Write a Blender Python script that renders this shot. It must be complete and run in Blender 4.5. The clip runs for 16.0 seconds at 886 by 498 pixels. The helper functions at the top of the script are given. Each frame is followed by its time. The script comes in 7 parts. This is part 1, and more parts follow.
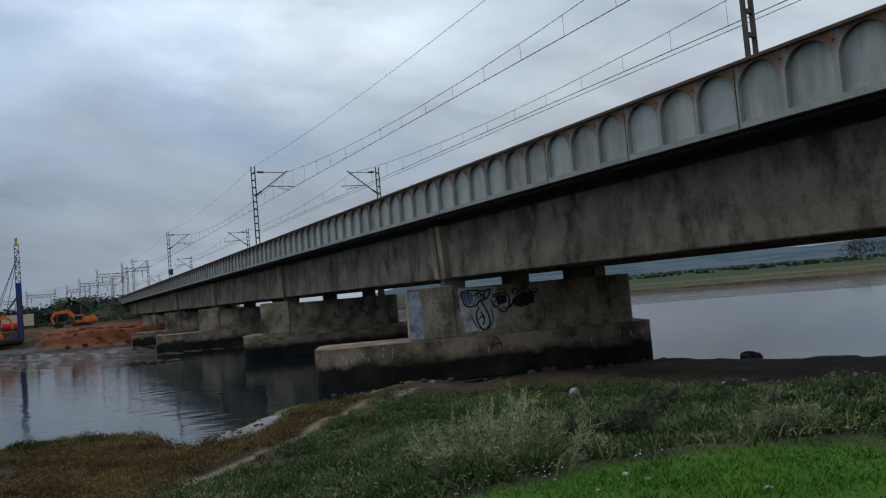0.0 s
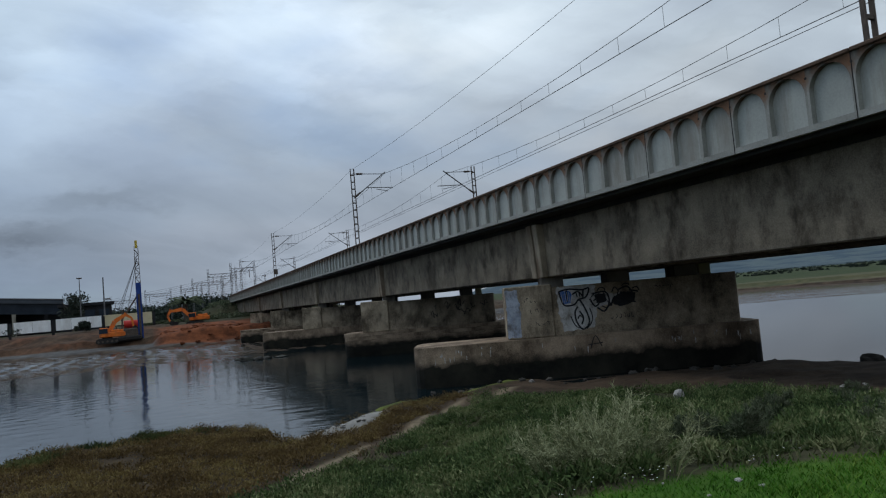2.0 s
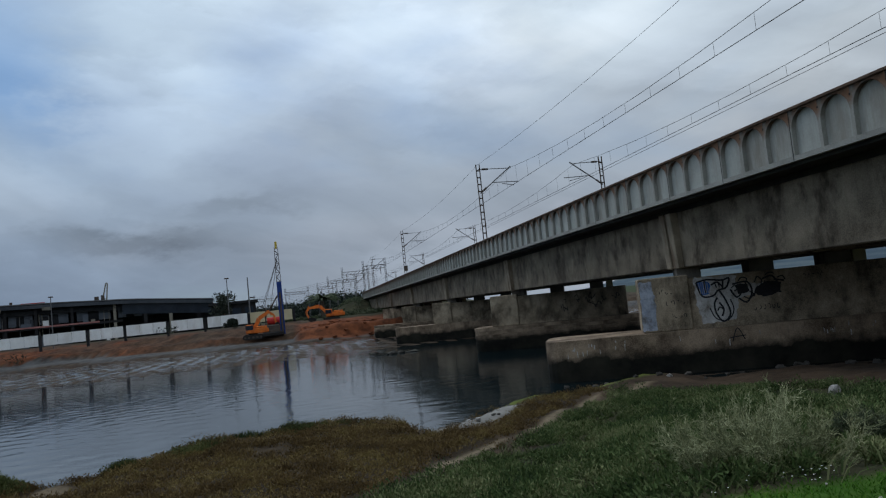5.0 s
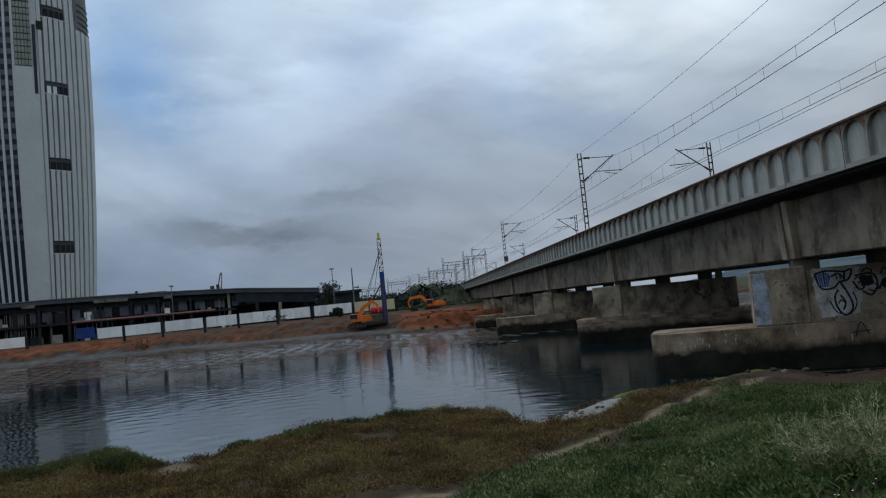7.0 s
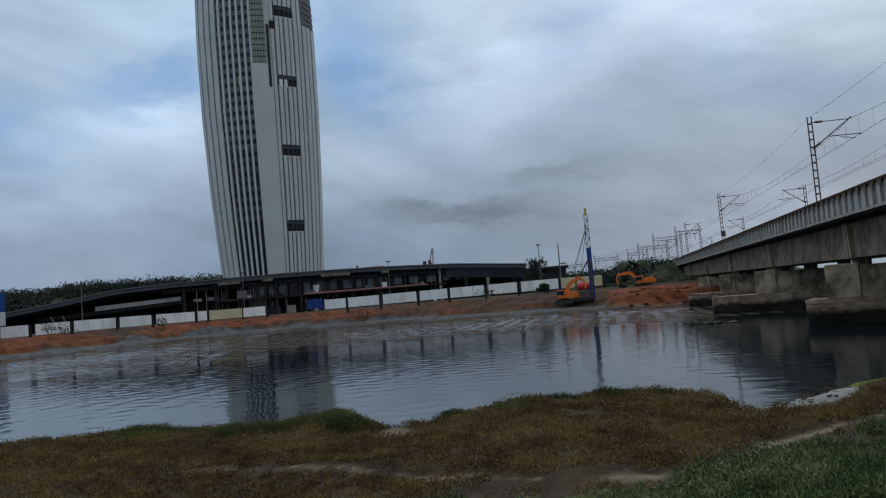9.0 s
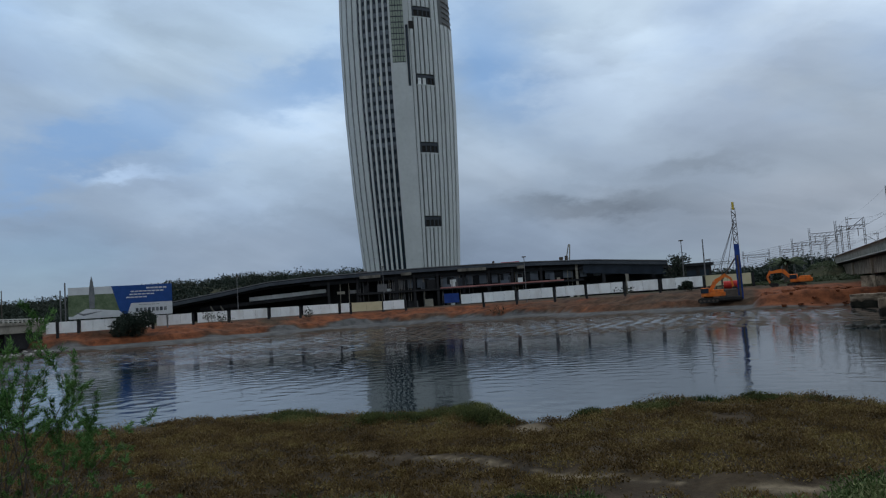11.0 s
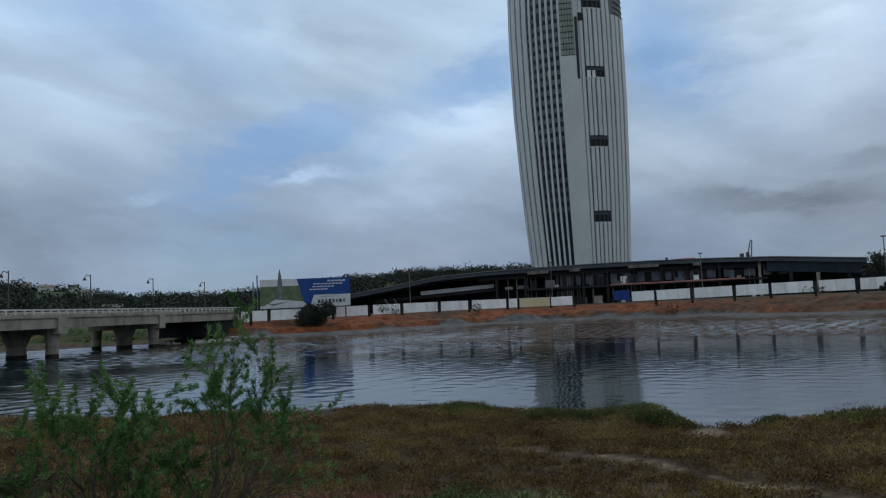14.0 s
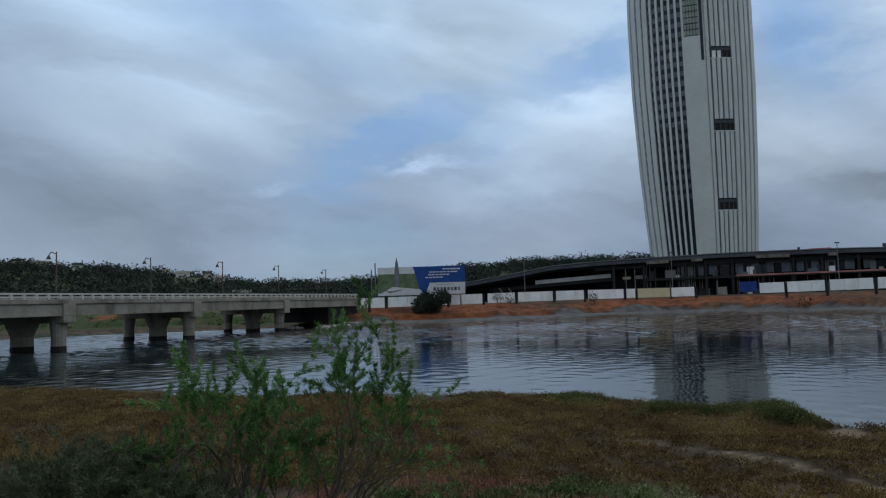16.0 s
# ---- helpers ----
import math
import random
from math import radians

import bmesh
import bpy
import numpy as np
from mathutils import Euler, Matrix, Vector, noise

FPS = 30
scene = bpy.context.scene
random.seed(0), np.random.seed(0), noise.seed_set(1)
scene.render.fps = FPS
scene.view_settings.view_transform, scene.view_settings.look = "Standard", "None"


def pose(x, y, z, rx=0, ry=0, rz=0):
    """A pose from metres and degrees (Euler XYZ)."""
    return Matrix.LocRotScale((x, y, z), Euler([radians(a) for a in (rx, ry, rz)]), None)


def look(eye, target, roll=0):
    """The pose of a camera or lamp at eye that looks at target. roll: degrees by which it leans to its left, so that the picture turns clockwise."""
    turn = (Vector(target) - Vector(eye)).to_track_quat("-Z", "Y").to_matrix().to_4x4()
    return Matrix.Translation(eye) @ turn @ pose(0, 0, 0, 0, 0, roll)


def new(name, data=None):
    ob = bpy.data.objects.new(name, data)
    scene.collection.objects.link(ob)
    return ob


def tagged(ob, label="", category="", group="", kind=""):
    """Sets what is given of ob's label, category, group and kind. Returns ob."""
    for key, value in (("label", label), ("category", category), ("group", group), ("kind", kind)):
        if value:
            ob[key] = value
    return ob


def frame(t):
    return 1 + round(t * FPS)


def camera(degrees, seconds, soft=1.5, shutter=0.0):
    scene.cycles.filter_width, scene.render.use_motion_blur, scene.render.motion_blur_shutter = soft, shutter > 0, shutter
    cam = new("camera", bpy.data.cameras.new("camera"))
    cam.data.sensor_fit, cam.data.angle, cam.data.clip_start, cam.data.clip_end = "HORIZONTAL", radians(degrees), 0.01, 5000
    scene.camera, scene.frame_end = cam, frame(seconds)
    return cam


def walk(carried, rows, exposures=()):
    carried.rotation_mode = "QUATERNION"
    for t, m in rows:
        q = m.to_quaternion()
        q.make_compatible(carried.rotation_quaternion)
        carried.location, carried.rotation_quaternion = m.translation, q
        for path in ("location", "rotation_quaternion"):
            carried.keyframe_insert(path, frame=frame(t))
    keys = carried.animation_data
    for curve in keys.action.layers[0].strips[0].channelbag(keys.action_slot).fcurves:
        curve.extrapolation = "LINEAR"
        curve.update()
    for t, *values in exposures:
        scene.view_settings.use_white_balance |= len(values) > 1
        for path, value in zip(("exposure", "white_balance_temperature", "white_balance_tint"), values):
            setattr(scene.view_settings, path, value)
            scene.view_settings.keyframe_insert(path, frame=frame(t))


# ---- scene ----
cam = camera(61.86, 16.0, soft=1.2)
EYE = 3.90  # height of the eye above the water
# seconds, x, y, z from the eye's place, then turns about x, y and z
ROWS = [
    (0.0, 0.000, 0.000, 0.000, 93.216, 4.974, 0.279),
    (0.5, -0.009, -0.012, 0.004, 93.416, 5.202, 2.596),
    (1.0, -0.022, -0.024, 0.008, 93.530, 5.233, 4.446),
    (1.5, -0.037, -0.036, 0.011, 93.651, 5.177, 6.032),
    (2.0, -0.053, -0.048, 0.014, 93.765, 5.024, 7.734),
    (2.5, -0.070, -0.060, 0.017, 93.877, 4.902, 9.532),
    (3.0, -0.088, -0.073, 0.019, 94.049, 5.025, 11.760),
    (3.5, -0.105, -0.086, 0.021, 94.213, 5.196, 13.929),
    (4.0, -0.121, -0.099, 0.024, 94.319, 5.560, 15.171),
    (6.5, -0.174, -0.175, 0.037, 94.142, 5.633, 23.046),
    (7.0, -0.177, -0.192, 0.041, 94.300, 5.524, 25.399),
    (7.5, -0.178, -0.210, 0.044, 94.508, 5.621, 28.344),
    (8.0, -0.177, -0.229, 0.048, 94.591, 5.427, 32.783),
    (8.5, -0.173, -0.248, 0.051, 94.094, 5.073, 36.657),
    (9.0, -0.166, -0.268, 0.055, 93.859, 4.712, 41.314),
    (9.5, -0.157, -0.288, 0.059, 93.922, 4.444, 44.242),
    (10.0, -0.147, -0.308, 0.062, 94.083, 4.212, 47.113),
    (12.5, -0.081, -0.410, 0.074, 94.370, 3.178, 57.033),
    (13.0, -0.069, -0.430, 0.075, 94.436, 3.051, 59.024),
    (13.5, -0.059, -0.448, 0.074, 94.535, 2.836, 61.757),
    (14.0, -0.052, -0.466, 0.072, 94.640, 2.588, 64.698),
    (14.5, -0.049, -0.482, 0.068, 94.522, 2.277, 67.562),
    (15.0, -0.050, -0.497, 0.063, 94.201, 2.109, 69.890),
    (15.5, -0.057, -0.510, 0.056, 94.145, 1.935, 71.679),
    (16.0, -0.071, -0.521, 0.047, 94.114, 1.782, 73.516),
]
walk(cam, [(t, pose(x, y, EYE + z, rx, ry, rz)) for t, x, y, z, rx, ry, rz in ROWS], [(0.0, 0.0), (2.0, -0.03), (3.5, -0.09), (7.0, -0.07), (10.0, -0.02), (13.0, 0.0), (16.0, 0.02)])

# ---- sky, sun, exposure ----
world = bpy.data.worlds.new("sky")
scene.world = world
world.use_nodes = True
wt = world.node_tree
wt.nodes.clear()


def wnode(kind, **kw):
    nd = wt.nodes.new(kind)
    for k, v in kw.items():
        nd.inputs[k].default_value = v
    return nd


def ramp(nd, stops):
    el = nd.color_ramp.elements
    while len(el) < len(stops):
        el.new(0.5)
    for e, (p, c) in zip(el, stops):
        e.position, e.color = p, (*c, 1) if len(c) == 3 else c
    return nd


SUN_AZ, SUN_EL = radians(-58), radians(50)
sky = wt.nodes.new("ShaderNodeTexSky")
sky.sky_type, sky.sun_disc = "NISHITA", False
sky.sun_elevation, sky.sun_rotation = SUN_EL, SUN_AZ
sky.air_density, sky.dust_density, sky.ozone_density = 1.0, 0.2, 3.0
clear = wt.nodes.new("ShaderNodeVectorMath")
clear.operation = "MULTIPLY"
clear.inputs[1].default_value = (0.062, 0.074, 0.086)
wt.links.new(sky.outputs[0], clear.inputs[0])
coord = wt.nodes.new("ShaderNodeTexCoord")
# soft broad clouds, drawn out level
sep = wt.nodes.new("ShaderNodeSeparateXYZ")
wt.links.new(coord.outputs["Generated"], sep.inputs[0])
up = wt.nodes.new("ShaderNodeMath")
up.operation = "MAXIMUM"
up.inputs[1].default_value = 0.0
wt.links.new(sep.outputs["Z"], up.inputs[0])
place = wt.nodes.new("ShaderNodeMapping")
place.inputs["Location"].default_value = (1.3, 0.4, 0.0)
place.inputs["Rotation"].default_value = (0, 0, radians(25))
place.inputs["Scale"].default_value = (1.0, 1.0, 2.4)
wt.links.new(coord.outputs["Generated"], place.inputs[0])
big = wnode("ShaderNodeTexNoise", Scale=1.9, Detail=6.0, Roughness=0.48, Distortion=0.25)
wt.links.new(place.outputs[0], big.inputs["Vector"])
fine = wnode("ShaderNodeTexNoise", Scale=2.3, Detail=6.0, Roughness=0.45, Distortion=0.3)
wt.links.new(place.outputs[0], fine.inputs["Vector"])
cover = ramp(wt.nodes.new("ShaderNodeValToRGB"), [(0.31, (0.65,) * 3), (0.46, (1, 1, 1))])
wt.links.new(big.outputs["Fac"], cover.inputs[0])
shade = ramp(wt.nodes.new("ShaderNodeValToRGB"), [(0.32, (0.42, 0.505, 0.615)), (0.52, (0.56, 0.665, 0.765)), (0.70, (0.745, 0.84, 0.92))])
wt.links.new(fine.outputs["Fac"], shade.inputs[0])
# lower sky: a greyer, darker bank of cloud
low = ramp(wt.nodes.new("ShaderNodeValToRGB"), [(0.0, (0.59, 0.595, 0.635)), (0.10, (0.59, 0.59, 0.63)), (0.21, (0.84, 0.84, 0.86)), (0.36, (1.10,) * 3), (1.0, (1.2,) * 3)])
wt.links.new(up.outputs[0], low.inputs[0])
dim = wt.nodes.new("ShaderNodeMix")
dim.data_type, dim.blend_type = "RGBA", "MULTIPLY"
dim.inputs[0].default_value = 1.0
wt.links.new(shade.outputs[0], dim.inputs[6])
wt.links.new(low.outputs[0], dim.inputs[7])
# brighter cloud round the hidden sun
toward = wt.nodes.new("ShaderNodeVectorMath")
toward.operation = "DOT_PRODUCT"
toward.inputs[1].default_value = (math.cos(SUN_EL) * math.sin(SUN_AZ), math.cos(SUN_EL) * math.cos(SUN_AZ), math.sin(SUN_EL))
wt.links.new(coord.outputs["Generated"], toward.inputs[0])
glow = ramp(wt.nodes.new("ShaderNodeValToRGB"), [(0.0, (0.86,) * 3), (0.55, (0.92,) * 3), (1.0, (1.15,) * 3)])
wt.links.new(toward.outputs["Value"], glow.inputs[0])
lit = wt.nodes.new("ShaderNodeMix")
lit.data_type, lit.blend_type = "RGBA", "MULTIPLY"
lit.inputs[0].default_value = 1.0
wt.links.new(dim.outputs[2], lit.inputs[6])
wt.links.new(glow.outputs[0], lit.inputs[7])
# bluer, thinner cloud towards the west
west = ramp(wt.nodes.new("ShaderNodeValToRGB"), [(0.0, (1.02, 1.0, 0.98)), (0.3, (1.0, 1.0, 1.0)), (0.8, (0.74, 0.82, 0.91)), (1.0, (0.80, 0.88, 0.96))])
turn = wt.nodes.new("ShaderNodeMath")
turn.operation = "MULTIPLY"
turn.inputs[1].default_value = -1.0
wt.links.new(sep.outputs["X"], turn.inputs[0])
wt.links.new(turn.outputs[0], west.inputs[0])
tint = wt.nodes.new("ShaderNodeMix")
tint.data_type, tint.blend_type = "RGBA", "MULTIPLY"
tint.inputs[0].default_value = 1.0
wt.links.new(lit.outputs[2], tint.inputs[6])
wt.links.new(west.outputs[0], tint.inputs[7])
mixed = wt.nodes.new("ShaderNodeMix")
mixed.data_type = "RGBA"
wt.links.new(cover.outputs[0], mixed.inputs[0])
wt.links.new(clear.outputs[0], mixed.inputs[6])
wt.links.new(tint.outputs[2], mixed.inputs[7])


def wm(op, a, b=None, c=None):
    """A sum on the sky's numbers."""
    nd = wt.nodes.new("ShaderNodeMath")
    nd.operation = op
    for i, v in enumerate((a, b, c)):
        if v is None:
            continue
        if isinstance(v, (int, float)):
            nd.inputs[i].default_value = v
        else:
            wt.links.new(v, nd.inputs[i])
    return nd.outputs[0]


# bearing and height above the horizon in degrees, frayed by noise
fray = wnode("ShaderNodeTexNoise", Scale=9.0, Detail=5.0, Roughness=0.6)
wt.links.new(place.outputs[0], fray.inputs["Vector"])
fray_s = wm("SUBTRACT", fray.outputs["Fac"], 0.5)
sky_az = wm("MULTIPLY_ADD", fray_s, 9.0, wm("MULTIPLY", wm("ARCTAN2", sep.outputs["X"], sep.outputs["Y"]), 57.296))
sky_el = wm("MULTIPLY_ADD", fray_s, -5.0, wm("MULTIPLY", wm("ARCSINE", sep.outputs["Z"]), 57.296))


def puff(az, el, wide, high, tilt=0.0):
    """A soft cloud or gap: 1 in its middle, 0 outside."""
    c, s_ = math.cos(radians(tilt)), math.sin(radians(tilt))
    da, de = wm("SUBTRACT", sky_az, az), wm("SUBTRACT", sky_el, el)
    u = wm("MULTIPLY_ADD", da, c / wide, wm("MULTIPLY", de, s_ / wide))
    v = wm("MULTIPLY_ADD", de, c / high, wm("MULTIPLY", da, -s_ / high))
    return wm("POWER", 2.718, wm("MULTIPLY", wm("MULTIPLY_ADD", u, u, wm("MULTIPLY", v, v)), -1.0))


# broad level streaks
flow = wt.nodes.new("ShaderNodeCombineXYZ")
wt.links.new(wm("MULTIPLY", sky_az, 0.05), flow.inputs[0])
wt.links.new(wm("MULTIPLY_ADD", sky_az, 0.035, wm("MULTIPLY", sky_el, 0.17)), flow.inputs[1])
streaks = wnode("ShaderNodeTexNoise", Scale=1.0, Detail=6.0, Roughness=0.52, Distortion=0.6)
wt.links.new(flow.outputs[0], streaks.inputs["Vector"])
gain = wm("MULTIPLY_ADD", wm("SUBTRACT", streaks.outputs["Fac"], 0.5), 0.75, 1.0)
for az, el, wide, high, tilt, amount in (
        (-32, 8.9, 4.5, 0.8, 0, -0.24), (-39.3, 6.7, 6.0, 0.9, 0, -0.28), (-22, 6.5, 8, 3.0, 0, -0.10), (10, 11, 14, 5, 0, -0.12), (-99, 8.8, 9, 3.2, 0, -0.16),
        (-22, 20, 9, 4.5, 0, 0.22), (-35, 15.5, 9, 3.5, 8, 0.20), (-62, 14.0, 8, 2.6, 14, 0.26), (-75, 10.5, 3.0, 0.55, 4, 0.55), (-86, 8.6, 2.0, 0.4, 5, 0.22), (-68, 9.0, 6.0, 1.6, 10, 0.20), (-96, 20.5, 5, 1.4, 0, 0.18), (-90, 15, 9, 3.0, -25, 0.14), (-70, 20.5, 7, 3.5, 0, -0.22), (-50, 17, 6, 5, 0, -0.16), (0, 19, 9, 5, 0, 0.22), (24, 5, 13, 6, 0, -0.2), (-53, 10, 7, 9, 0, -0.17), (-34, 7.5, 12, 5, 0, -0.10)):
    gain = wm("MULTIPLY_ADD", puff(az, el, wide, high, tilt), amount, gain)
blue = 0.0
for az, el, wide, high, tilt, amount in ((-46.5, 17.0, 4.5, 3.0, -35, 0.8), (-60.8, 17.4, 6.5, 2.3, 18, 0.75), (-77, 12.8, 7, 1.7, 22, 0.7), (-81, 9.2, 3.5, 1.1, 25, 0.4), (-69.8, 12.0, 4, 1.1, 10, 0.3), (-48, 22, 5, 3, 0, 0.4), (-88, 22, 8, 2.5, 0, 0.4)):
    blue = wm("MULTIPLY_ADD", puff(az, el, wide, high, tilt), amount, blue)
brighter = wt.nodes.new("ShaderNodeVectorMath")
brighter.operation = "SCALE"
wt.links.new(mixed.outputs[2], brighter.inputs[0])
wt.links.new(gain, brighter.inputs["Scale"])
gaps = wt.nodes.new("ShaderNodeMix")
gaps.data_type = "RGBA"
wt.links.new(wm("MINIMUM", blue, 0.8), gaps.inputs[0])
wt.links.new(brighter.outputs[0], gaps.inputs[6])
gaps.inputs[7].default_value = (0.20, 0.37, 0.66, 1)
back = wt.nodes.new("ShaderNodeBackground")
wt.links.new(gaps.outputs[2], back.inputs[0])
back.inputs[1].default_value = 1.0
wout = wt.nodes.new("ShaderNodeOutputWorld")
wt.links.new(back.outputs[0], wout.inputs[0])

sun_data = bpy.data.lights.new("sun", "SUN")
sun_data.energy, sun_data.angle, sun_data.color = 0.8, radians(28), (1.0, 0.96, 0.9)
sun = new("sun", sun_data)
sun.matrix_world = look((0, 0, 60), (-60 * math.sin(SUN_AZ) / math.tan(SUN_EL), -60 * math.cos(SUN_AZ) / math.tan(SUN_EL), 0))

# ---- materials ----
def mat(name, a, b, rough=0.85, scale=0.8, fine=25.0, bump=0.25, metal=0.0, stain=None, stain_scale=0.6, streak=1.0, dist=0.02, vary=0.0, spec=0.2):
    """A surface between two colours: broad and fine noise, relief, and stains drawn out downwards by `streak`."""
    m = bpy.data.materials.new(name)
    m.use_nodes = True
    t = m.node_tree
    bsdf = t.nodes["Principled BSDF"]
    bsdf.inputs["Roughness"].default_value, bsdf.inputs["Metallic"].default_value = rough, metal
    bsdf.inputs["Specular IOR Level"].default_value = spec
    tc = t.nodes.new("ShaderNodeTexCoord")
    info = t.nodes.new("ShaderNodeObjectInfo")
    shift = t.nodes.new("ShaderNodeVectorMath")
    shift.operation = "MULTIPLY_ADD"
    shift.inputs[1].default_value = (37.0, 53.0, 71.0)
    t.links.new(info.outputs["Random"], shift.inputs[0])
    t.links.new(tc.outputs["Object"], shift.inputs[2])
    n1 = t.nodes.new("ShaderNodeTexNoise")
    n1.inputs["Scale"].default_value, n1.inputs["Detail"].default_value = scale, 5.0
    n1.inputs["Roughness"].default_value = 0.62
    n2 = t.nodes.new("ShaderNodeTexNoise")
    n2.inputs["Scale"].default_value, n2.inputs["Detail"].default_value = fine, 3.0
    t.links.new(shift.outputs[0], n1.inputs["Vector"])
    t.links.new(shift.outputs[0], n2.inputs["Vector"])
    add = t.nodes.new("ShaderNodeMath")
    add.operation = "MULTIPLY_ADD"
    add.inputs[1].default_value = 0.45
    t.links.new(n2.outputs["Fac"], add.inputs[0])
    t.links.new(n1.outputs["Fac"], add.inputs[2])
    r = ramp(t.nodes.new("ShaderNodeValToRGB"), [(0.5, a), (0.92, b)])
    t.links.new(add.outputs[0], r.inputs[0])
    out = r.outputs[0]
    if vary:
        hsv = t.nodes.new("ShaderNodeHueSaturation")
        mr = t.nodes.new("ShaderNodeMapRange")
        mr.inputs[3].default_value, mr.inputs[4].default_value = 1 - vary, 1 + vary
        t.links.new(info.outputs["Random"], mr.inputs[0])
        t.links.new(mr.outputs[0], hsv.inputs["Value"])
        t.links.new(out, hsv.inputs["Color"])
        out = hsv.outputs[0]
    if stain:
        mp = t.nodes.new("ShaderNodeMapping")
        mp.inputs["Scale"].default_value = (1, 1, 1 / streak)
        t.links.new(shift.outputs[0], mp.inputs[0])
        n3 = t.nodes.new("ShaderNodeTexNoise")
        n3.inputs["Scale"].default_value, n3.inputs["Detail"].default_value = stain_scale, 6.0
        n3.inputs["Roughness"].default_value = 0.68
        t.links.new(mp.outputs[0], n3.inputs["Vector"])
        r3 = ramp(t.nodes.new("ShaderNodeValToRGB"), [(0.48, (0, 0, 0)), (0.68, (0.85,) * 3)])
        t.links.new(n3.outputs["Fac"], r3.inputs[0])
        mx = t.nodes.new("ShaderNodeMix")
        mx.data_type = "RGBA"
        t.links.new(r3.outputs[0], mx.inputs[0])
        t.links.new(out, mx.inputs[6])
        mx.inputs[7].default_value = (*stain, 1)
        out = mx.outputs[2]
    t.links.new(out, bsdf.inputs["Base Color"])
    if bump:
        bp = t.nodes.new("ShaderNodeBump")
        bp.inputs["Strength"].default_value, bp.inputs["Distance"].default_value = bump, dist
        t.links.new(add.outputs[0], bp.inputs["Height"])
        t.links.new(bp.outputs[0], bsdf.inputs["Normal"])
    return m


CONCRETE = mat("grey concrete", (0.11, 0.10, 0.085), (0.21, 0.195, 0.17), stain=(0.05, 0.042, 0.035), stain_scale=0.7, streak=4)
GIRDER = mat("girder concrete", (0.075, 0.062, 0.046), (0.27, 0.225, 0.168), scale=0.6, stain=(0.035, 0.026, 0.018), stain_scale=1.3, streak=1.8, bump=0.15)
PIER = mat("pier concrete", (0.085, 0.066, 0.045), (0.50, 0.41, 0.30), scale=0.8, stain=(0.022, 0.018, 0.014), stain_scale=0.9, streak=2.2)
ARCH = mat("pale parapet concrete", (0.33, 0.345, 0.325), (0.45, 0.465, 0.435), scale=0.7, fine=18, bump=0.1, stain=(0.22, 0.2, 0.17), stain_scale=0.9, streak=6, vary=0.05)


def rust_wall():
    """Pale concrete that rust has run over from the coping down."""
    m = mat("parapet wall run with rust", (0.24, 0.24, 0.22), (0.36, 0.36, 0.335), scale=0.7, fine=18, bump=0.12)
    t = m.node_tree
    bsdf = t.nodes["Principled BSDF"]
    base = bsdf.inputs["Base Color"].links[0].from_socket
    tc = t.nodes.new("ShaderNodeTexCoord")
    sep_ = t.nodes.new("ShaderNodeSeparateXYZ")
    t.links.new(tc.outputs["Object"], sep_.inputs[0])
    nz = t.nodes.new("ShaderNodeTexNoise")
    nz.inputs["Scale"].default_value, nz.inputs["Detail"].default_value = 2.2, 5.0
    t.links.new(tc.outputs["Object"], nz.inputs["Vector"])
    mx = t.nodes.new("ShaderNodeMath")
    mx.operation = "MULTIPLY_ADD"
    mx.inputs[1].default_value = 0.9
    t.links.new(nz.outputs["Fac"], mx.inputs[0])
    t.links.new(sep_.outputs["Z"], mx.inputs[2])
    mr = t.nodes.new("ShaderNodeMapRange")
    mr.inputs[1].default_value, mr.inputs[2].default_value = 8.5, 9.0
    t.links.new(mx.outputs[0], mr.inputs[0])
    nr = ramp(t.nodes.new("ShaderNodeValToRGB"), [(0.35, (0.035, 0.024, 0.016)), (0.65, (0.16, 0.085, 0.05))])
    t.links.new(nz.outputs["Fac"], nr.inputs[0])
    mix_ = t.nodes.new("ShaderNodeMix")
    mix_.data_type = "RGBA"
    t.links.new(mr.outputs[0], mix_.inputs[0])
    t.links.new(base, mix_.inputs[6])
    t.links.new(nr.outputs[0], mix_.inputs[7])
    t.links.new(mix_.outputs[2], bsdf.inputs["Base Color"])
    return m


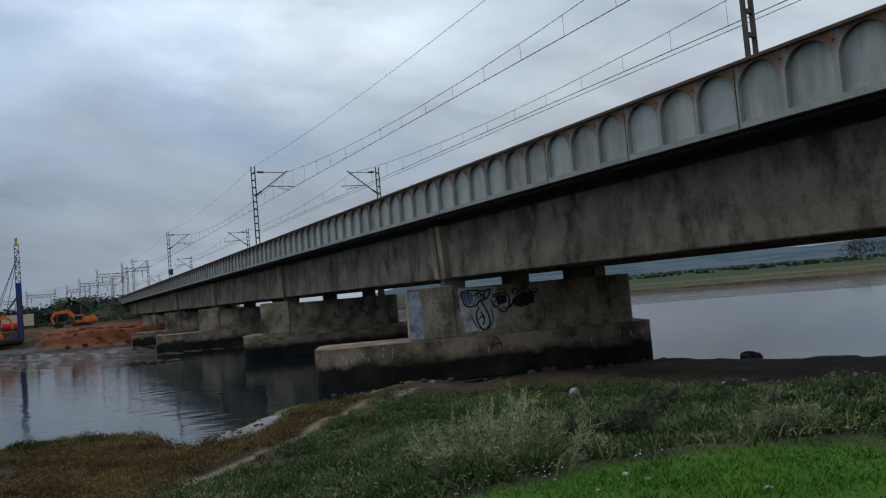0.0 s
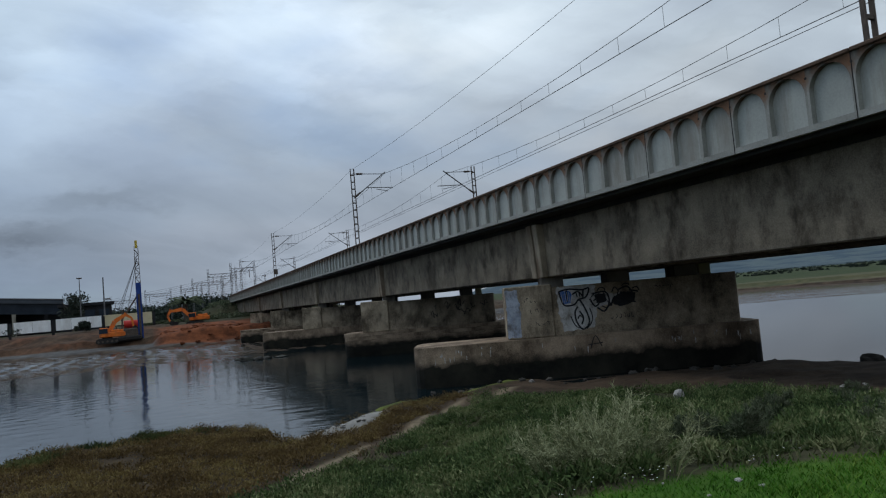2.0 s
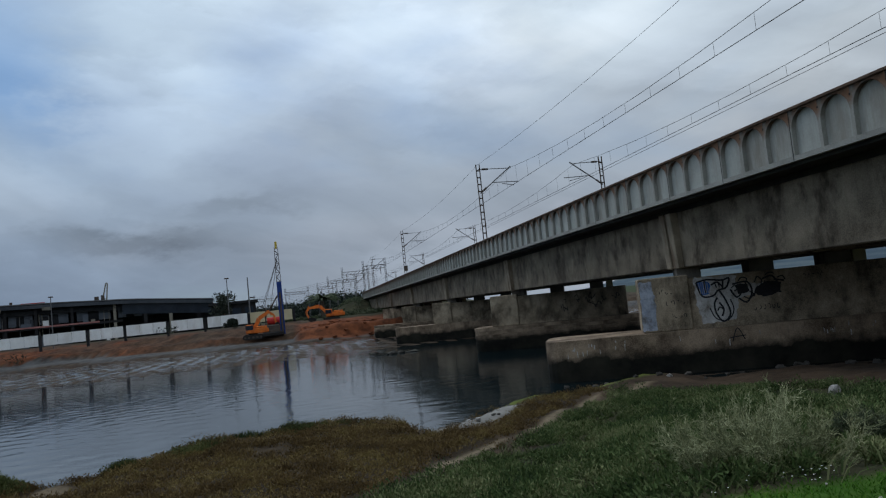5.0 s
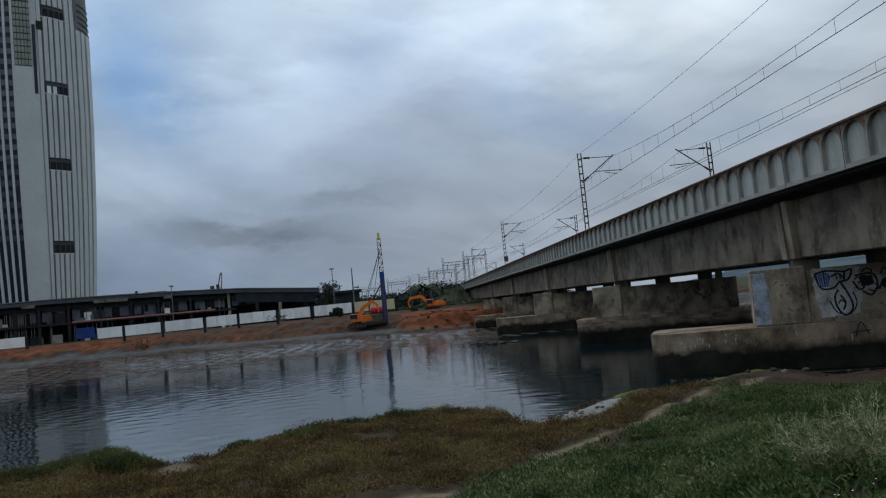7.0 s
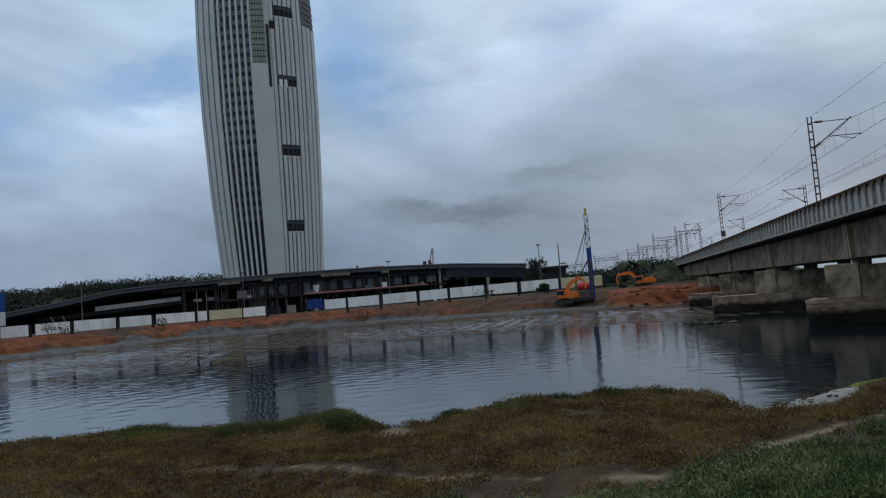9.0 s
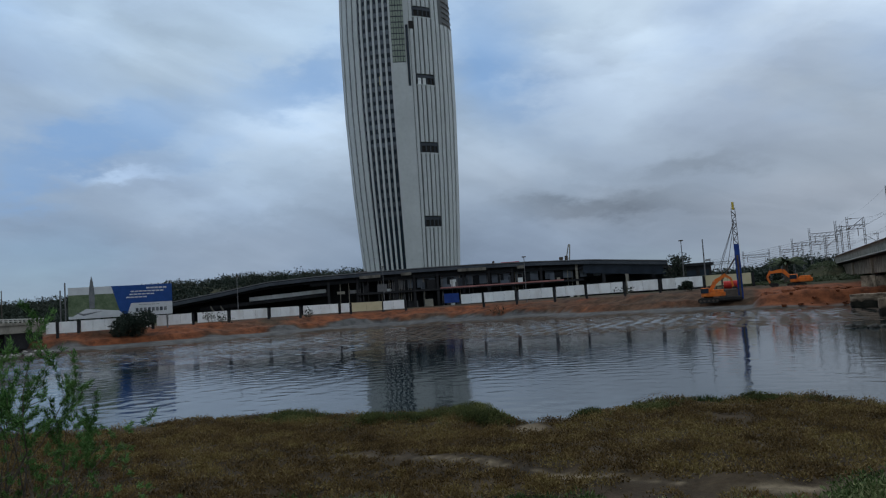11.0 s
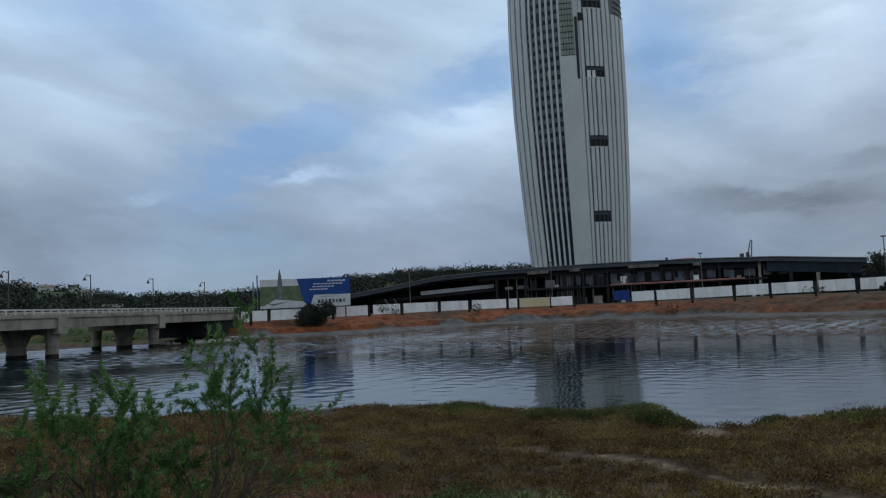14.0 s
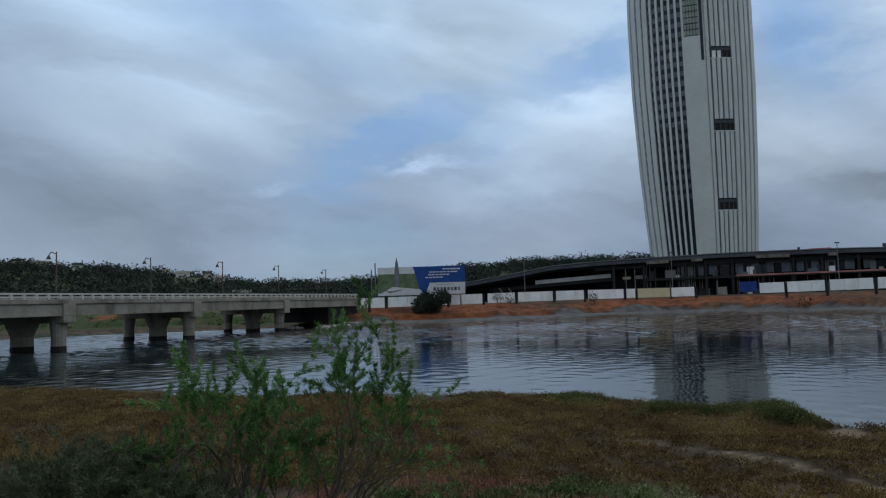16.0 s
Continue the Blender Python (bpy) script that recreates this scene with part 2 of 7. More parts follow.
def tide_base():
    """Brown stained concrete, black with growth up to the tide's uneven line."""
    m = mat("pier base with a tide line", (0.075, 0.052, 0.035), (0.42, 0.32, 0.23), scale=0.8, stain=(0.07, 0.048, 0.034), stain_scale=0.9, streak=2.5)
    t = m.node_tree
    bsdf = t.nodes["Principled BSDF"]
    base = bsdf.inputs["Base Color"].links[0].from_socket
    tc = t.nodes.new("ShaderNodeTexCoord")
    sep_ = t.nodes.new("ShaderNodeSeparateXYZ")
    t.links.new(tc.outputs["Object"], sep_.inputs[0])
    nz = t.nodes.new("ShaderNodeTexNoise")
    nz.inputs["Scale"].default_value, nz.inputs["Detail"].default_value, nz.inputs["Roughness"].default_value = 0.7, 7.0, 0.65
    t.links.new(tc.outputs["Object"], nz.inputs["Vector"])
    mx = t.nodes.new("ShaderNodeMath")
    mx.operation = "MULTIPLY_ADD"
    mx.inputs[1].default_value = -1.3
    t.links.new(nz.outputs["Fac"], mx.inputs[0])
    t.links.new(sep_.outputs["Z"], mx.inputs[2])
    mr = t.nodes.new("ShaderNodeMapRange")
    mr.inputs[1].default_value, mr.inputs[2].default_value = 0.16, 0.55
    t.links.new(mx.outputs[0], mr.inputs[0])
    nr = ramp(t.nodes.new("ShaderNodeValToRGB"), [(0.4, (0.006, 0.006, 0.005)), (0.7, (0.03, 0.028, 0.02))])
    t.links.new(nz.outputs["Fac"], nr.inputs[0])
    mix_ = t.nodes.new("ShaderNodeMix")
    mix_.data_type = "RGBA"
    t.links.new(mr.outputs[0], mix_.inputs[0])
    t.links.new(nr.outputs[0], mix_.inputs[6])
    t.links.new(base, mix_.inputs[7])
    t.links.new(mix_.outputs[2], bsdf.inputs["Base Color"])
    return m


BASE = tide_base()
RUST = rust_wall()
RIB = mat("rib concrete", (0.16, 0.135, 0.10), (0.34, 0.29, 0.22), scale=0.9, stain=(0.09, 0.05, 0.03), stain_scale=1.1, streak=5)
COPING = mat("weathered coping", (0.06, 0.038, 0.028), (0.14, 0.092, 0.066), scale=2)
TIDE_AND_SHADE = mat("tide-blackened and shade-dark concrete", (0.008, 0.008, 0.007), (0.028, 0.026, 0.021), rough=0.7, spec=0.2, scale=1.2, stain=(0.03, 0.035, 0.02))
STEEL = mat("galvanised steel", (0.10, 0.10, 0.105), (0.18, 0.18, 0.185), rough=0.55, metal=0.4, scale=3, bump=0.05)
DARKSTEEL = mat("brown steel", (0.055, 0.045, 0.04), (0.12, 0.095, 0.08), rough=0.7, metal=0.2, scale=3, bump=0.05)
WIRE = mat("dark wire", (0.03, 0.03, 0.035), (0.05, 0.05, 0.055), rough=0.5, metal=0.5, bump=0)
WHITE = mat("white boards", (0.72, 0.74, 0.75), (0.86, 0.88, 0.88), rough=0.6, scale=0.5, fine=6, bump=0.05, stain=(0.6, 0.59, 0.57), stain_scale=0.4, streak=3, vary=0.06)
CREAM = mat("cream boards", (0.5, 0.44, 0.28), (0.6, 0.54, 0.36), rough=0.6, scale=0.5, bump=0.05)
TOWERCLAD = mat("tower cladding", (0.47, 0.49, 0.50), (0.57, 0.59, 0.60), rough=0.45, scale=0.08, fine=0.9, bump=0.03)
GLASSDARK = mat("dark facade glass", (0.010, 0.015, 0.024), (0.026, 0.036, 0.052), rough=0.2, scale=0.15, fine=0.5, bump=0.0, spec=0.2)
RIBSHADE = mat("shade grey between ribs", (0.10, 0.105, 0.11), (0.16, 0.165, 0.17), rough=0.6, scale=0.2, bump=0.02)
INFILL = mat("grey blue spandrel", (0.075, 0.09, 0.115), (0.13, 0.15, 0.18), rough=0.45, scale=0.3, bump=0.02)
FIXING = mat("greenish unclad panels", (0.20, 0.24, 0.20), (0.32, 0.36, 0.31), rough=0.5, scale=0.3, bump=0.02)
BLOCKGREY = mat("unfinished floor band", (0.035, 0.042, 0.055), (0.075, 0.083, 0.098), rough=0.6, spec=0.2, scale=0.3, bump=0.03)
ROOF_AND_SHADE = mat("dark roofing and inside shade", (0.009, 0.010, 0.012), (0.022, 0.024, 0.028), rough=0.6, spec=0.12, scale=0.2, fine=1.5, bump=0.05)
DARKCONC_AND_SHADE = mat("raw dark and shaded concrete", (0.013, 0.013, 0.015), (0.034, 0.034, 0.037), spec=0.15, scale=0.3, fine=3)
ORANGE = mat("orange machine paint", (0.62, 0.13, 0.02), (0.75, 0.2, 0.035), rough=0.45, scale=1.5, bump=0.03, stain=(0.3, 0.1, 0.04), stain_scale=1.0)
RUBBER_AND_SHADE = mat("black rubber, tracks and shaded gaps", (0.012, 0.012, 0.013), (0.04, 0.036, 0.034), rough=0.8, scale=4)
BLUE = mat("blue mast paint", (0.01, 0.03, 0.16), (0.02, 0.06, 0.25), rough=0.4, scale=1, bump=0.02)
YELLOW = mat("yellow paint", (0.5, 0.36, 0.05), (0.6, 0.45, 0.08), rough=0.5, bump=0.02)
REDPAINT = mat("red paint", (0.35, 0.02, 0.02), (0.5, 0.04, 0.03), rough=0.5, bump=0.02)
RAILWHITE = mat("pale painted balustrade", (0.42, 0.41, 0.38), (0.58, 0.57, 0.53), scale=0.6, bump=0.05)
PALE = mat("pale road bridge concrete", (0.20, 0.185, 0.155), (0.34, 0.315, 0.27), scale=0.3, fine=5, stain=(0.09, 0.08, 0.062), stain_scale=0.3, streak=3)
REDEARTH = mat("fresh red earth", (0.07, 0.022, 0.011), (0.27, 0.09, 0.04), rough=0.95, scale=1.2, fine=9, bump=0.8, dist=0.1, stain=(0.05, 0.02, 0.012), stain_scale=0.8)
ROCK = mat("dark rock", (0.03, 0.028, 0.025), (0.09, 0.083, 0.075), scale=2, bump=0.6)
PALEROCK = mat("pale rubble", (0.2, 0.19, 0.175), (0.42, 0.405, 0.385), scale=2, bump=0.5)


# ---- mesh helpers ----
def part(name, bm, material, parent=None, label="", smooth=False):
    """One mesh object from a bmesh, under a thing or a part."""
    me = bpy.data.meshes.new(name)
    bm.to_mesh(me)
    bm.free()
    return put(name, me, material, parent, label, smooth)


def put(name, me, material, parent=None, label="", smooth=False, at=None):
    if not me.materials:
        for one in material if isinstance(material, (list, tuple)) else (material,):
            me.materials.append(one)
    if smooth:
        me.shade_smooth()
    ob = new(name, me)
    ob.parent = parent
    if at is not None:
        ob.matrix_basis = at
    if label:
        ob["label"] = label
    return ob


def thing(name, at, label, category, group="", kind=""):
    ob = new(name)
    ob.matrix_basis = at
    ob.empty_display_size = 0.3
    return tagged(ob, label, category, group, kind)


def box(bm, x0, x1, y0, y1, z0, z1, bevel=0.0):
    v = [bm.verts.new(p) for p in ((x0, y0, z0), (x1, y0, z0), (x1, y1, z0), (x0, y1, z0), (x0, y0, z1), (x1, y0, z1), (x1, y1, z1), (x0, y1, z1))]
    fs = [bm.faces.new([v[i] for i in f]) for f in ((3, 2, 1, 0), (4, 5, 6, 7), (0, 1, 5, 4), (1, 2, 6, 5), (2, 3, 7, 6), (3, 0, 4, 7))]
    if bevel:
        es = list({e for f in fs for e in f.edges})
        bmesh.ops.bevel(bm, geom=es, offset=bevel, segments=1, affect="EDGES")
    return bm


def boxes(*rows, bevel=0.0):
    bm = bmesh.new()
    for r in rows:
        box(bm, *r, bevel=bevel)
    return bm


def prism(bm, outline, z0, z1, cap=True):
    """An outline in x, y drawn up from z0 to z1."""
    lo = [bm.verts.new((x, y, z0)) for x, y in outline]
    hi = [bm.verts.new((x, y, z1)) for x, y in outline]
    k = len(outline)
    for i in range(k):
        bm.faces.new((lo[i], lo[(i + 1) % k], hi[(i + 1) % k], hi[i]))
    if cap:
        bm.faces.new(hi)
        bm.faces.new(lo[::-1])
    return bm


def rod(bm, a, b, r0, r1=None, sides=6):
    """A tapered bar from a to b."""
    a, b = Vector(a), Vector(b)
    r1 = r0 if r1 is None else r1
    q = (b - a).to_track_quat("Z", "Y")
    ring = [[bm.verts.new(c + q @ Vector((r * math.cos(i * math.tau / sides), r * math.sin(i * math.tau / sides), 0))) for i in range(sides)] for c, r in ((a, r0), (b, r1))]
    for i in range(sides):
        j = (i + 1) % sides
        bm.faces.new((ring[0][i], ring[0][j], ring[1][j], ring[1][i]))
    bm.faces.new(ring[1])
    bm.faces.new(ring[0][::-1])
    return bm


def rods(*rows, sides=6):
    bm = bmesh.new()
    for r in rows:
        rod(bm, *r, sides=sides)
    return bm


def mesh_np(name, verts, faces):
    me = bpy.data.meshes.new(name)
    me.from_pydata(np.asarray(verts).tolist(), [], faces.tolist() if hasattr(faces, "tolist") else faces)
    return me


def raw_mesh(name, verts, quads, tris):
    me = bpy.data.meshes.new(name)
    nv, nq, nt = len(verts), len(quads), len(tris)
    me.vertices.add(nv)
    me.vertices.foreach_set("co", np.asarray(verts, np.float32).ravel())
    me.loops.add(nq * 4 + nt * 3)
    me.loops.foreach_set("vertex_index", np.concatenate([np.asarray(quads).ravel(), np.asarray(tris).ravel()]).astype(np.int32))
    me.polygons.add(nq + nt)
    me.polygons.foreach_set("loop_start", np.concatenate([np.arange(nq) * 4, nq * 4 + np.arange(nt) * 3]).astype(np.int32))
    me.update(calc_edges=True)
    me.validate()
    return me


def smooth(t):
    t = np.clip(t, 0, 1)
    return t * t * (3 - 2 * t)


GRIDN = np.random.RandomState(5).rand(256, 256)


def vnoise(x, y, size, seed=0):
    """Value noise, 0 to 1, with cells of that size."""
    x, y = np.asarray(x, float) / size + 17.3 * seed, np.asarray(y, float) / size + 9.1 * seed
    i, j = np.floor(x).astype(int), np.floor(y).astype(int)
    fx, fy = smooth(x - i), smooth(y - j)
    g = lambda a, b: GRIDN[a % 256, b % 256]
    return (g(i, j) * (1 - fx) + g(i + 1, j) * fx) * (1 - fy) + (g(i, j + 1) * (1 - fx) + g(i + 1, j + 1) * fx) * fy


def fnoise(x, y, size, seed=0):
    return 0.55 * vnoise(x, y, size, seed) + 0.29 * vnoise(x, y, size / 2.1, seed + 1) + 0.16 * vnoise(x, y, size / 4.3, seed + 2)

# ---- ground and water ----
NEAR_SHORE = np.array([(-300, -260), (-90, -62), (-58, -26), (-43, -11.5), (-38, -5.3), (-31.7, 1.3), (-28.4, 8.9), (-25.5, 12.2), (-21.5, 14.6), (-18.6, 16.2), (-16.6, 15.5), (-15.8, 20.0),
    (-12.8, 23.2), (-9.9, 24.4), (-8.0, 21.4), (-7.3, 23.4), (-6.6, 26.6), (-4, 28.9), (-2.5, 31.6), (9.5, 33.2), (13.2, 29.6), (17, 27.8), (40, 22), (90, 30), (160, 20), (420, -60)], float)
WEED_EDGE = np.array([(-300, -290), (-60, -48), (-28, -16), (-15, -2.5), (-12.8, 4.5), (-9.6, 8.6), (-5.9, 10.6), (-4.9, 14), (-4.0, 17.5), (-3.6, 22), (-2.2, 27.6), (2, 28.5), (5, 25), (8, 21), (14, 19), (30, 16), (90, 22), (420, -80)], float)
TOE = np.array([(-300, -290), (-60, -48), (-28, -16), (-15, -2.5), (-12.8, 4.5), (-9.6, 8.6), (-5.9, 10.6), (-4.9, 14), (-4.0, 17.0), (-1.5, 19), (3, 18.6), (8, 18.4), (14, 17.5), (30, 15), (90, 15), (420, -80)], float)
TRAIL = np.array([(-1.6, 27.6), (-2.6, 26), (-3.35, 23.8), (-3.9, 20.9), (-4.6, 18), (-5.05, 16.4), (-5.4, 14.3), (-5.8, 13), (-6.2, 11.8), (-7.2, 11.2), (-9, 10.9), (-11.2, 10.4), (-12.6, 10.0), (-14.2, 9.4), (-16.0, 8.9)], float)
FAR_SHORE = np.array([(-420, -230), (-230, -95), (-174, -32), (-166, -8), (-150, 12), (-134, 24), (-133, 45), (-133.5, 70), (-133, 88), (-122, 99), (-106, 104), (-92, 103), (-77, 104.5), (-62, 108), (-53, 110), (-46, 116), (-39, 124), (-20, 142), (20, 158), (45, 158), (75, 146), (130, 150), (260, 150), (600, 90)], float)


def side_dist(x, y, line):
    """Signed distance to a line of points: above zero on its southern side."""
    best = np.full(x.shape, 1e9)
    inside = np.zeros(x.shape, bool)
    for (ax, ay), (bx, by) in zip(line[:-1], line[1:]):
        dx, dy = bx - ax, by - ay
        t = np.clip(((x - ax) * dx + (y - ay) * dy) / (dx * dx + dy * dy), 0, 1)
        best = np.minimum(best, np.hypot(x - ax - t * dx, y - ay - t * dy))
    ring = np.vstack([line, [(line[-1][0] + 9000, -9000), (line[0][0] - 9000, -9000)]])
    for (ax, ay), (bx, by) in zip(ring, np.roll(ring, -1, 0)):
        cross = ((ay > y) != (by > y)) & (x < (bx - ax) * (y - ay) / (by - ay + 1e-12) + ax)
        inside ^= cross
    return np.where(inside, best, -best)


BR_C, BR_S = math.cos(radians(28.5)), math.sin(radians(28.5))
BRIDGE_AT = (-0.03, 33.52)
SPAN = 25.64


def bridge_xy(a, s):
    """World place of a point a metres across and s metres along the railway bridge."""
    return BRIDGE_AT[0] + a * BR_C - s * BR_S, BRIDGE_AT[1] + a * BR_S + s * BR_C


def lawn_edge(x):
    """How far the mown lawn reaches towards the river."""
    return np.interp(x, [-3.0, -1.2, -0.4, 0.56, 1.43, 2.68, 8, 14], [4.2, 5.5, 6.3, 6.7, 7.15, 7.35, 7.45, 7.7])


def weed_limit(x):
    """Where the weeds end towards the bare dirt by the pier."""
    return np.interp(x, [-4, -2, 1.8, 4.5, 5.8, 6.8, 7.5, 8.4, 10, 14], [25.5, 24.8, 24.4, 22.8, 20.3, 17.8, 15.8, 13.6, 12, 11])


def height(x, y):
    x, y = np.asarray(x, float), np.asarray(y, float)
    wob = (fnoise(x, y, 2.2, 3) - 0.5) * 1.2
    d = side_dist(x, y, NEAR_SHORE) + wob * smooth((14 - np.abs(y - 15)) / 4) * (x < -9)
    e = side_dist(x, y, TOE) + wob * 0.6
    near = np.where(d < 0, np.maximum(d * 0.22, -2.0), 0.30 * smooth(d / 1.0) + 0.25 * smooth(d / 9))
    near = near + smooth(e / 11.0) * 1.72 * (d > 0)
    # the level lawn, and the bank that falls from its edge to the dirt
    bank_z = np.interp(y - lawn_edge(x), [-20, 0, 0.5, 3, 8, 14, 18, 22], [2.2, 2.13, 2.08, 1.72, 1.05, 0.58, 0.3, 0.22]) * smooth(d / 2.5)
    part_ = smooth((x + 1.8) / 2.4) * (d > 0)
    near = near * (1 - part_) + bank_z * part_
    near = near + (d > 0.4) * ((fnoise(x, y, 1.6, 5) - 0.5) * (0.22 + 0.14 * smooth(-e / 1.5)) + (vnoise(x, y, 0.45, 8) - 0.5) * 0.06) * (1 - 0.75 * smooth((e - 6) / 3)) * (1 - 0.8 * part_ * smooth((lawn_edge(x) + 0.4 - y) / 0.6))
    f = -side_dist(x, y, FAR_SHORE)
    fw = (fnoise(x, y, 7, 11) - 0.5)
    g = f + fw * 3.0
    far = np.where(g < 0, np.maximum(g * 0.2, -2.0), 0.35 * smooth(g / 0.8) + 0.4 * smooth(g / 6) + 1.1 * smooth((g - 5.2) / 1.6) + 1.25 * smooth((g - 7) / 7) + 0.5 * smooth((g - 15) / 10))
    far = far + (g > 5) * (fw * 0.9 + 0.9 * (fnoise(x, y, 2.4, 13) - 0.5)) * (1 - smooth((g - 12) / 10) * 0.8)
    # fresh spoil tipped at the water by the railway's end
    az_ = np.degrees(np.arctan2(x, y))
    tip = smooth((az_ + 29.5) / 1.0) * smooth((-20 - az_) / 1.0)
    far = np.maximum(far, tip * (f > 0) * (2.3 + 1.2 * (fnoise(x, y, 3.0, 15) - 0.5)) * smooth((g - 0.4) / 4.0))
    # embankment at the far end of the railway
    rx, ry = x - BRIDGE_AT[0], y - BRIDGE_AT[1]
    a, s = rx * BR_C + ry * BR_S, -rx * BR_S + ry * BR_C
    off = np.maximum(np.abs(a - 6) - 9, 0)
    bank = 6.9 * smooth((s - 128) / 22) * smooth(1 - off / 14)
    far = np.maximum(far, np.where(f > 0, bank, far))
    # low ground right of the bridge, and its far blue hills
    az = np.degrees(np.arctan2(x, y))
    r = np.hypot(x, y)
    right = smooth((az + 8) / 8)
    far = far * (1 - right) + np.minimum(far, 1.2 + 0.004 * np.maximum(f, 0).clip(0, 120)) * right
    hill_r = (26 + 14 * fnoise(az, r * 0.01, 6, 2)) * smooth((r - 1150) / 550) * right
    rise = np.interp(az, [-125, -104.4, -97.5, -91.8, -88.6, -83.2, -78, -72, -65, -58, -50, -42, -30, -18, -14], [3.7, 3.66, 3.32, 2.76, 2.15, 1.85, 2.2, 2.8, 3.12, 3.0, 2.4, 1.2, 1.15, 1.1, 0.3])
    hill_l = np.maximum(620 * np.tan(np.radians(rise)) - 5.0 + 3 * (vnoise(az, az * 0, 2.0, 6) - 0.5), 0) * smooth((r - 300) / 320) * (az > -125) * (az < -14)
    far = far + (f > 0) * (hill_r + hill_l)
    return np.where(np.abs(d) < np.abs(f), near, far)


def ground():
    rings = np.concatenate([np.linspace(0.6, 40, 190), np.geomspace(40.4, 92, 60), np.linspace(92.7, 180, 150), np.geomspace(182, 330, 34), np.geomspace(345, 2600, 36), [4200.0]])
    angs = np.radians(np.concatenate([np.arange(-125, 48, 0.55), np.arange(48, 235, 2.2)]))
    rr, aa = np.meshgrid(rings, angs, indexing="ij")
    x, y = rr * np.sin(aa), rr * np.cos(aa)
    z = height(x, y)
    n, k = rr.shape
    verts = np.stack([x.ravel(), y.ravel(), z.ravel()], 1)
    i, j = np.meshgrid(np.arange(n - 1), np.arange(k), indexing="ij")
    j2 = (j + 1) % k
    quads = np.stack([i * k + j, i * k + j2, (i + 1) * k + j2, (i + 1) * k + j], -1).reshape(-1, 4)
    verts = np.vstack([verts, [0, 0, float(height(0.0, 0.0))]])
    faces = quads.tolist() + [(len(verts) - 1, (q + 1) % k, q) for q in range(k)]
    me = mesh_np("ground", verts, faces)
    # zones of the surface: lawn, marsh plants, red earth; and weeds, gravel, far fields
    px, py = verts[:, 0], verts[:, 1]
    d, e, f = side_dist(px, py, NEAR_SHORE), side_dist(px, py, WEED_EDGE), -side_dist(px, py, FAR_SHORE)
    w = (fnoise(px, py, 1.4, 21) - 0.5) * 1.6
    isnear = np.abs(d) < np.abs(f)
    lawn = smooth((lawn_edge(px) - py + w * 0.22) / 0.2) * smooth((px + 2.6 + w * 0.6) / 0.5) * isnear
    lawn = lawn * (1 - 0.6 * smooth((fnoise(px, py, 0.9, 83) - 0.64) / 0.05))
    weeds = smooth((e + w * 0.8) / 0.8) * (1 - lawn) * isnear * (1 - smooth((py - weed_limit(px) + w) / 0.8) * smooth((px + 3) / 1.0))
    marsh = smooth((-e - 0.35 + w * 0.5) / 0.6) * smooth((d - 0.1) / 0.4) * isnear * smooth((-2.2 - px + w) / 1.0)
    red = np.clip(3.0 * (fnoise(px, py, 9, 91) - 0.22), 0, 1) * smooth((f - 5.6 - (fnoise(px, py, 7, 23) - 0.5) * 4.0) / 0.5) * (1 - smooth((f - 17) / 5)) * (~isnear) * (np.degrees(np.arctan2(px, py)) < -12) * (np.degrees(np.arctan2(px, py)) > -104)
    azr = np.degrees(np.arctan2(px, py))
    red = red * (1 - 0.6 * smooth((azr + 47) / 4) * smooth((fnoise(px, py, 5, 97) - 0.38) / 0.1))
    red = red * np.where(azr < -83.5, smooth((fnoise(px, py, 6, 93) - 0.58) / 0.06), 1.0)
    beach = smooth((1.0 - np.hypot((px + 6.6 - 0.33 * (py - 22.3)) / 1.0, (py - 22.3) / 2.1) + w * 0.25) / 0.3) * isnear
    cove = 0.5 * smooth((0.6 - np.hypot(px + 15.4, py - 14.5) + w * 0.3) / 0.3) * isnear
    algae = smooth((1.3 - d + w * 0.4) / 0.4) * smooth((px + 7.0) / 0.5) * smooth((-1.0 - px) / 0.5) * smooth((py - 24.6) / 0.6) * isnear
    w6 = (fnoise(px, py, 7, 23) - 0.5) * 4.0
    gravel = smooth((f - 0.1) / 0.3) * smooth((5.6 - f + w6) / 0.5) * (~isnear)
    trail = 0.95 * smooth((0.24 - np.abs(side_dist(px, py, TRAIL)) + 0.45 * w) / 0.22) * isnear
    gravel = gravel * (np.degrees(np.arctan2(px, py)) < 0)
    scar = smooth((np.degrees(np.arctan2(px, py)) - 2) / 3) * (~isnear) * smooth((f - 0.5) / 1.0) * smooth((34 - f) / 10) * smooth((fnoise(px, py * 2.5, 22, 17) - 0.42) / 0.1)
    azm = np.degrees(np.arctan2(px, py))
    bankside = smooth((f - 16) / 5) * (~isnear) * smooth((azm + 29) / 2) * smooth((-8 - azm) / 4)
    weeds = np.maximum(weeds, bankside)
    red = red * (1 - bankside)
    heap = smooth((azm + 29.2) / 0.6) * smooth((-20 - azm) / 1.0) * smooth((f - 0.6) / 0.8) * smooth((19 - f) / 3) * (~isnear)
    gravel = gravel * smooth((azm + 84) / 3)
    red, gravel, weeds = np.maximum(red, heap), gravel * (1 - heap), weeds * (1 - heap)
    field = smooth((f - 24) / 10) * (~isnear) * (1 - smooth((np.hypot(px, py) - 280) / 60) * (np.degrees(np.arctan2(px, py)) < -20)) * (1 - bankside)
    field = np.maximum(field, smooth((f - 1.0) / 1.5) * (~isnear) * np.maximum(smooth((-83.5 - azm) / 1.0) * (azm > -128), smooth((azm - 4) / 3)))
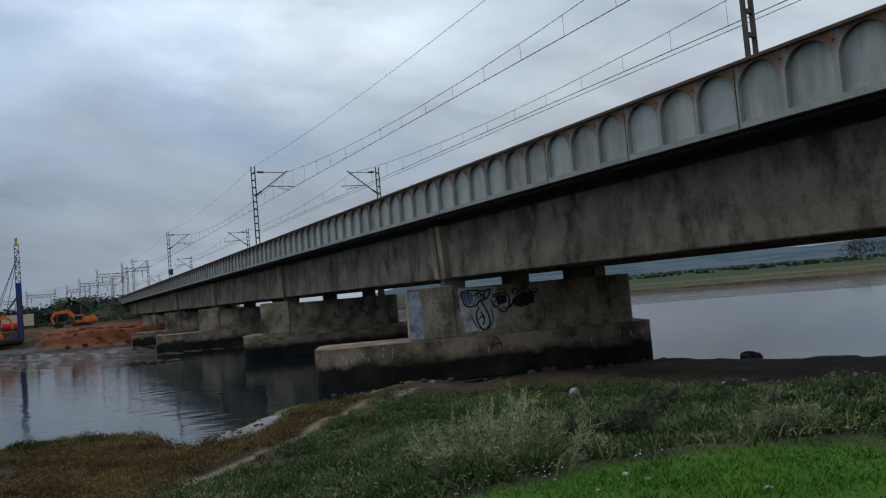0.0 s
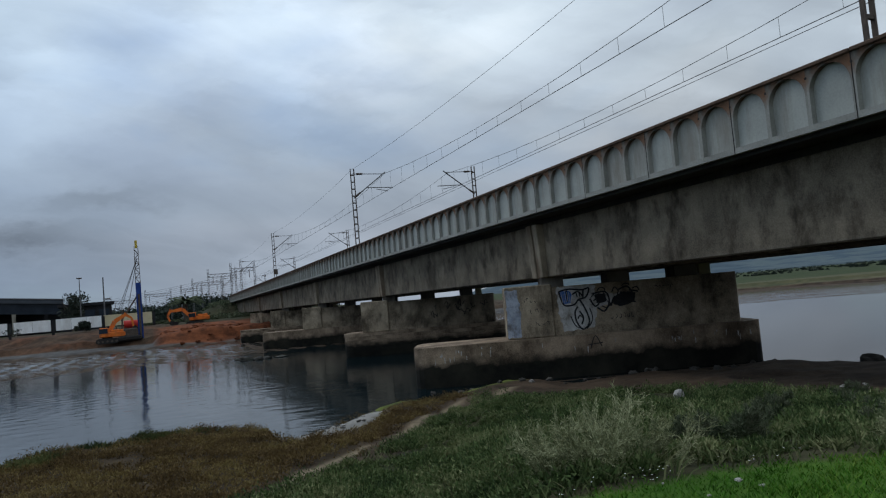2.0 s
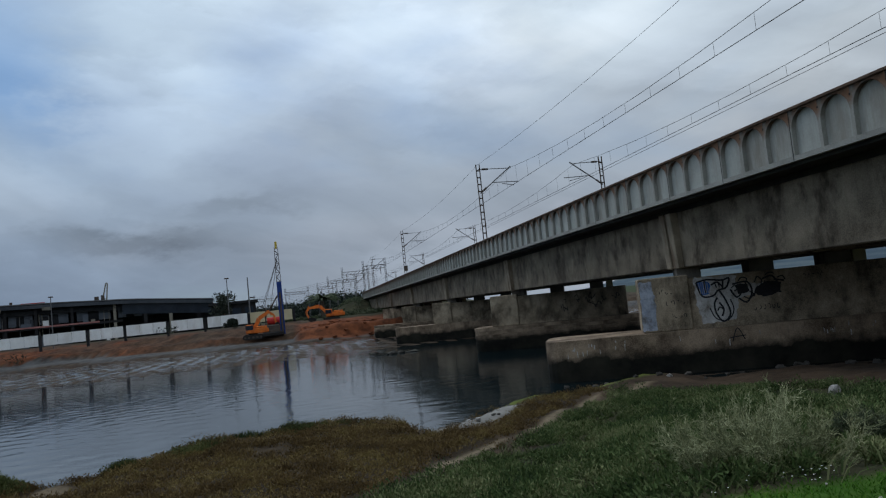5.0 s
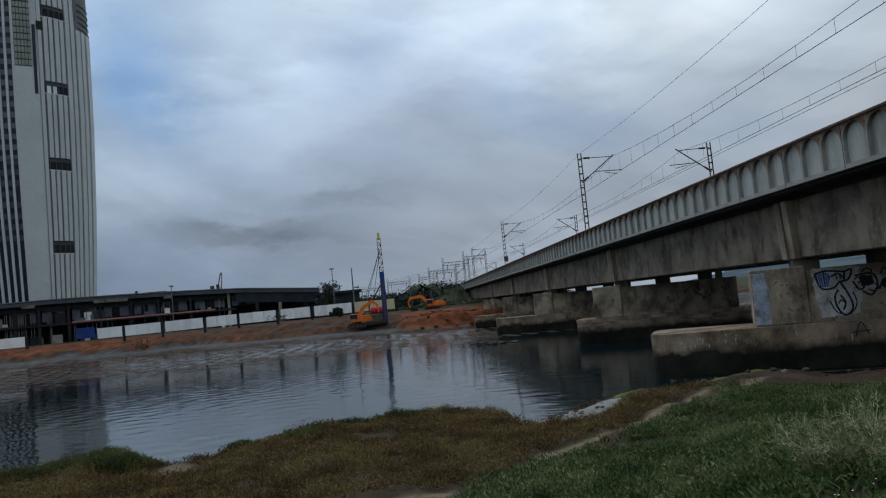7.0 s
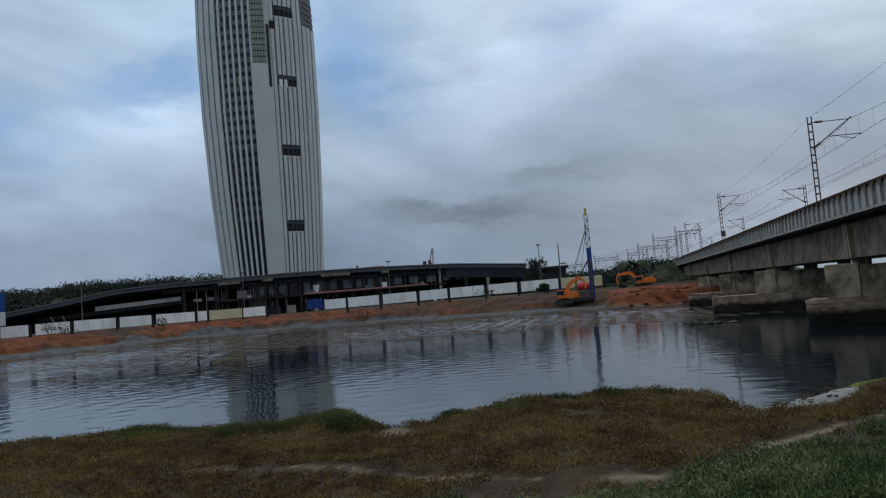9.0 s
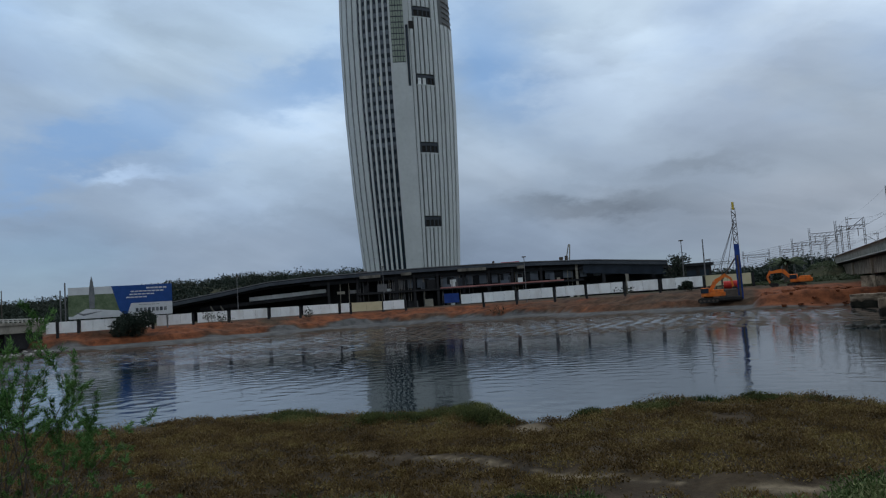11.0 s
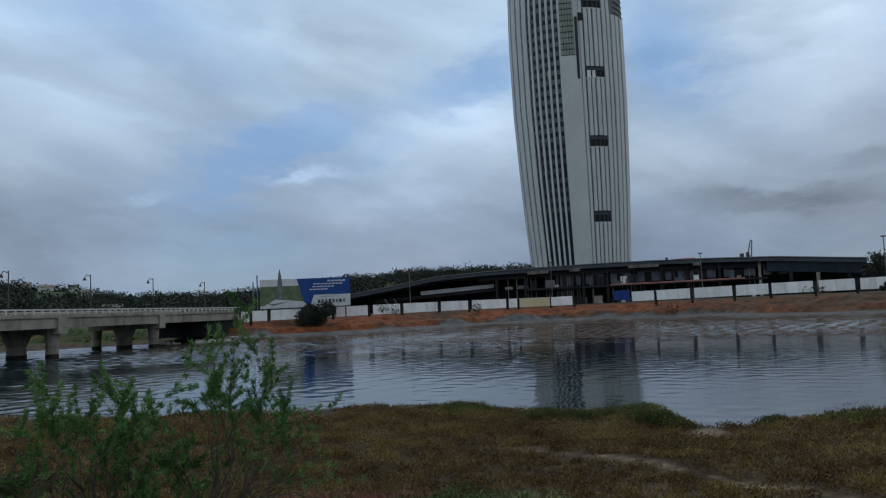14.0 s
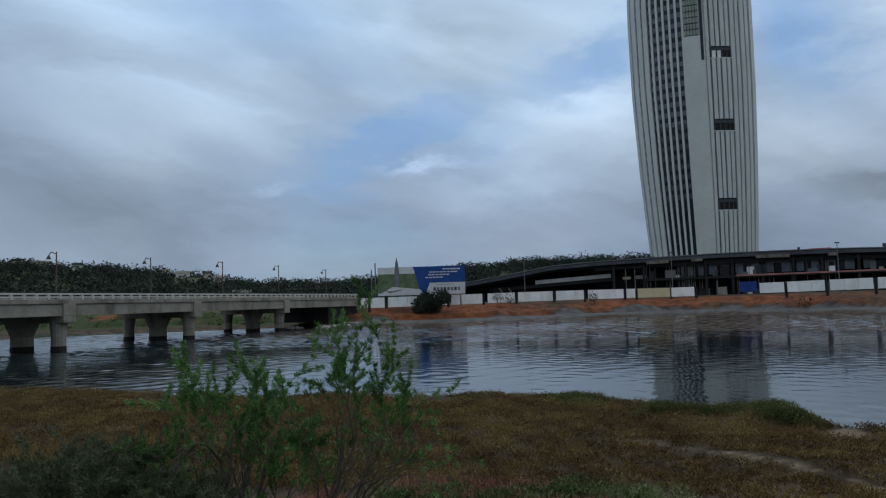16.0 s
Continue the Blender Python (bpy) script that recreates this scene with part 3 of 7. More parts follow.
    weeds = np.maximum(weeds, smooth((np.hypot(px, py) - 280) / 60) * (~isnear) * (np.degrees(np.arctan2(px, py)) < -20))
    trail = np.maximum(np.maximum(trail, cove), 0.3 * scar)
    for label, rgb in (("zone_a", (lawn, marsh, red)), ("zone_b", (weeds, gravel, field)), ("zone_c", (beach, algae, trail))):
        at = me.attributes.new(label, "FLOAT_COLOR", "POINT")
        at.data.foreach_set("color", np.stack([*rgb, np.ones(len(px))], 1).astype(np.float32).ravel())
    me.shade_smooth()
    m = bpy.data.materials.new("ground")
    m.use_nodes = True
    t = m.node_tree
    bsdf = t.nodes["Principled BSDF"]
    bsdf.inputs["Roughness"].default_value = 0.95
    bsdf.inputs["Specular IOR Level"].default_value = 0.15
    geo = t.nodes.new("ShaderNodeNewGeometry")

    def tex(scale, detail=6.0):
        nd = t.nodes.new("ShaderNodeTexNoise")
        nd.inputs["Scale"].default_value, nd.inputs["Detail"].default_value, nd.inputs["Roughness"].default_value = scale, detail, 0.65
        t.links.new(geo.outputs["Position"], nd.inputs["Vector"])
        return nd.outputs["Fac"]

    broad, grain, coarse, field_noise = tex(0.55), tex(9.0), tex(0.012), tex(0.09)
    mixn = t.nodes.new("ShaderNodeMath")
    mixn.operation = "MULTIPLY_ADD"
    mixn.inputs[1].default_value = 0.5
    t.links.new(grain, mixn.inputs[0])
    t.links.new(broad, mixn.inputs[2])

    def pair(a, b, src=None):
        nd = ramp(t.nodes.new("ShaderNodeValToRGB"), [(0.55, a), (0.95, b)])
        t.links.new(src or mixn.outputs[0], nd.inputs[0])
        return nd.outputs[0]

    def over(base, top, fac):
        nd = t.nodes.new("ShaderNodeMix")
        nd.data_type = "RGBA"
        t.links.new(fac, nd.inputs[0])
        t.links.new(base, nd.inputs[6])
        t.links.new(top, nd.inputs[7])
        return nd.outputs[2]

    seps = []
    for label in ("zone_a", "zone_b", "zone_c"):
        at = t.nodes.new("ShaderNodeAttribute")
        at.attribute_name = label
        s = t.nodes.new("ShaderNodeSeparateColor")
        t.links.new(at.outputs["Color"], s.inputs[0])
        seps.append(s)
    col = pair((0.022, 0.015, 0.010), (0.085, 0.058, 0.038))
    col = over(col, pair((0.012, 0.017, 0.007), (0.055, 0.052, 0.026)), seps[1].outputs[0])
    col = over(col, pair((0.045, 0.044, 0.045), (0.125, 0.122, 0.12)), seps[1].outputs[1])
    col = over(col, pair((0.032, 0.048, 0.016), (0.115, 0.11, 0.045), field_noise), seps[1].outputs[2])
    # far hills: the blue of distance haze is mixed into the ground's colour
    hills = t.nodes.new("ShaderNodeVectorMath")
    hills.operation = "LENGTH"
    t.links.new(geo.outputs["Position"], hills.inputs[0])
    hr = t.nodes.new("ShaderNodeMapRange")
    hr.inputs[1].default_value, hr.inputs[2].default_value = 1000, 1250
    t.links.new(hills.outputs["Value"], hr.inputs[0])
    hill_haze = ramp(t.nodes.new("ShaderNodeValToRGB"), [(0.36, (0.035, 0.06, 0.085)), (0.48, (0.055, 0.085, 0.11)), (0.56, (0.085, 0.115, 0.125)), (0.66, (0.06, 0.09, 0.115))])
    t.links.new(coarse, hill_haze.inputs[0])
    col = over(col, hill_haze.outputs[0], hr.outputs[0])
    col = over(col, pair((0.02, 0.07, 0.005), (0.07, 0.14, 0.018)), seps[0].outputs[0])
    col = over(col, pair((0.016, 0.011, 0.006), (0.06, 0.042, 0.024)), seps[0].outputs[1])
    col = over(col, pair((0.05, 0.017, 0.008), (0.24, 0.078, 0.032)), seps[0].outputs[2])
    col = over(col, pair((0.12, 0.116, 0.106), (0.29, 0.282, 0.265)), seps[2].outputs[0])
    col = over(col, pair((0.06, 0.085, 0.015), (0.16, 0.19, 0.04)), seps[2].outputs[1])
    col = over(col, pair((0.10, 0.078, 0.05), (0.27, 0.215, 0.145)), seps[2].outputs[2])
    t.links.new(col, bsdf.inputs["Base Color"])
    bp = t.nodes.new("ShaderNodeBump")
    bp.inputs["Strength"].default_value, bp.inputs["Distance"].default_value = 0.6, 0.05
    t.links.new(mixn.outputs[0], bp.inputs["Height"])
    t.links.new(bp.outputs[0], bsdf.inputs["Normal"])
    ob = put("ground", me, m)
    return tagged(ob, "grassy river bank falling to brown marsh, red earth across the water", "ground", kind="structure")


ground()


def water():
    """The river, with real low waves that run towards the near bank."""
    rw = np.random.RandomState(12)
    rings = np.concatenate([np.linspace(12, 60, 190), np.linspace(60.3, 145, 240), np.geomspace(152, 1300, 34)])
    angs = np.radians(np.concatenate([np.arange(-126, 2, 0.4), np.arange(2, 234, 3.0)]))
    rr, aa = np.meshgrid(rings, angs, indexing="ij")
    x, y = rr * np.sin(aa), rr * np.cos(aa)
    z = np.zeros(x.shape)
    for k in range(18):
        lam = 0.55 * 1.085 ** k
        a = radians(-52 + rw.normal(0, 38))
        slope = 0.0046
        z += slope * lam / math.tau * np.sin((x * math.sin(a) + y * math.cos(a)) * math.tau / lam + rw.rand() * math.tau + 1.5 * vnoise(x, y, 9, 30 + k))
    # calm and ruffled stretches; sheltered water beyond the railway bridge
    z *= 0.35 + 1.3 * fnoise(x * 0.5 + y, y * 0.5 - x, 26, 44)
    rx, ry = x - BRIDGE_AT[0], y - BRIDGE_AT[1]
    z *= 1 + 0.7 * smooth((rr - 40) / 40) + 3.6 * smooth((rr - 65) / 45)
    z *= 1 + 0.9 * smooth((-82 - np.degrees(np.arctan2(x, y))) / 8)
    z *= 0.05 + 0.95 * smooth((-(rx * BR_C + ry * BR_S) - 1) / 9)
    z *= 1 - smooth((rr - 150) / 60)
    n, k = rr.shape
    verts = np.stack([x.ravel(), y.ravel(), z.ravel()], 1)
    i, j = np.meshgrid(np.arange(n - 1), np.arange(k), indexing="ij")
    j2 = (j + 1) % k
    quads = np.stack([i * k + j, i * k + j2, (i + 1) * k + j2, (i + 1) * k + j], -1).reshape(-1, 4)[:, ::-1]
    me = raw_mesh("water", verts, quads, np.zeros((0, 3), int))
    me.polygons.foreach_set("use_smooth", np.repeat(rings[:-1] < 72, k))
    m = bpy.data.materials.new("river water")
    m.use_nodes = True
    t = m.node_tree
    bsdf = t.nodes["Principled BSDF"]
    bsdf.inputs["Base Color"].default_value = (0.004, 0.012, 0.016, 1)
    bsdf.inputs["Roughness"].default_value, bsdf.inputs["IOR"].default_value = 0.06, 1.36
    geo = t.nodes.new("ShaderNodeNewGeometry")
    heights = []
    for turn, scale, stretch in ((20, 0.9, 3.2), (-35, 2.4, 2.2)):
        mp = t.nodes.new("ShaderNodeMapping")
        mp.inputs["Rotation"].default_value = (0, 0, radians(turn))
        mp.inputs["Scale"].default_value = (scale, scale * stretch, 1)
        t.links.new(geo.outputs["Position"], mp.inputs[0])
        nd = t.nodes.new("ShaderNodeTexNoise")
        nd.inputs["Scale"].default_value, nd.inputs["Detail"].default_value = 1.0, 3.0
        t.links.new(mp.outputs[0], nd.inputs["Vector"])
        heights.append(nd.outputs["Fac"])
    s1 = t.nodes.new("ShaderNodeMath")
    s1.operation = "MULTIPLY_ADD"
    s1.inputs[1].default_value = 0.4
    t.links.new(heights[1], s1.inputs[0])
    t.links.new(heights[0], s1.inputs[2])
    px_ = t.nodes.new("ShaderNodeSeparateXYZ")
    t.links.new(geo.outputs["Position"], px_.inputs[0])
    lee = t.nodes.new("ShaderNodeMapRange")
    lee.inputs[1].default_value, lee.inputs[2].default_value, lee.inputs[3].default_value, lee.inputs[4].default_value = -4, 14, 1.0, 0.12
    t.links.new(px_.outputs["X"], lee.inputs[0])
    s5 = t.nodes.new("ShaderNodeMath")
    s5.operation = "MULTIPLY"
    t.links.new(s1.outputs[0], s5.inputs[0])
    t.links.new(lee.outputs[0], s5.inputs[1])
    bp = t.nodes.new("ShaderNodeBump")
    bp.inputs["Strength"].default_value, bp.inputs["Distance"].default_value = 0.35, 0.02
    t.links.new(s5.outputs[0], bp.inputs["Height"])
    t.links.new(bp.outputs[0], bsdf.inputs["Normal"])
    return tagged(put("water", me, m), "grey-blue river water with light ripples", "water", kind="structure")


water()

# ---- railway bridge ----
BRIDGE = Matrix.Translation((BRIDGE_AT[0], BRIDGE_AT[1], 0)) @ Matrix.Rotation(radians(28.5), 4, "Z")
DECK_Z, RAIL_Z = 7.12, 8.75
PITCH = 1.282
S0, S1 = -17.55 - 15 * PITCH, 150.0


ARCH_W, ARCH_SPRING, ARCH_H = PITCH * 0.9, 0.92, RAIL_Z - 0.1 - DECK_Z


def arch_points(n=14):
    r = ARCH_W / 2
    return [(-r, 0.16)] + [(-r * math.cos(a), ARCH_SPRING + r * 0.98 * math.sin(a)) for a in np.linspace(0, math.pi, n)] + [(r, 0.16)]


def arch_frame():
    """One bay of the parapet's face, with its round-headed recess."""
    bm = bmesh.new()
    p, h, pts = PITCH / 2, ARCH_H, arch_points()
    q = lambda *yz: bm.faces.new([bm.verts.new((-0.16, y, z)) for y, z in yz])
    q((-p, 0), (-p, 0.16), (p, 0.16), (p, 0))
    for s in (-1, 1):
        q((s * p, 0.16), (s * p, h), (s * ARCH_W / 2, h), (s * ARCH_W / 2, 0.16))
    for (y0, z0), (y1, z1) in zip(pts[1:-2], pts[2:-1]):
        q((y0, z0), (y0, h), (y1, h), (y1, z1))
    for (y0, z0), (y1, z1) in zip(pts, pts[1:] + pts[:1]):
        bm.faces.new([bm.verts.new(v) for v in ((-0.16, y0, z0), (-0.16, y1, z1), (0.0, y1, z1), (0.0, y0, z0))])
    bm.faces.new([bm.verts.new(v) for v in ((-0.16, -p, 0), (-0.16, p, 0), (0.1, p, 0), (0.1, -p, 0))])
    bmesh.ops.remove_doubles(bm, verts=bm.verts, dist=0.0005)
    bmesh.ops.recalc_face_normals(bm, faces=bm.faces)
    return part_mesh(bm)


def arch_slab():
    """The pale field inside the recess."""
    bm = bmesh.new()
    pts = arch_points()
    front = [bm.verts.new((-0.012, y, z)) for y, z in pts]
    back = [bm.verts.new((0.02, y, z)) for y, z in pts]
    bm.faces.new(front)
    for i in range(len(pts)):
        j = (i + 1) % len(pts)
        bm.faces.new((front[i], front[j], back[j], back[i]))
    bmesh.ops.recalc_face_normals(bm, faces=bm.faces)
    return part_mesh(bm)


def pier_outline(x0, x1, y0, y1, r=0.5, steps=4):
    pts = []
    for cx, cy, a0 in ((x1 - r, y1 - r, 0), (x0 + r, y1 - r, 90), (x0 + r, y0 + r, 180), (x1 - r, y0 + r, 270)):
        for i in range(steps + 1):
            a = radians(a0 + 90 * i / steps)
            pts.append((cx + r * math.cos(a), cy + r * math.sin(a)))
    return pts


def railway_bridge():
    top = thing("railway_bridge", BRIDGE, "long concrete railway bridge with arched parapet, rust-stained, over the river", "bridge")
    # girders, one for each span and row
    lengths = [(k * SPAN + 0.04, (k + 1) * SPAN - 0.04) for k in range(-2, 6)]
    for s0, s1 in lengths:
        s0, s1 = max(s0, S0), min(s1, S1)
        for a in (0.0, 2.8, 5.6, 8.4):
            bm = boxes((a, a + 0.55, s0, s1, 4.42, 6.8), bevel=0.04)
            part("girder", bm, GIRDER, top)
        # near-black slab: the shade below the parapet's overhang is put into its colour
        part("deck_slab", boxes((-0.98, 13.0, s0 - 0.03, s1 + 0.03, 7.0, DECK_Z), (0.02, 12.9, s0 - 0.03, s1 + 0.03, 6.79, 7.02)), TIDE_AND_SHADE, top)
    # end blocks with two upright ribs over each pier
    for k in range(-1, 6):
        for q in (-0.5, 0.08):
            bm = boxes((-0.26, 0.3, k * SPAN + q, k * SPAN + q + 0.42, 4.4, 6.79), bevel=0.03)
            for v in bm.verts:
                if v.co.x < 0 and v.co.z > 5:
                    v.co.x -= 0.12
            part("end_rib", bm, RIB, top)
    # parapet: rusty back wall, coping, and the pale arched panels
    for i in range(math.ceil((S1 - S0) / (3 * PITCH))):
        s = S0 + i * 3 * PITCH
        bm = boxes((-1.0, -0.82, s + 0.012, s + 3 * PITCH - 0.012, DECK_Z, RAIL_Z - 0.1))
        part("parapet_wall", bm, RUST, top)
        part("coping", boxes((-1.21, -0.74, s + 0.008, s + 3 * PITCH - 0.008, RAIL_Z - 0.1, RAIL_Z), bevel=0.02), COPING, top)
    panel, bay, hole = arch_slab(), arch_frame(), part_mesh(rods(((-0.165, 0, 0), (0.0, 0, 0), 0.035), sides=8))
    bay.transform(Matrix.Translation((0, 0, DECK_Z)))
    for i in range(int((S1 - S0) / PITCH)):
        y = S0 + (i + 0.5) * PITCH
        put("arch_bay", bay, RUST, top, at=Matrix.Translation((-1.0, y, 0)))
        put("arch_panel", panel, ARCH, top, at=Matrix.Translation((-1.0, y, DECK_Z)))
        if i < 60:
            put("drain_hole", hole, RUBBER_AND_SHADE, top, at=Matrix.Translation((-1.0, y + PITCH / 2, RAIL_Z - 0.32)))
    for i in range(math.ceil((S1 - S0) / (3 * PITCH))):
        s = S0 + i * 3 * PITCH
        part("panel_joint", boxes((-1.166, -1.0, s - 0.014, s + 0.014, DECK_Z, RAIL_Z - 0.1)), RUBBER_AND_SHADE, top)
    part("abutment", boxes((-0.6, 12.6, S1 - 0.5, S1 + 3, 0.5, 6.7), (-1.4, 13.4, S1 - 3.0, S1 + 3, 0.3, 4.0), bevel=0.05), CONCRETE, top)
    part("far_parapet", boxes((12.8, 13.0, S0, S1, DECK_Z, RAIL_Z - 0.3)), CONCRETE, top)
    part("ballast", boxes((0.6, 12.4, S0, S1, DECK_Z, DECK_Z + 0.35)), ROCK, top)
    for a in (2.6, 4.04, 8.0, 9.44):
        part("rail", boxes((a - 0.035, a + 0.035, S0, S1, DECK_Z + 0.35, DECK_Z + 0.52)), DARKSTEEL, top)
    # piers, turned along the stream
    lefts = {-1: -3.2, 0: -6.0, 1: -3.2, 2: -6.3, 3: -6.2, 4: -3.0, 5: -3.0}
    for k, left in lefts.items():
        x, y = bridge_xy(0, k * SPAN)
        m = BRIDGE.inverted() @ Matrix.Translation((x, y - 0.55, 0)) @ Matrix.Rotation(radians(5.2), 4, "Z")
        pier = put("pier", part_mesh(prism(bmesh.new(), pier_outline(-1.7, 8.5, 0.25, 2.5, 0.12, 2), 1.75, 3.95)), PIER, top, at=m)
        bm = prism(bmesh.new(), pier_outline(left, 9.25, -0.3, 3.2, 0.7), -1.6, 1.77)
        if k % 2:
            bm = prism(bmesh.new(), pier_outline(left + 0.05, 9.2, -0.25, 3.15, 0.7), -1.6, 1.7)
            for c in range(6):
                lap = 0.03 * (c % 2)
                part("stone_course", prism(bmesh.new(), pier_outline(left - lap, 9.25, -0.3 - lap, 3.2, 0.7), 0.12 + c * 0.28, 0.37 + c * 0.28), BASE, pier)
        part("pier_base", bm, BASE, pier)
        part("pier_shoulder", boxes((-1.75, 0.35, 0.12, 2.6, 1.77, 4.1), bevel=0.05), PIER, pier)
        for a in (0.45, 3.4, 6.4):
            part("bearing_block", boxes((a - 0.5, a + 0.5, 0.5, 2.2, 3.94, 4.43), bevel=0.03), CONCRETE, pier)
        part("side_column", boxes((7.1, 7.6, 0.9, 1.5, 3.94, 5.2)), CREAM, pier)
    return top


def part_mesh(bm):
    me = bpy.data.meshes.new("mesh")
    bm.to_mesh(me)
    bm.free()
    return me


railway_bridge()

# ---- across the water ----
def polar(az, r, z=0.0):
    return r * math.sin(radians(az)), r * math.cos(radians(az)), z


def facing(az, r, z):
    """A place at that bearing and distance whose x axis runs to the right and whose y axis points away."""
    return Matrix.Translation(polar(az, r, z)) @ Matrix.Rotation(radians(-az), 4, "Z")


def gz(x, y):
    return float(height(np.array([x]), np.array([y]))[0])


# ---- tower ----
T_H = np.array([0, 14, 30, 45, 75, 105, 140, 175])
T_W = np.array([17.6, 18.5, 19.6, 20.5, 21.7, 22.0, 21.3, 19.3])
T_X = np.array([0.9, 0.8, 0.6, 0.4, 0.1, 0.0, 0.0, 0.0])


def tower():
    top = thing("tower", facing(-54.2, 290, 3.6), "tall unfinished office tower with pale fins, ribbed cladding and dark glass", "tower")

    def spot(phi, h, out=0.0):
        w = float(np.interp(h, T_H, T_W))
        return (float(np.interp(h, T_H, T_X)) + w * math.sin(phi) + out * math.sin(phi), -0.85 * w * math.cos(phi) - out * math.cos(phi), h)

    levels = np.linspace(0, 176, 43)

    def skin(name, p0, p1, material, out=0.0, h0=0.0, h1=176.0, steps=8, thick=0.0):
        bm = bmesh.new()
        hs = [h0] + [float(h) for h in levels if h0 < h < h1] + [h1]
        ps = np.linspace(radians(p0), radians(p1), steps + 1)
        grid = [[bm.verts.new(spot(p, h, out)) for p in ps] for h in hs]
        for i in range(len(hs) - 1):
            for j in range(steps):
                bm.faces.new((grid[i][j], grid[i][j + 1], grid[i + 1][j + 1], grid[i + 1][j]))
        if thick:
            inner = [[bm.verts.new(spot(p, h, out - thick)) for p in ps] for h in hs]
            for i in range(len(hs) - 1):
                for j in (0, steps):
                    bm.faces.new((grid[i][j], grid[i + 1][j], inner[i + 1][j], inner[i][j]))
            for i in (0, len(hs) - 1):
                for j in range(steps):
                    bm.faces.new((grid[i][j], grid[i][j + 1], inner[i][j + 1], inner[i][j]))
        bmesh.ops.recalc_face_normals(bm, faces=bm.faces)
        return part(name, bm, material, top)

    skin("glass_wall", -104, -4, GLASSDARK, 0.0, steps=14)
    skin("back_wall", 92, 256, TOWERCLAD, 0.0, steps=16)
    skin("cladding", -4, 92, TOWERCLAD, 0.0, steps=14)
    # pale upright fins over the glass
    for xf in np.arange(-0.985, -0.1, 0.098):
        wide = 0.036 if xf < -0.6 else 0.017
        p0, p1 = (math.degrees(math.asin(max(-1.0, min(1.0, xf + e)))) for e in (-wide, wide))
        skin("fin", p0, p1, TOWERCLAD, 0.45, steps=1, thick=0.5)
    for phi in (-86, -92, -98):
        skin("fin", phi - 1.5, phi + 1.5, TOWERCLAD, 0.45, steps=1, thick=0.5)
    # smooth broad panel between glass and ribs
    skin("broad_panel", -5, 12.5, TOWERCLAD, 0.5, 0, 91.5, steps=3, thick=0.55)
    # floor bands in the glass, thinning out downwards
    rt = np.random.RandomState(19)
    for low, high, material in ((34, 60, BLOCKGREY), (60, 176, INFILL)):
        bm = bmesh.new()
        for h in np.arange(low, high - 1, 3.55):
            for xf in np.arange(-0.985, -0.1, 0.098)[1:]:
                if rt.rand() < 0.06:
                    continue
                a, b = math.asin(xf + 0.02), math.asin(min(xf + 0.08, -0.08))
                up_ = 1.75 + 0.25 * rt.rand()
                bm.faces.new([bm.verts.new(spot(p, z, 0.16)) for p, z in ((a, h), (b, h), (b, h + up_), (a, h + up_))])
        tagged(part("facade_infill", bm, material, top), kind="stuff")
    skin("bare_panel", -19.5, -16.5, CREAM, 0.2, 83.5, 87.0, steps=1)
    # ribs of the cladding, left out where the plant floors open
    slots = (29.2, 57.0, 82.9, 109.2)
    # darker wall behind the ribs: shade of the grooves, painted as a grey
    skin("rib_shadow_wall", 13.5, 88, RIBSHADE, 0.03, 0, 176, steps=12)
    for k_, xf in enumerate(np.arange(0.235, 0.99, 0.076)):
        p0, p1 = math.degrees(math.asin(xf)), math.degrees(math.asin(min(xf + (0.056 if k_ % 2 else 0.048), 0.999)))
        phi = (p0 + p1) / 2
        inside = 17 < phi < 36.5
        cuts = [0.0]
        if inside:
            for s in slots:
                cuts += [s, s + 4.4]
        cuts.append(176.0 if phi < 52 else 108.0)
        for h0, h1 in zip(cuts[::2], cuts[1::2]):
            if h1 > h0:
                skin("rib", p0, p1, TOWERCLAD, 0.5, h0, h1, steps=1, thick=0.55)
    for s in slots:
        # a black skin on the wall stands for the shade inside each opening
        skin("plant_floor_opening", 17.2, 37.4, RUBBER_AND_SHADE, 0.06, s + 0.1, s + 4.3, steps=4)
        skin("lintel", 17.2, 37.4, BLOCKGREY, 0.34, s + 2.9, s + 4.0, steps=4, thick=0.25)
        skin("sill", 17.0, 37.6, TOWERCLAD, 0.56, s - 0.1, s + 0.3, steps=4, thick=0.5)
        for phi in (17.4, 22.6, 27.6, 32.4, 36.4):
            skin("mullion", phi, phi + 1.0, BLOCKGREY, 0.4, s + 0.2, s + 3.0, steps=1, thick=0.25)
    skin("white_sheet", 18.8, 22.3, WHITE, 0.2, 83.3, 85.8, steps=1, thick=0.1)
    skin("white_sheet", 23.9, 27.2, WHITE, 0.2, 83.3, 85.8, steps=1, thick=0.1)
    # an unclad corner below the upper plant floor
    skin("unclad_corner", 12.5, 17.5, RUBBER_AND_SHADE, 0.62, 104.5, 107.5, steps=1, thick=0.2)
    # the ribs end early by the rim, where scaffolding shows
    for k in range(5):
        skin("scaffold_rail", 55, 84, DARKSTEEL, 0.3, 109 + 2.2 * k, 109.25 + 2.2 * k, steps=5, thick=0.15)
    # bare strip with its fixing grid, above the broad panel
    skin("bare_wall", -5, 8, BLOCKGREY, 0.1, 91.5, 176, steps=3)
    bm = bmesh.new()
    for h in np.arange(91.9, 176, 2.2):
        for phi in np.arange(-4.6, 6.0, 2.6):
            a, b = radians(phi), radians(phi + 2.1)
            bm.faces.new([bm.verts.new(spot(p, z, 0.35)) for p, z in ((a, h), (b, h), (b, h + 1.75), (a, h + 1.75))])
    tagged(part("fixing_grid", bm, FIXING, top), kind="stuff")
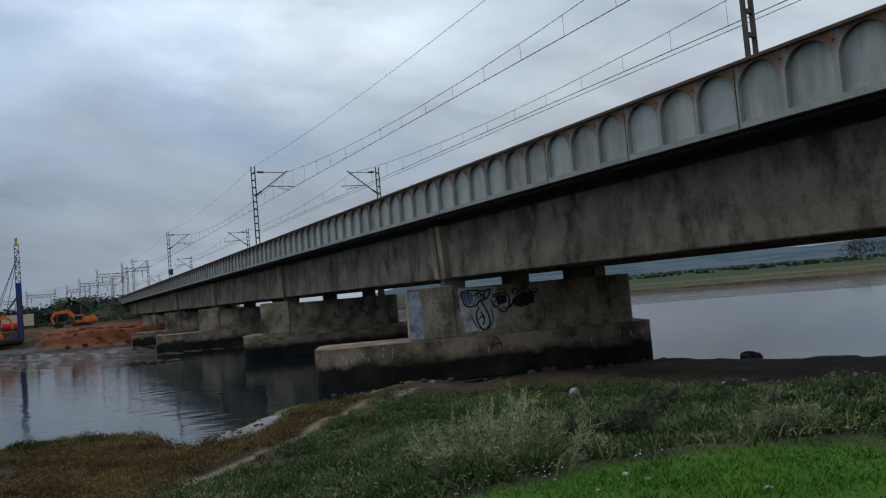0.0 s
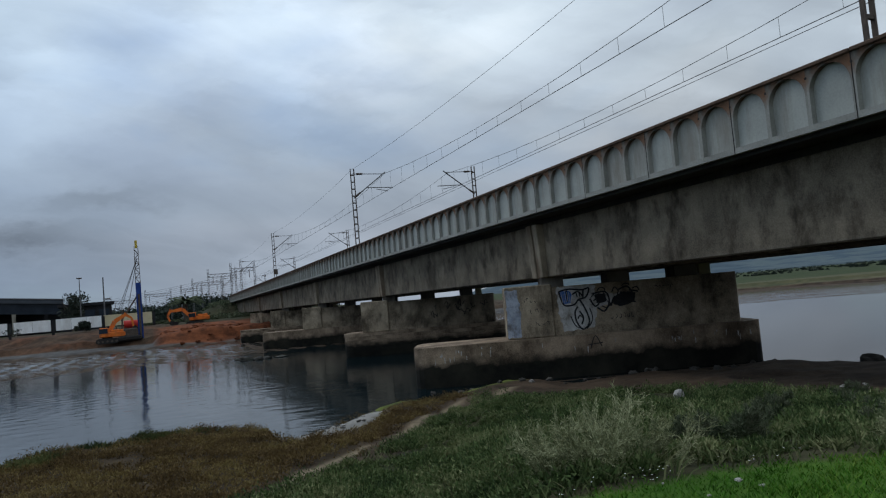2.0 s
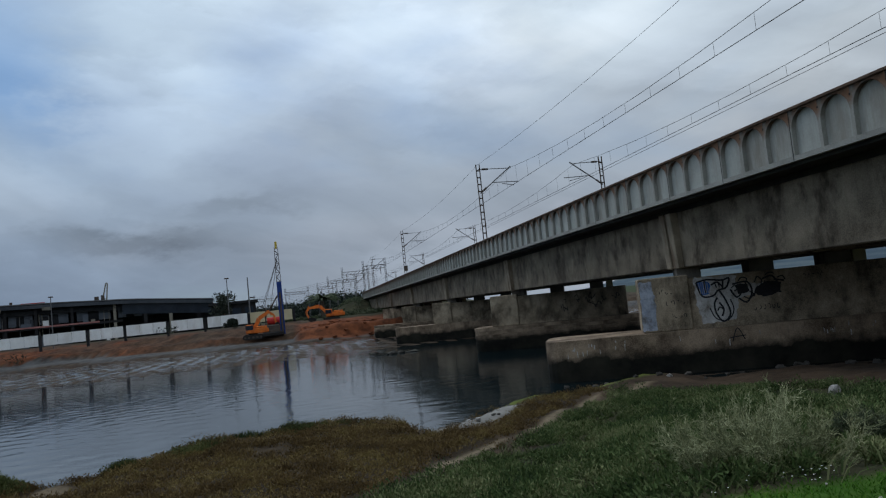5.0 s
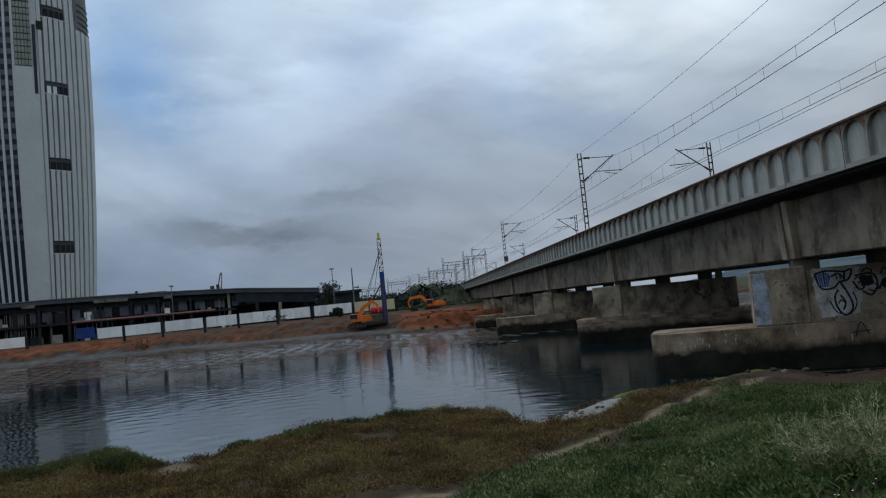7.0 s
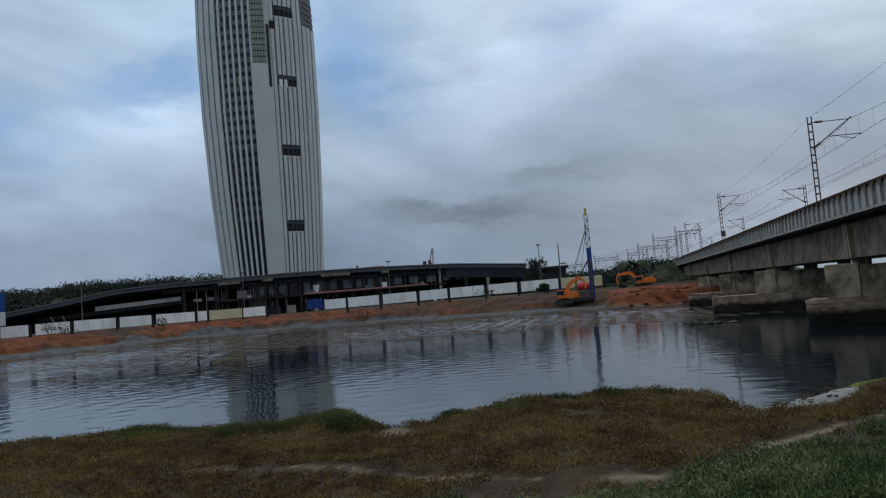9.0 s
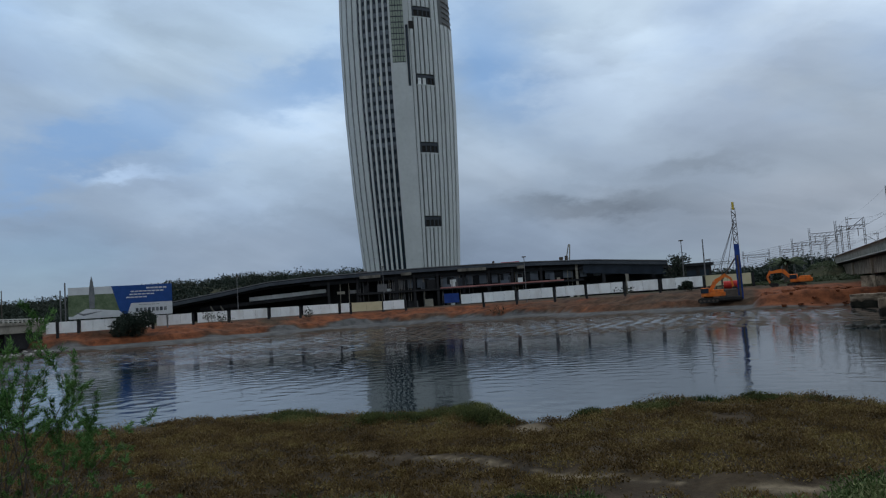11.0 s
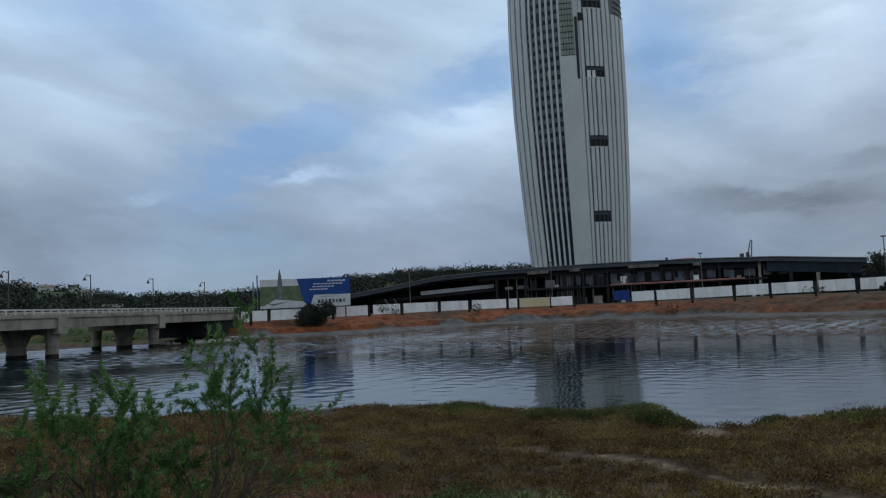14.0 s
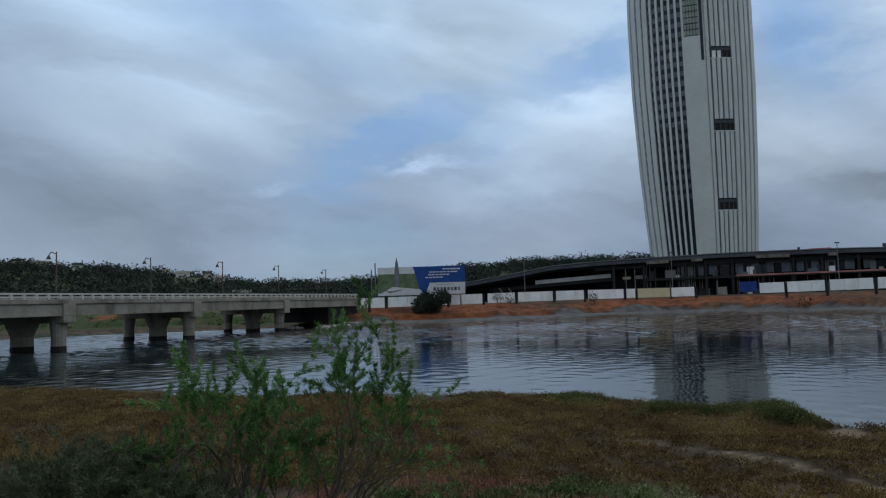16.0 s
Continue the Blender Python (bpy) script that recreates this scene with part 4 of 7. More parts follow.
    skin("dark_seam", 9.0, 11.5, GLASSDARK, 0.6, 82.5, 106, steps=1)
    skin("site_door", 60, 78, GLASSDARK, 0.9, 6.5, 11, steps=2, thick=0.5)
    bm = bmesh.new()
    bm.faces.new([bm.verts.new(spot(radians(p), 176)) for p in range(-180, 180, 12)])
    part("roof", bm, DARKCONC_AND_SHADE, top)


tower()


# ---- podium building ----
POD_AZ = np.array([-73.5, -72, -68.8, -65.2, -61.5, -57.5, -53.4, -49.1, -44.8, -40.4, -34.8])
POD_EL = np.array([1.15, 1.4, 1.88, 2.48, 2.70, 2.80, 2.88, 2.87, 2.79, 2.62, 2.14])
POD_R = 192.0


def podium():
    top = thing("podium_building", Matrix.Identity(4), "long dark unfinished podium building under a sweeping curved roof", "building")
    roof_z = lambda az: 3.95 + POD_R * math.tan(radians(float(np.interp(az, POD_AZ, POD_EL))))

    def arc(name, azs, r0, r1, z0, z1, material, parent=top):
        """A curved slab along bearings; z0 and z1 may follow the bearing."""
        bm = bmesh.new()
        rings = []
        for az in azs:
            lo, hi = (z(az) if callable(z) else z for z in (z0, z1))
            rings.append([bm.verts.new(polar(az, r, z)) for r, z in ((r0, lo), (r1, lo), (r1, hi), (r0, hi))])
        for a, b in zip(rings[:-1], rings[1:]):
            for i in range(4):
                bm.faces.new((a[i], a[(i + 1) % 4], b[(i + 1) % 4], b[i]))
        bm.faces.new(rings[0])
        bm.faces.new(rings[-1][::-1])
        bmesh.ops.recalc_face_normals(bm, faces=bm.faces)
        return part(name, bm, material, parent)

    full = np.linspace(-73.5, -34.8, 60)
    arc("roof", full, POD_R, POD_R + 32, lambda a: roof_z(a) - 0.55, roof_z, ROOF_AND_SHADE)
    arc("fascia", full, POD_R - 0.25, POD_R + 0.2, lambda a: roof_z(a) - 0.95, lambda a: roof_z(a) - 0.2, BLOCKGREY)
    arc("roof_rail", full, POD_R + 0.6, POD_R + 0.7, lambda a: roof_z(a), lambda a: roof_z(a) + 0.25, STEEL)
    # soffit, beam and inner walls near black: shade under the roof as colour
    arc("roof_soffit", full, POD_R + 1.5, POD_R + 30, lambda a: roof_z(a) - 1.5, lambda a: roof_z(a) - 0.8, ROOF_AND_SHADE)
    arc("upper_beam", np.linspace(-62, -35, 40), POD_R + 1.0, POD_R + 1.5, lambda a: roof_z(a) - 2.3, lambda a: roof_z(a) - 1.5, ROOF_AND_SHADE)
    arc("back_wall", np.linspace(-62, -35, 30), POD_R + 8, POD_R + 8.5, 3, lambda a: roof_z(a) - 1, ROOF_AND_SHADE)
    arc("floor_slab", np.linspace(-58.5, -41, 30), POD_R + 0.4, POD_R + 8, 7.7, 8.2, DARKCONC_AND_SHADE)
    arc("edge_board", np.linspace(-52, -42.5, 20), POD_R + 0.3, POD_R + 0.38, 8.0, 8.35, mat("pink site boards", (0.3, 0.13, 0.12), (0.42, 0.2, 0.19), scale=0.4))
    arc("end_block", np.linspace(-41, -34.8, 10), POD_R + 0.5, POD_R + 1.0, lambda a: roof_z(a) - 3.4, lambda a: roof_z(a) - 0.9, GLASSDARK)
    arc("left_wall", np.linspace(-72.5, -61, 16), POD_R + 14, POD_R + 14.5, 2.5, lambda a: roof_z(a) - 1.2, ROOF_AND_SHADE)
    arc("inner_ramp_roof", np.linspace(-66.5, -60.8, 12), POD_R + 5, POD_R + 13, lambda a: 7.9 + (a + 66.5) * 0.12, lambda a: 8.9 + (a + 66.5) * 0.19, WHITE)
    arc("inner_ramp", np.linspace(-70, -60.5, 14), POD_R + 3, POD_R + 5, lambda a: 6.2 + (a + 70) * 0.2, lambda a: 7.1 + (a + 70) * 0.2, DARKCONC_AND_SHADE)
    for a0, a1 in ((-58.2, -56.6), (-55.0, -54.2), (-50.6, -48.4), (-46.0, -45.4)):
        arc("fascia_panel", np.linspace(a0, a1, 4), POD_R - 0.5, POD_R - 0.3, lambda a: roof_z(a) - 1.5, lambda a: roof_z(a) - 0.75, CONCRETE)
    # columns and the dark glazed bays between them
    azs = [-60.6, -58.4, -55.4, -54.0, -52.2, -50.2, -48.2, -46.4, -44.2, -41.5, -39.5, -37.8, -35.9]
    for az in azs:
        w = 0.32 if az < -41 else 0.4
        bm = boxes((-w, w, -w, w, 3.0, roof_z(az) - 0.9))
        bm.transform(facing(az, POD_R + 0.9, 0))
        part("column", bm, DARKCONC_AND_SHADE if az not in (-41.5, -37.8) else PALE, top)
    for a0, a1 in zip(azs[2:-1], azs[3:]):
        mid, half = (a0 + a1) / 2, (a1 - a0) / 2 * 0.8 * math.pi / 180 * POD_R
        for lo, hi in ((8.7, 11.6),):
            bm = boxes((-half, half, -0.04, 0.04, lo, hi))
            bm.transform(facing(mid, POD_R + 2.2, 0))
            part("window", bm, INFILL if a0 < -41 else GLASSDARK, top)
            # dark slab before the pane, painted for the bay's shaded inside
            bm = boxes((-half * 0.35, half * 0.3, -0.12, -0.05, lo, hi - 0.7))
            bm.transform(facing(mid, POD_R + 2.2, 0))
            part("opening", bm, ROOF_AND_SHADE, top)
    for az0 in (-68.6, -67.9):
        part("prop", rods((polar(az0, POD_R + 1, 3), polar(az0 - 0.7, POD_R + 1, 7.2), 0.2), sides=5), CONCRETE, top)
    part("blue_sheet", moved(boxes((-1.9, 1.9, -0.05, 0.05, 4.2, 6.6)), facing(-51.2, POD_R - 1, 0)), BLUE, top, "blue plastic sheeting")
    # panels, props and stacked boards between the floors
    rp = np.random.RandomState(41)
    for i in range(54):
        az, low = rp.uniform(-60, -41.5), rp.choice([3.6, 8.25])
        w, hgt = rp.uniform(0.25, 1.3), rp.uniform(0.5, 2.4)
        material = (INFILL, PALE, DARKCONC_AND_SHADE, WHITE, BLOCKGREY, STEEL)[rp.randint(6)]
        part("site_panel", moved(boxes((-w, w, -0.06, 0.06, low, low + hgt)), facing(az, POD_R + rp.uniform(0.9, 2.0), 0)), material, top)
    for i in range(40):
        az = rp.uniform(-60.5, -41.5)
        part("prop", moved(boxes((-0.07, 0.07, -0.07, 0.07, 3.4, roof_z(az) - 1.2)), facing(az, POD_R + 1.7, 0)), STEEL if i % 3 else PALE, top)
    # annexe at the end
    bm = moved(boxes((-5, 5, 0, 8, 3.5, 9.0), (-5.6, 5.6, -0.6, 8.6, 9.0, 9.6)), facing(-33.4, 180, 0))
    part("annexe", bm, DARKCONC_AND_SHADE, top)
    for i, az in enumerate((-34.2, -33.2, -32.3)):
        part("window", moved(boxes((-1.0, 1.0, -0.05, 0.0, 5.2, 8.0)), facing(az, 179.9, 0)), GLASSDARK, top)
    # site clutter on the roof
    for az, w, hgt in ((-46.5, 2.4, 0.5), (-42.6, 0.5, 1.2), (-42.2, 0.4, 1.5), (-47.8, 0.3, 0.9), (-58.0, 1.4, 0.6)):
        z = roof_z(az)
        part("roof_load", moved(boxes((-w, w, 0, 0.6, z - 0.05, z + hgt)), facing(az, POD_R + 3, 0)), REDPAINT if w > 2 else DARKSTEEL, top)


def moved(bm, m):
    bm.transform(m)
    return bm


podium()


# ---- site fence of white boards ----
FENCE_AZ = np.array([-80.6, -72, -67, -62, -56, -50, -40, -32, -28])
FENCE_R = np.array([150, 157, 161, 168, 176, 162, 154, 150, 150.0])
FENCE_LO = np.array([3.2, 3.4, 3.55, 3.6, 3.55, 3.8, 4.05, 4.1, 4.0])


def fence(spans, label):
    top = thing("site_fence", Matrix.Identity(4), label, "fence", "site fences along the far bank")
    for a0, a1, kind in spans:
        p = [np.array(polar(a, float(np.interp(a, FENCE_AZ, FENCE_R)), float(np.interp(a, FENCE_AZ, FENCE_LO)))) for a in (a0, a1)]
        d = p[1] - p[0]
        ln = float(np.hypot(d[0], d[1]))
        m = Matrix.Translation(p[0]) @ Matrix.Rotation(math.atan2(d[1], d[0]), 4, "Z")
        rise = float(d[2])
        n = max(1, round(ln / 2.4)) if kind != "cream" else max(1, round(ln / 3.6))
        for i in range(n):
            z = rise * i / n
            bm = boxes((ln * i / n + 0.02, ln * (i + 1) / n - 0.02, 0, 0.06, z, z + 2.05))
            part("board", moved(bm, m), CREAM if kind == "cream" else WHITE, top)
        bm = moved(boxes((ln + 0.1, ln + 0.55, -0.05, 0.35, -1.0, 2.0)), m)
        part("post", bm, DARKCONC_AND_SHADE, top)
    return top


fence([(-80.1, -79.5, "w"), (-79.3, -78.2, "w"), (-77.95, -75.7, "w"), (-75.5, -73.4, "w"), (-73.05, -70.65, "w"), (-70.25, -68.15, "w"), (-67.9, -65.25, "w"), (-65.0, -62.9, "w"), (-62.6, -59.95, "w"), (-59.75, -59.1, "w"),
       (-59.02, -56.6, "cream"), (-56.53, -54.9, "w")], "white board site fence with dark posts, partly cream")
fence([(-50.5, -48.9, "w"), (-48.8, -46.35, "w"), (-46.05, -43.45, "w"), (-43.2, -41.05, "w"), (-40.85, -38.2, "w"), (-37.85, -35.65, "w"), (-35.35, -32.5, "w"), (-32.4, -29.2, "cream")], "white board site fence above red earth, scuffed")


# ---- lamp posts ----
def lamp_post(az, r, z0, z1, head=True, arms=1):
    top = thing("lamp_post", facing(az, r, z0), "slim grey steel lamp post beside the site fence", "lamp post", "lamp posts")
    part("post", rods(((0, 0, -0.5), (0, 0, z1 - z0), 0.11, 0.07)), STEEL, top)
    if head:
        part("lamp_head", boxes((-0.45, 0.45, -0.2, 0.2, z1 - z0 - 0.02, z1 - z0 + 0.2), bevel=0.05), DARKSTEEL, top)
    return top


for az, r, el0, el1 in ((-33.77, 152, 0.0, 3.5), (-45.45, 160, 0.0, 3.2), (-56.4, 180, 0.0, 3.15), (-67.35, 164, 0.0, 3.0)):
    lamp_post(az, r, 3.7, 3.95 + r * math.tan(radians(el1)))
pole = thing("mast", facing(-32.27, 151, 3.8), "plain pale pole standing behind the fence", "pole")
part("post", rods(((0, 0, -0.5), (0, 0, 9.4), 0.16, 0.1)), STEEL, pole)
part("lamp_head", boxes((0.2, 1.1, -0.2, 0.2, 5.2, 5.45), bevel=0.05), DARKSTEEL, pole)


# ---- billboard ----
def billboard():
    r, lo = 153.0, 5.3
    top = thing("billboard", facing(-75.3, r, lo), "large blue and white site billboard with a picture of a tower", "billboard")
    X = lambda az: r * math.tan(radians(az + 75.3))
    Z = lambda el: 3.95 + r * math.tan(radians(el)) - lo
    xl, xm, xr = X(-78.7), X(-75.97), X(-71.95)
    zb, zt = Z(0.62), Z(2.8)
    blue = mat("billboard blue", (0.012, 0.05, 0.2), (0.02, 0.075, 0.27), rough=0.5, bump=0.02)
    paper = mat("billboard white", (0.5, 0.52, 0.54), (0.6, 0.62, 0.64), rough=0.6, bump=0.02)
    ink = mat("billboard print grey", (0.1, 0.11, 0.12), (0.2, 0.21, 0.22), rough=0.6, bump=0.02)
    green = mat("billboard print green", (0.06, 0.1, 0.05), (0.16, 0.2, 0.12), scale=0.8, fine=4, rough=0.6, bump=0.02)
    part("panel", boxes((xl, xr, 0, 0.25, zb, zt)), paper, top)

    def flat(name, pts, y, material):
        bm = bmesh.new()
        lo_ = [bm.verts.new((x, y, z)) for x, z in pts]
        hi_ = [bm.verts.new((x, y + 0.02, z)) for x, z in pts]
        bm.faces.new(lo_)
        for i in range(len(pts)):
            j = (i + 1) % len(pts)
            bm.faces.new((lo_[i], hi_[i], hi_[j], lo_[j]))
        bmesh.ops.recalc_face_normals(bm, faces=bm.faces)
        return part(name, bm, material, top)

    zc = zb + 0.42 * (zt - zb)
    flat("blue_field", [(xm, zt), (xr, zt), (xr, zc), (xm + 3.4, zc), (xm + 2.6, zb + 0.2), (xm + 1.6, zb + 0.3)], -0.03, blue)
    flat("picture", [(xl, zt - 1.4), (xm + 0.4, zt - 1.4), (xm + 1.6, zb + 0.5), (xl, zb + 0.5)], -0.025, green)
    flat("picture_ground", [(xl + 0.4, zb + 0.3), (xl + 3, zb + 1.8), (xm + 1.2, zb + 1.2), (xm + 2.4, zb + 0.2)], -0.04, paper)
    flat("picture_road", [(xl + 0.8, zb + 1.3), (xl + 2.5, zb + 0.5), (xl + 6, zb + 1.3), (xl + 2.5, zb + 0.9)], -0.05, ink)
    sx = X(-77.22)
    flat("picture_tower", [(sx - 0.45, Z(1.3)), (sx + 0.45, Z(1.3)), (sx + 0.5, Z(2.3)), (sx + 0.28, Z(3.1)), (sx, Z(3.6)), (sx - 0.28, Z(3.1)), (sx - 0.5, Z(2.3))], -0.06, ink)
    # rows of lettering that cannot be read, as bars
    for x0, x1, z, hgt, c in ((xr - 4.6, xr - 0.6, zt - 0.75, 0.28, paper), (xr - 7.4, xr - 1.4, zt - 1.3, 0.22, paper), (xr - 7.6, xr - 2.6, zt - 1.85, 0.22, paper), (xr - 8.2, xr - 4.2, zt - 2.4, 0.22, paper), (xr - 6.0, xr - 2.2, zc - 0.45, 0.1, ink)):
        n = int((x1 - x0) / 0.75)
        for i in range(n):
            flat("lettering_bar", [(x0 + i * 0.75, z), (x0 + i * 0.75 + 0.62, z), (x0 + i * 0.75 + 0.62, z + hgt), (x0 + i * 0.75, z + hgt)], -0.05, c)
    for i in range(8):
        x0 = xr - 6.6 + i * 0.72
        flat("emblem", [(x0, zb + 0.75), (x0 + 0.5, zb + 0.75), (x0 + 0.5, zb + 1.45), (x0, zb + 1.45)], -0.05, ink if i % 3 else BLOCKGREY)
    for x in np.linspace(xl + 1, xr - 1, 5):
        part("leg", rods(((x, 0.3, -2.4), (x, 0.3, zb + 1), 0.14)), STEEL, top)
    for x in (xl - 0.5, xl - 1.3):
        part("side_pole", rods(((x, 0.2, -2.4), (x, 0.2, zt + (1.0 if x > xl - 1 else -0.4)), 0.12)), STEEL, top)


billboard()


# ---- machines ----
def excavator(at, label, curled):
    top = thing("excavator", at, label, "excavator", "excavators on the far bank")
    for y in (-1.2, 1.2):
        bm = bmesh.new()
        pts = [(-2.0, 0.35), (-1.6, 0.02), (1.6, 0.02), (2.0, 0.35), (1.9, 0.8), (1.5, 1.0), (-1.5, 1.0), (-1.9, 0.8)]
        a = [bm.verts.new((x, y - 0.32, z)) for x, z in pts]
        b = [bm.verts.new((x, y + 0.32, z)) for x, z in pts]
        bm.faces.new(a)
        bm.faces.new(b[::-1])
        for i in range(8):
            bm.faces.new((a[i], b[i], b[(i + 1) % 8], a[(i + 1) % 8]))
        bmesh.ops.recalc_face_normals(bm, faces=bm.faces)
        tr = part("track", bm, RUBBER_AND_SHADE, top)
        for x in (-1.5, -0.8, 0, 0.8, 1.5):
            part("roller", rods(((x, y - 0.36, 0.45), (x, y + 0.36, 0.45), 0.22), sides=8), DARKSTEEL, tr)
    part("turntable", rods(((0, 0, 0.8), (0, 0, 1.2), 0.9), sides=14), RUBBER_AND_SHADE, top)
    body = part("house", boxes((-0.4, 2.9, -1.35, 1.35, 1.2, 2.15), (0.6, 2.8, -1.3, 1.3, 2.1, 2.5), bevel=0.1), ORANGE, top)
    part("counterweight", boxes((2.4, 3.2, -1.35, 1.35, 1.15, 2.1), bevel=0.2), ORANGE, body)
    cab = part("cab", boxes((-1.3, 0.3, -1.35, -0.3, 1.2, 2.95), bevel=0.12), ORANGE, top)
    part("cab_window", boxes((-1.33, 0.1, -1.38, -0.28, 1.9, 2.8)), GLASSDARK, cab)
    part("exhaust", rods(((1.6, 0.6, 2.4), (1.6, 0.6, 3.0), 0.08)), RUBBER_AND_SHADE, top)

    def beam(name, pts, w, material):
        bm = bmesh.new()
        for (x0, z0, r0), (x1, z1, r1) in zip(pts[:-1], pts[1:]):
            d = Vector((x1 - x0, 0, z1 - z0)).normalized()
            nx, nz = -d.z, d.x
            v = [bm.verts.new((x, y, z)) for y in (-w, w) for x, z in ((x0 + nx * r0, z0 + nz * r0), (x0 - nx * r0, z0 - nz * r0), (x1 - nx * r1, z1 - nz * r1), (x1 + nx * r1, z1 + nz * r1))]
            for f in ((0, 1, 2, 3), (7, 6, 5, 4), (0, 4, 5, 1), (1, 5, 6, 2), (2, 6, 7, 3), (3, 7, 4, 0)):
                bm.faces.new([v[i] for i in f])
        bmesh.ops.recalc_face_normals(bm, faces=bm.faces)
        return part(name, bm, material, top)

    if curled:
        beam("boom", [(-0.6, 1.8, 0.3), (-2.6, 3.9, 0.42), (-5.2, 3.6, 0.25)], 0.22, ORANGE)
        beam("stick", [(-5.0, 4.0, 0.3), (-5.8, 2.6, 0.22), (-5.2, 1.0, 0.18)], 0.17, ORANGE)
        beam("bucket", [(-5.4, 1.2, 0.35), (-4.4, 0.6, 0.6), (-3.7, 1.0, 0.3)], 0.55, RUBBER_AND_SHADE)
    else:
        beam("boom", [(0.2, 1.8, 0.3), (1.4, 4.0, 0.42), (3.4, 5.2, 0.25)], 0.22, ORANGE)
        beam("stick", [(3.0, 5.3, 0.28), (4.3, 4.4, 0.2), (4.6, 2.8, 0.15)], 0.17, ORANGE)
        beam("bucket", [(4.6, 2.9, 0.3), (5.0, 2.2, 0.5), (4.5, 1.8, 0.25)], 0.5, RUBBER_AND_SHADE)
    part("ram", rods(((0.0, 0.0, 1.6), (1.2 if not curled else -1.9, 0.0, 2.9), 0.09)), STEEL, top)
    return top


x, y, _ = polar(-31.7, 133)
excavator(facing(-32.2, 133, gz(x, y)) @ Matrix.Scale(0.88, 4), "orange tracked excavator with its boom raised, on red earth", False)
x, y, _ = polar(-26.55, 143)
excavator(facing(-26.3, 143, 2.85) @ Matrix.Scale(0.8, 4), "orange tracked excavator with its arm curled, on red earth", True)


def drilling_rig():
    x, y, _ = polar(-29.98, 133)
    z = gz(x, y)
    h = 3.95 + 133 * math.tan(radians(5.99)) - z
    hb = 3.95 + 133 * math.tan(radians(2.95)) - z
    top = thing("drilling_rig", facing(-30.0, 133, z), "tall drilling rig with blue lower mast and pale lattice top", "drilling rig")
    part("mast", boxes((-0.42, 0.42, -0.35, 0.35, 0.2, hb), bevel=0.06), BLUE, top)
    bm = bmesh.new()
    for sx in (-0.36, 0.36):
        for sy in (-0.3, 0.3):
            rod(bm, (sx, sy, hb), (sx * 0.8, sy * 0.8, h - 1), 0.06, sides=4)
    zs = np.arange(hb, h - 1, 0.8)
    for i, zz in enumerate(zs[:-1]):
        s = 1 if i % 2 else -1
        for sy in (-0.3, 0.3):
            rod(bm, (-0.34 * s, sy, zz), (0.34 * s, sy, zz + 0.8), 0.045, sides=4)
        rod(bm, (-0.34, -0.3, zz), (0.34, -0.3, zz), 0.045, sides=4)
    part("lattice", bm, DARKSTEEL, top)
    part("mast_head", boxes((-0.2, 0.2, -0.2, 0.2, h - 1.3, h), bevel=0.05), YELLOW, top)
    for sx, ang in ((-1.6, 0.0), (-2.6, 0.1), (-2.9, -0.4)):
        part("stay", rods(((sx * 1.1, ang, hb * 0.55), (0, 0, hb + 4), 0.05)), STEEL, top)
    part("winch_frame", rods(((-2.9, 0, hb * 0.35), (-0.4, 0, hb * 0.75), 0.14), ((-2.6, 0, hb * 0.55), (-2.9, 0, hb * 0.1), 0.14)), DARKSTEEL, top)
    part("carriage", boxes((-3.4, -0.5, -1.1, 1.1, 0.6, 2.0), bevel=0.15), DARKSTEEL, top)
    for yy in (-1.2, 1.2):
        part("track", boxes((-3.6, 0.2, yy - 0.3, yy + 0.3, 0, 0.8), bevel=0.2), RUBBER_AND_SHADE, top)
    part("auger", rods(((0.0, -0.6, 0.0), (0.0, -0.6, hb * 0.8), 0.16), sides=8), DARKSTEEL, top)


drilling_rig()
x, y, _ = polar(-30.7, 139)
tank = thing("fuel_tank", facing(-30.6, 139, 2.9), "small red fuel tank on a frame", "tank")
part("drum", rods(((-1.2, 0, 1.2), (1.2, 0, 1.2), 0.7), sides=14), REDPAINT, tank)
part("cradle", boxes((-1.0, -0.8, -0.5, 0.5, -0.6, 0.7), (0.8, 1.0, -0.5, 0.5, -0.6, 0.7)), DARKSTEEL, tank)


# ---- crane behind the podium ----
jib = thing("crane", facing(-42.1, 330, 3.5), "far crane jib of pale lattice steel", "crane")
part("jib", rods(((-3.0, 0, 5), (1.0, 0, 23), 0.28), ((0, 0, 5), (1.6, 0, 23), 0.28), ((1.0, 0, 23), (1.6, 0, 23), 0.3), ((-1.6, 0, 12), (0.6, 0, 13), 0.15), ((-0.6, 0, 16), (1.0, 0, 17), 0.15)), PALE, jib)
part("mast", boxes((-2.5, 0.5, -1.5, 1.5, -1, 6)), DARKCONC_AND_SHADE, jib)


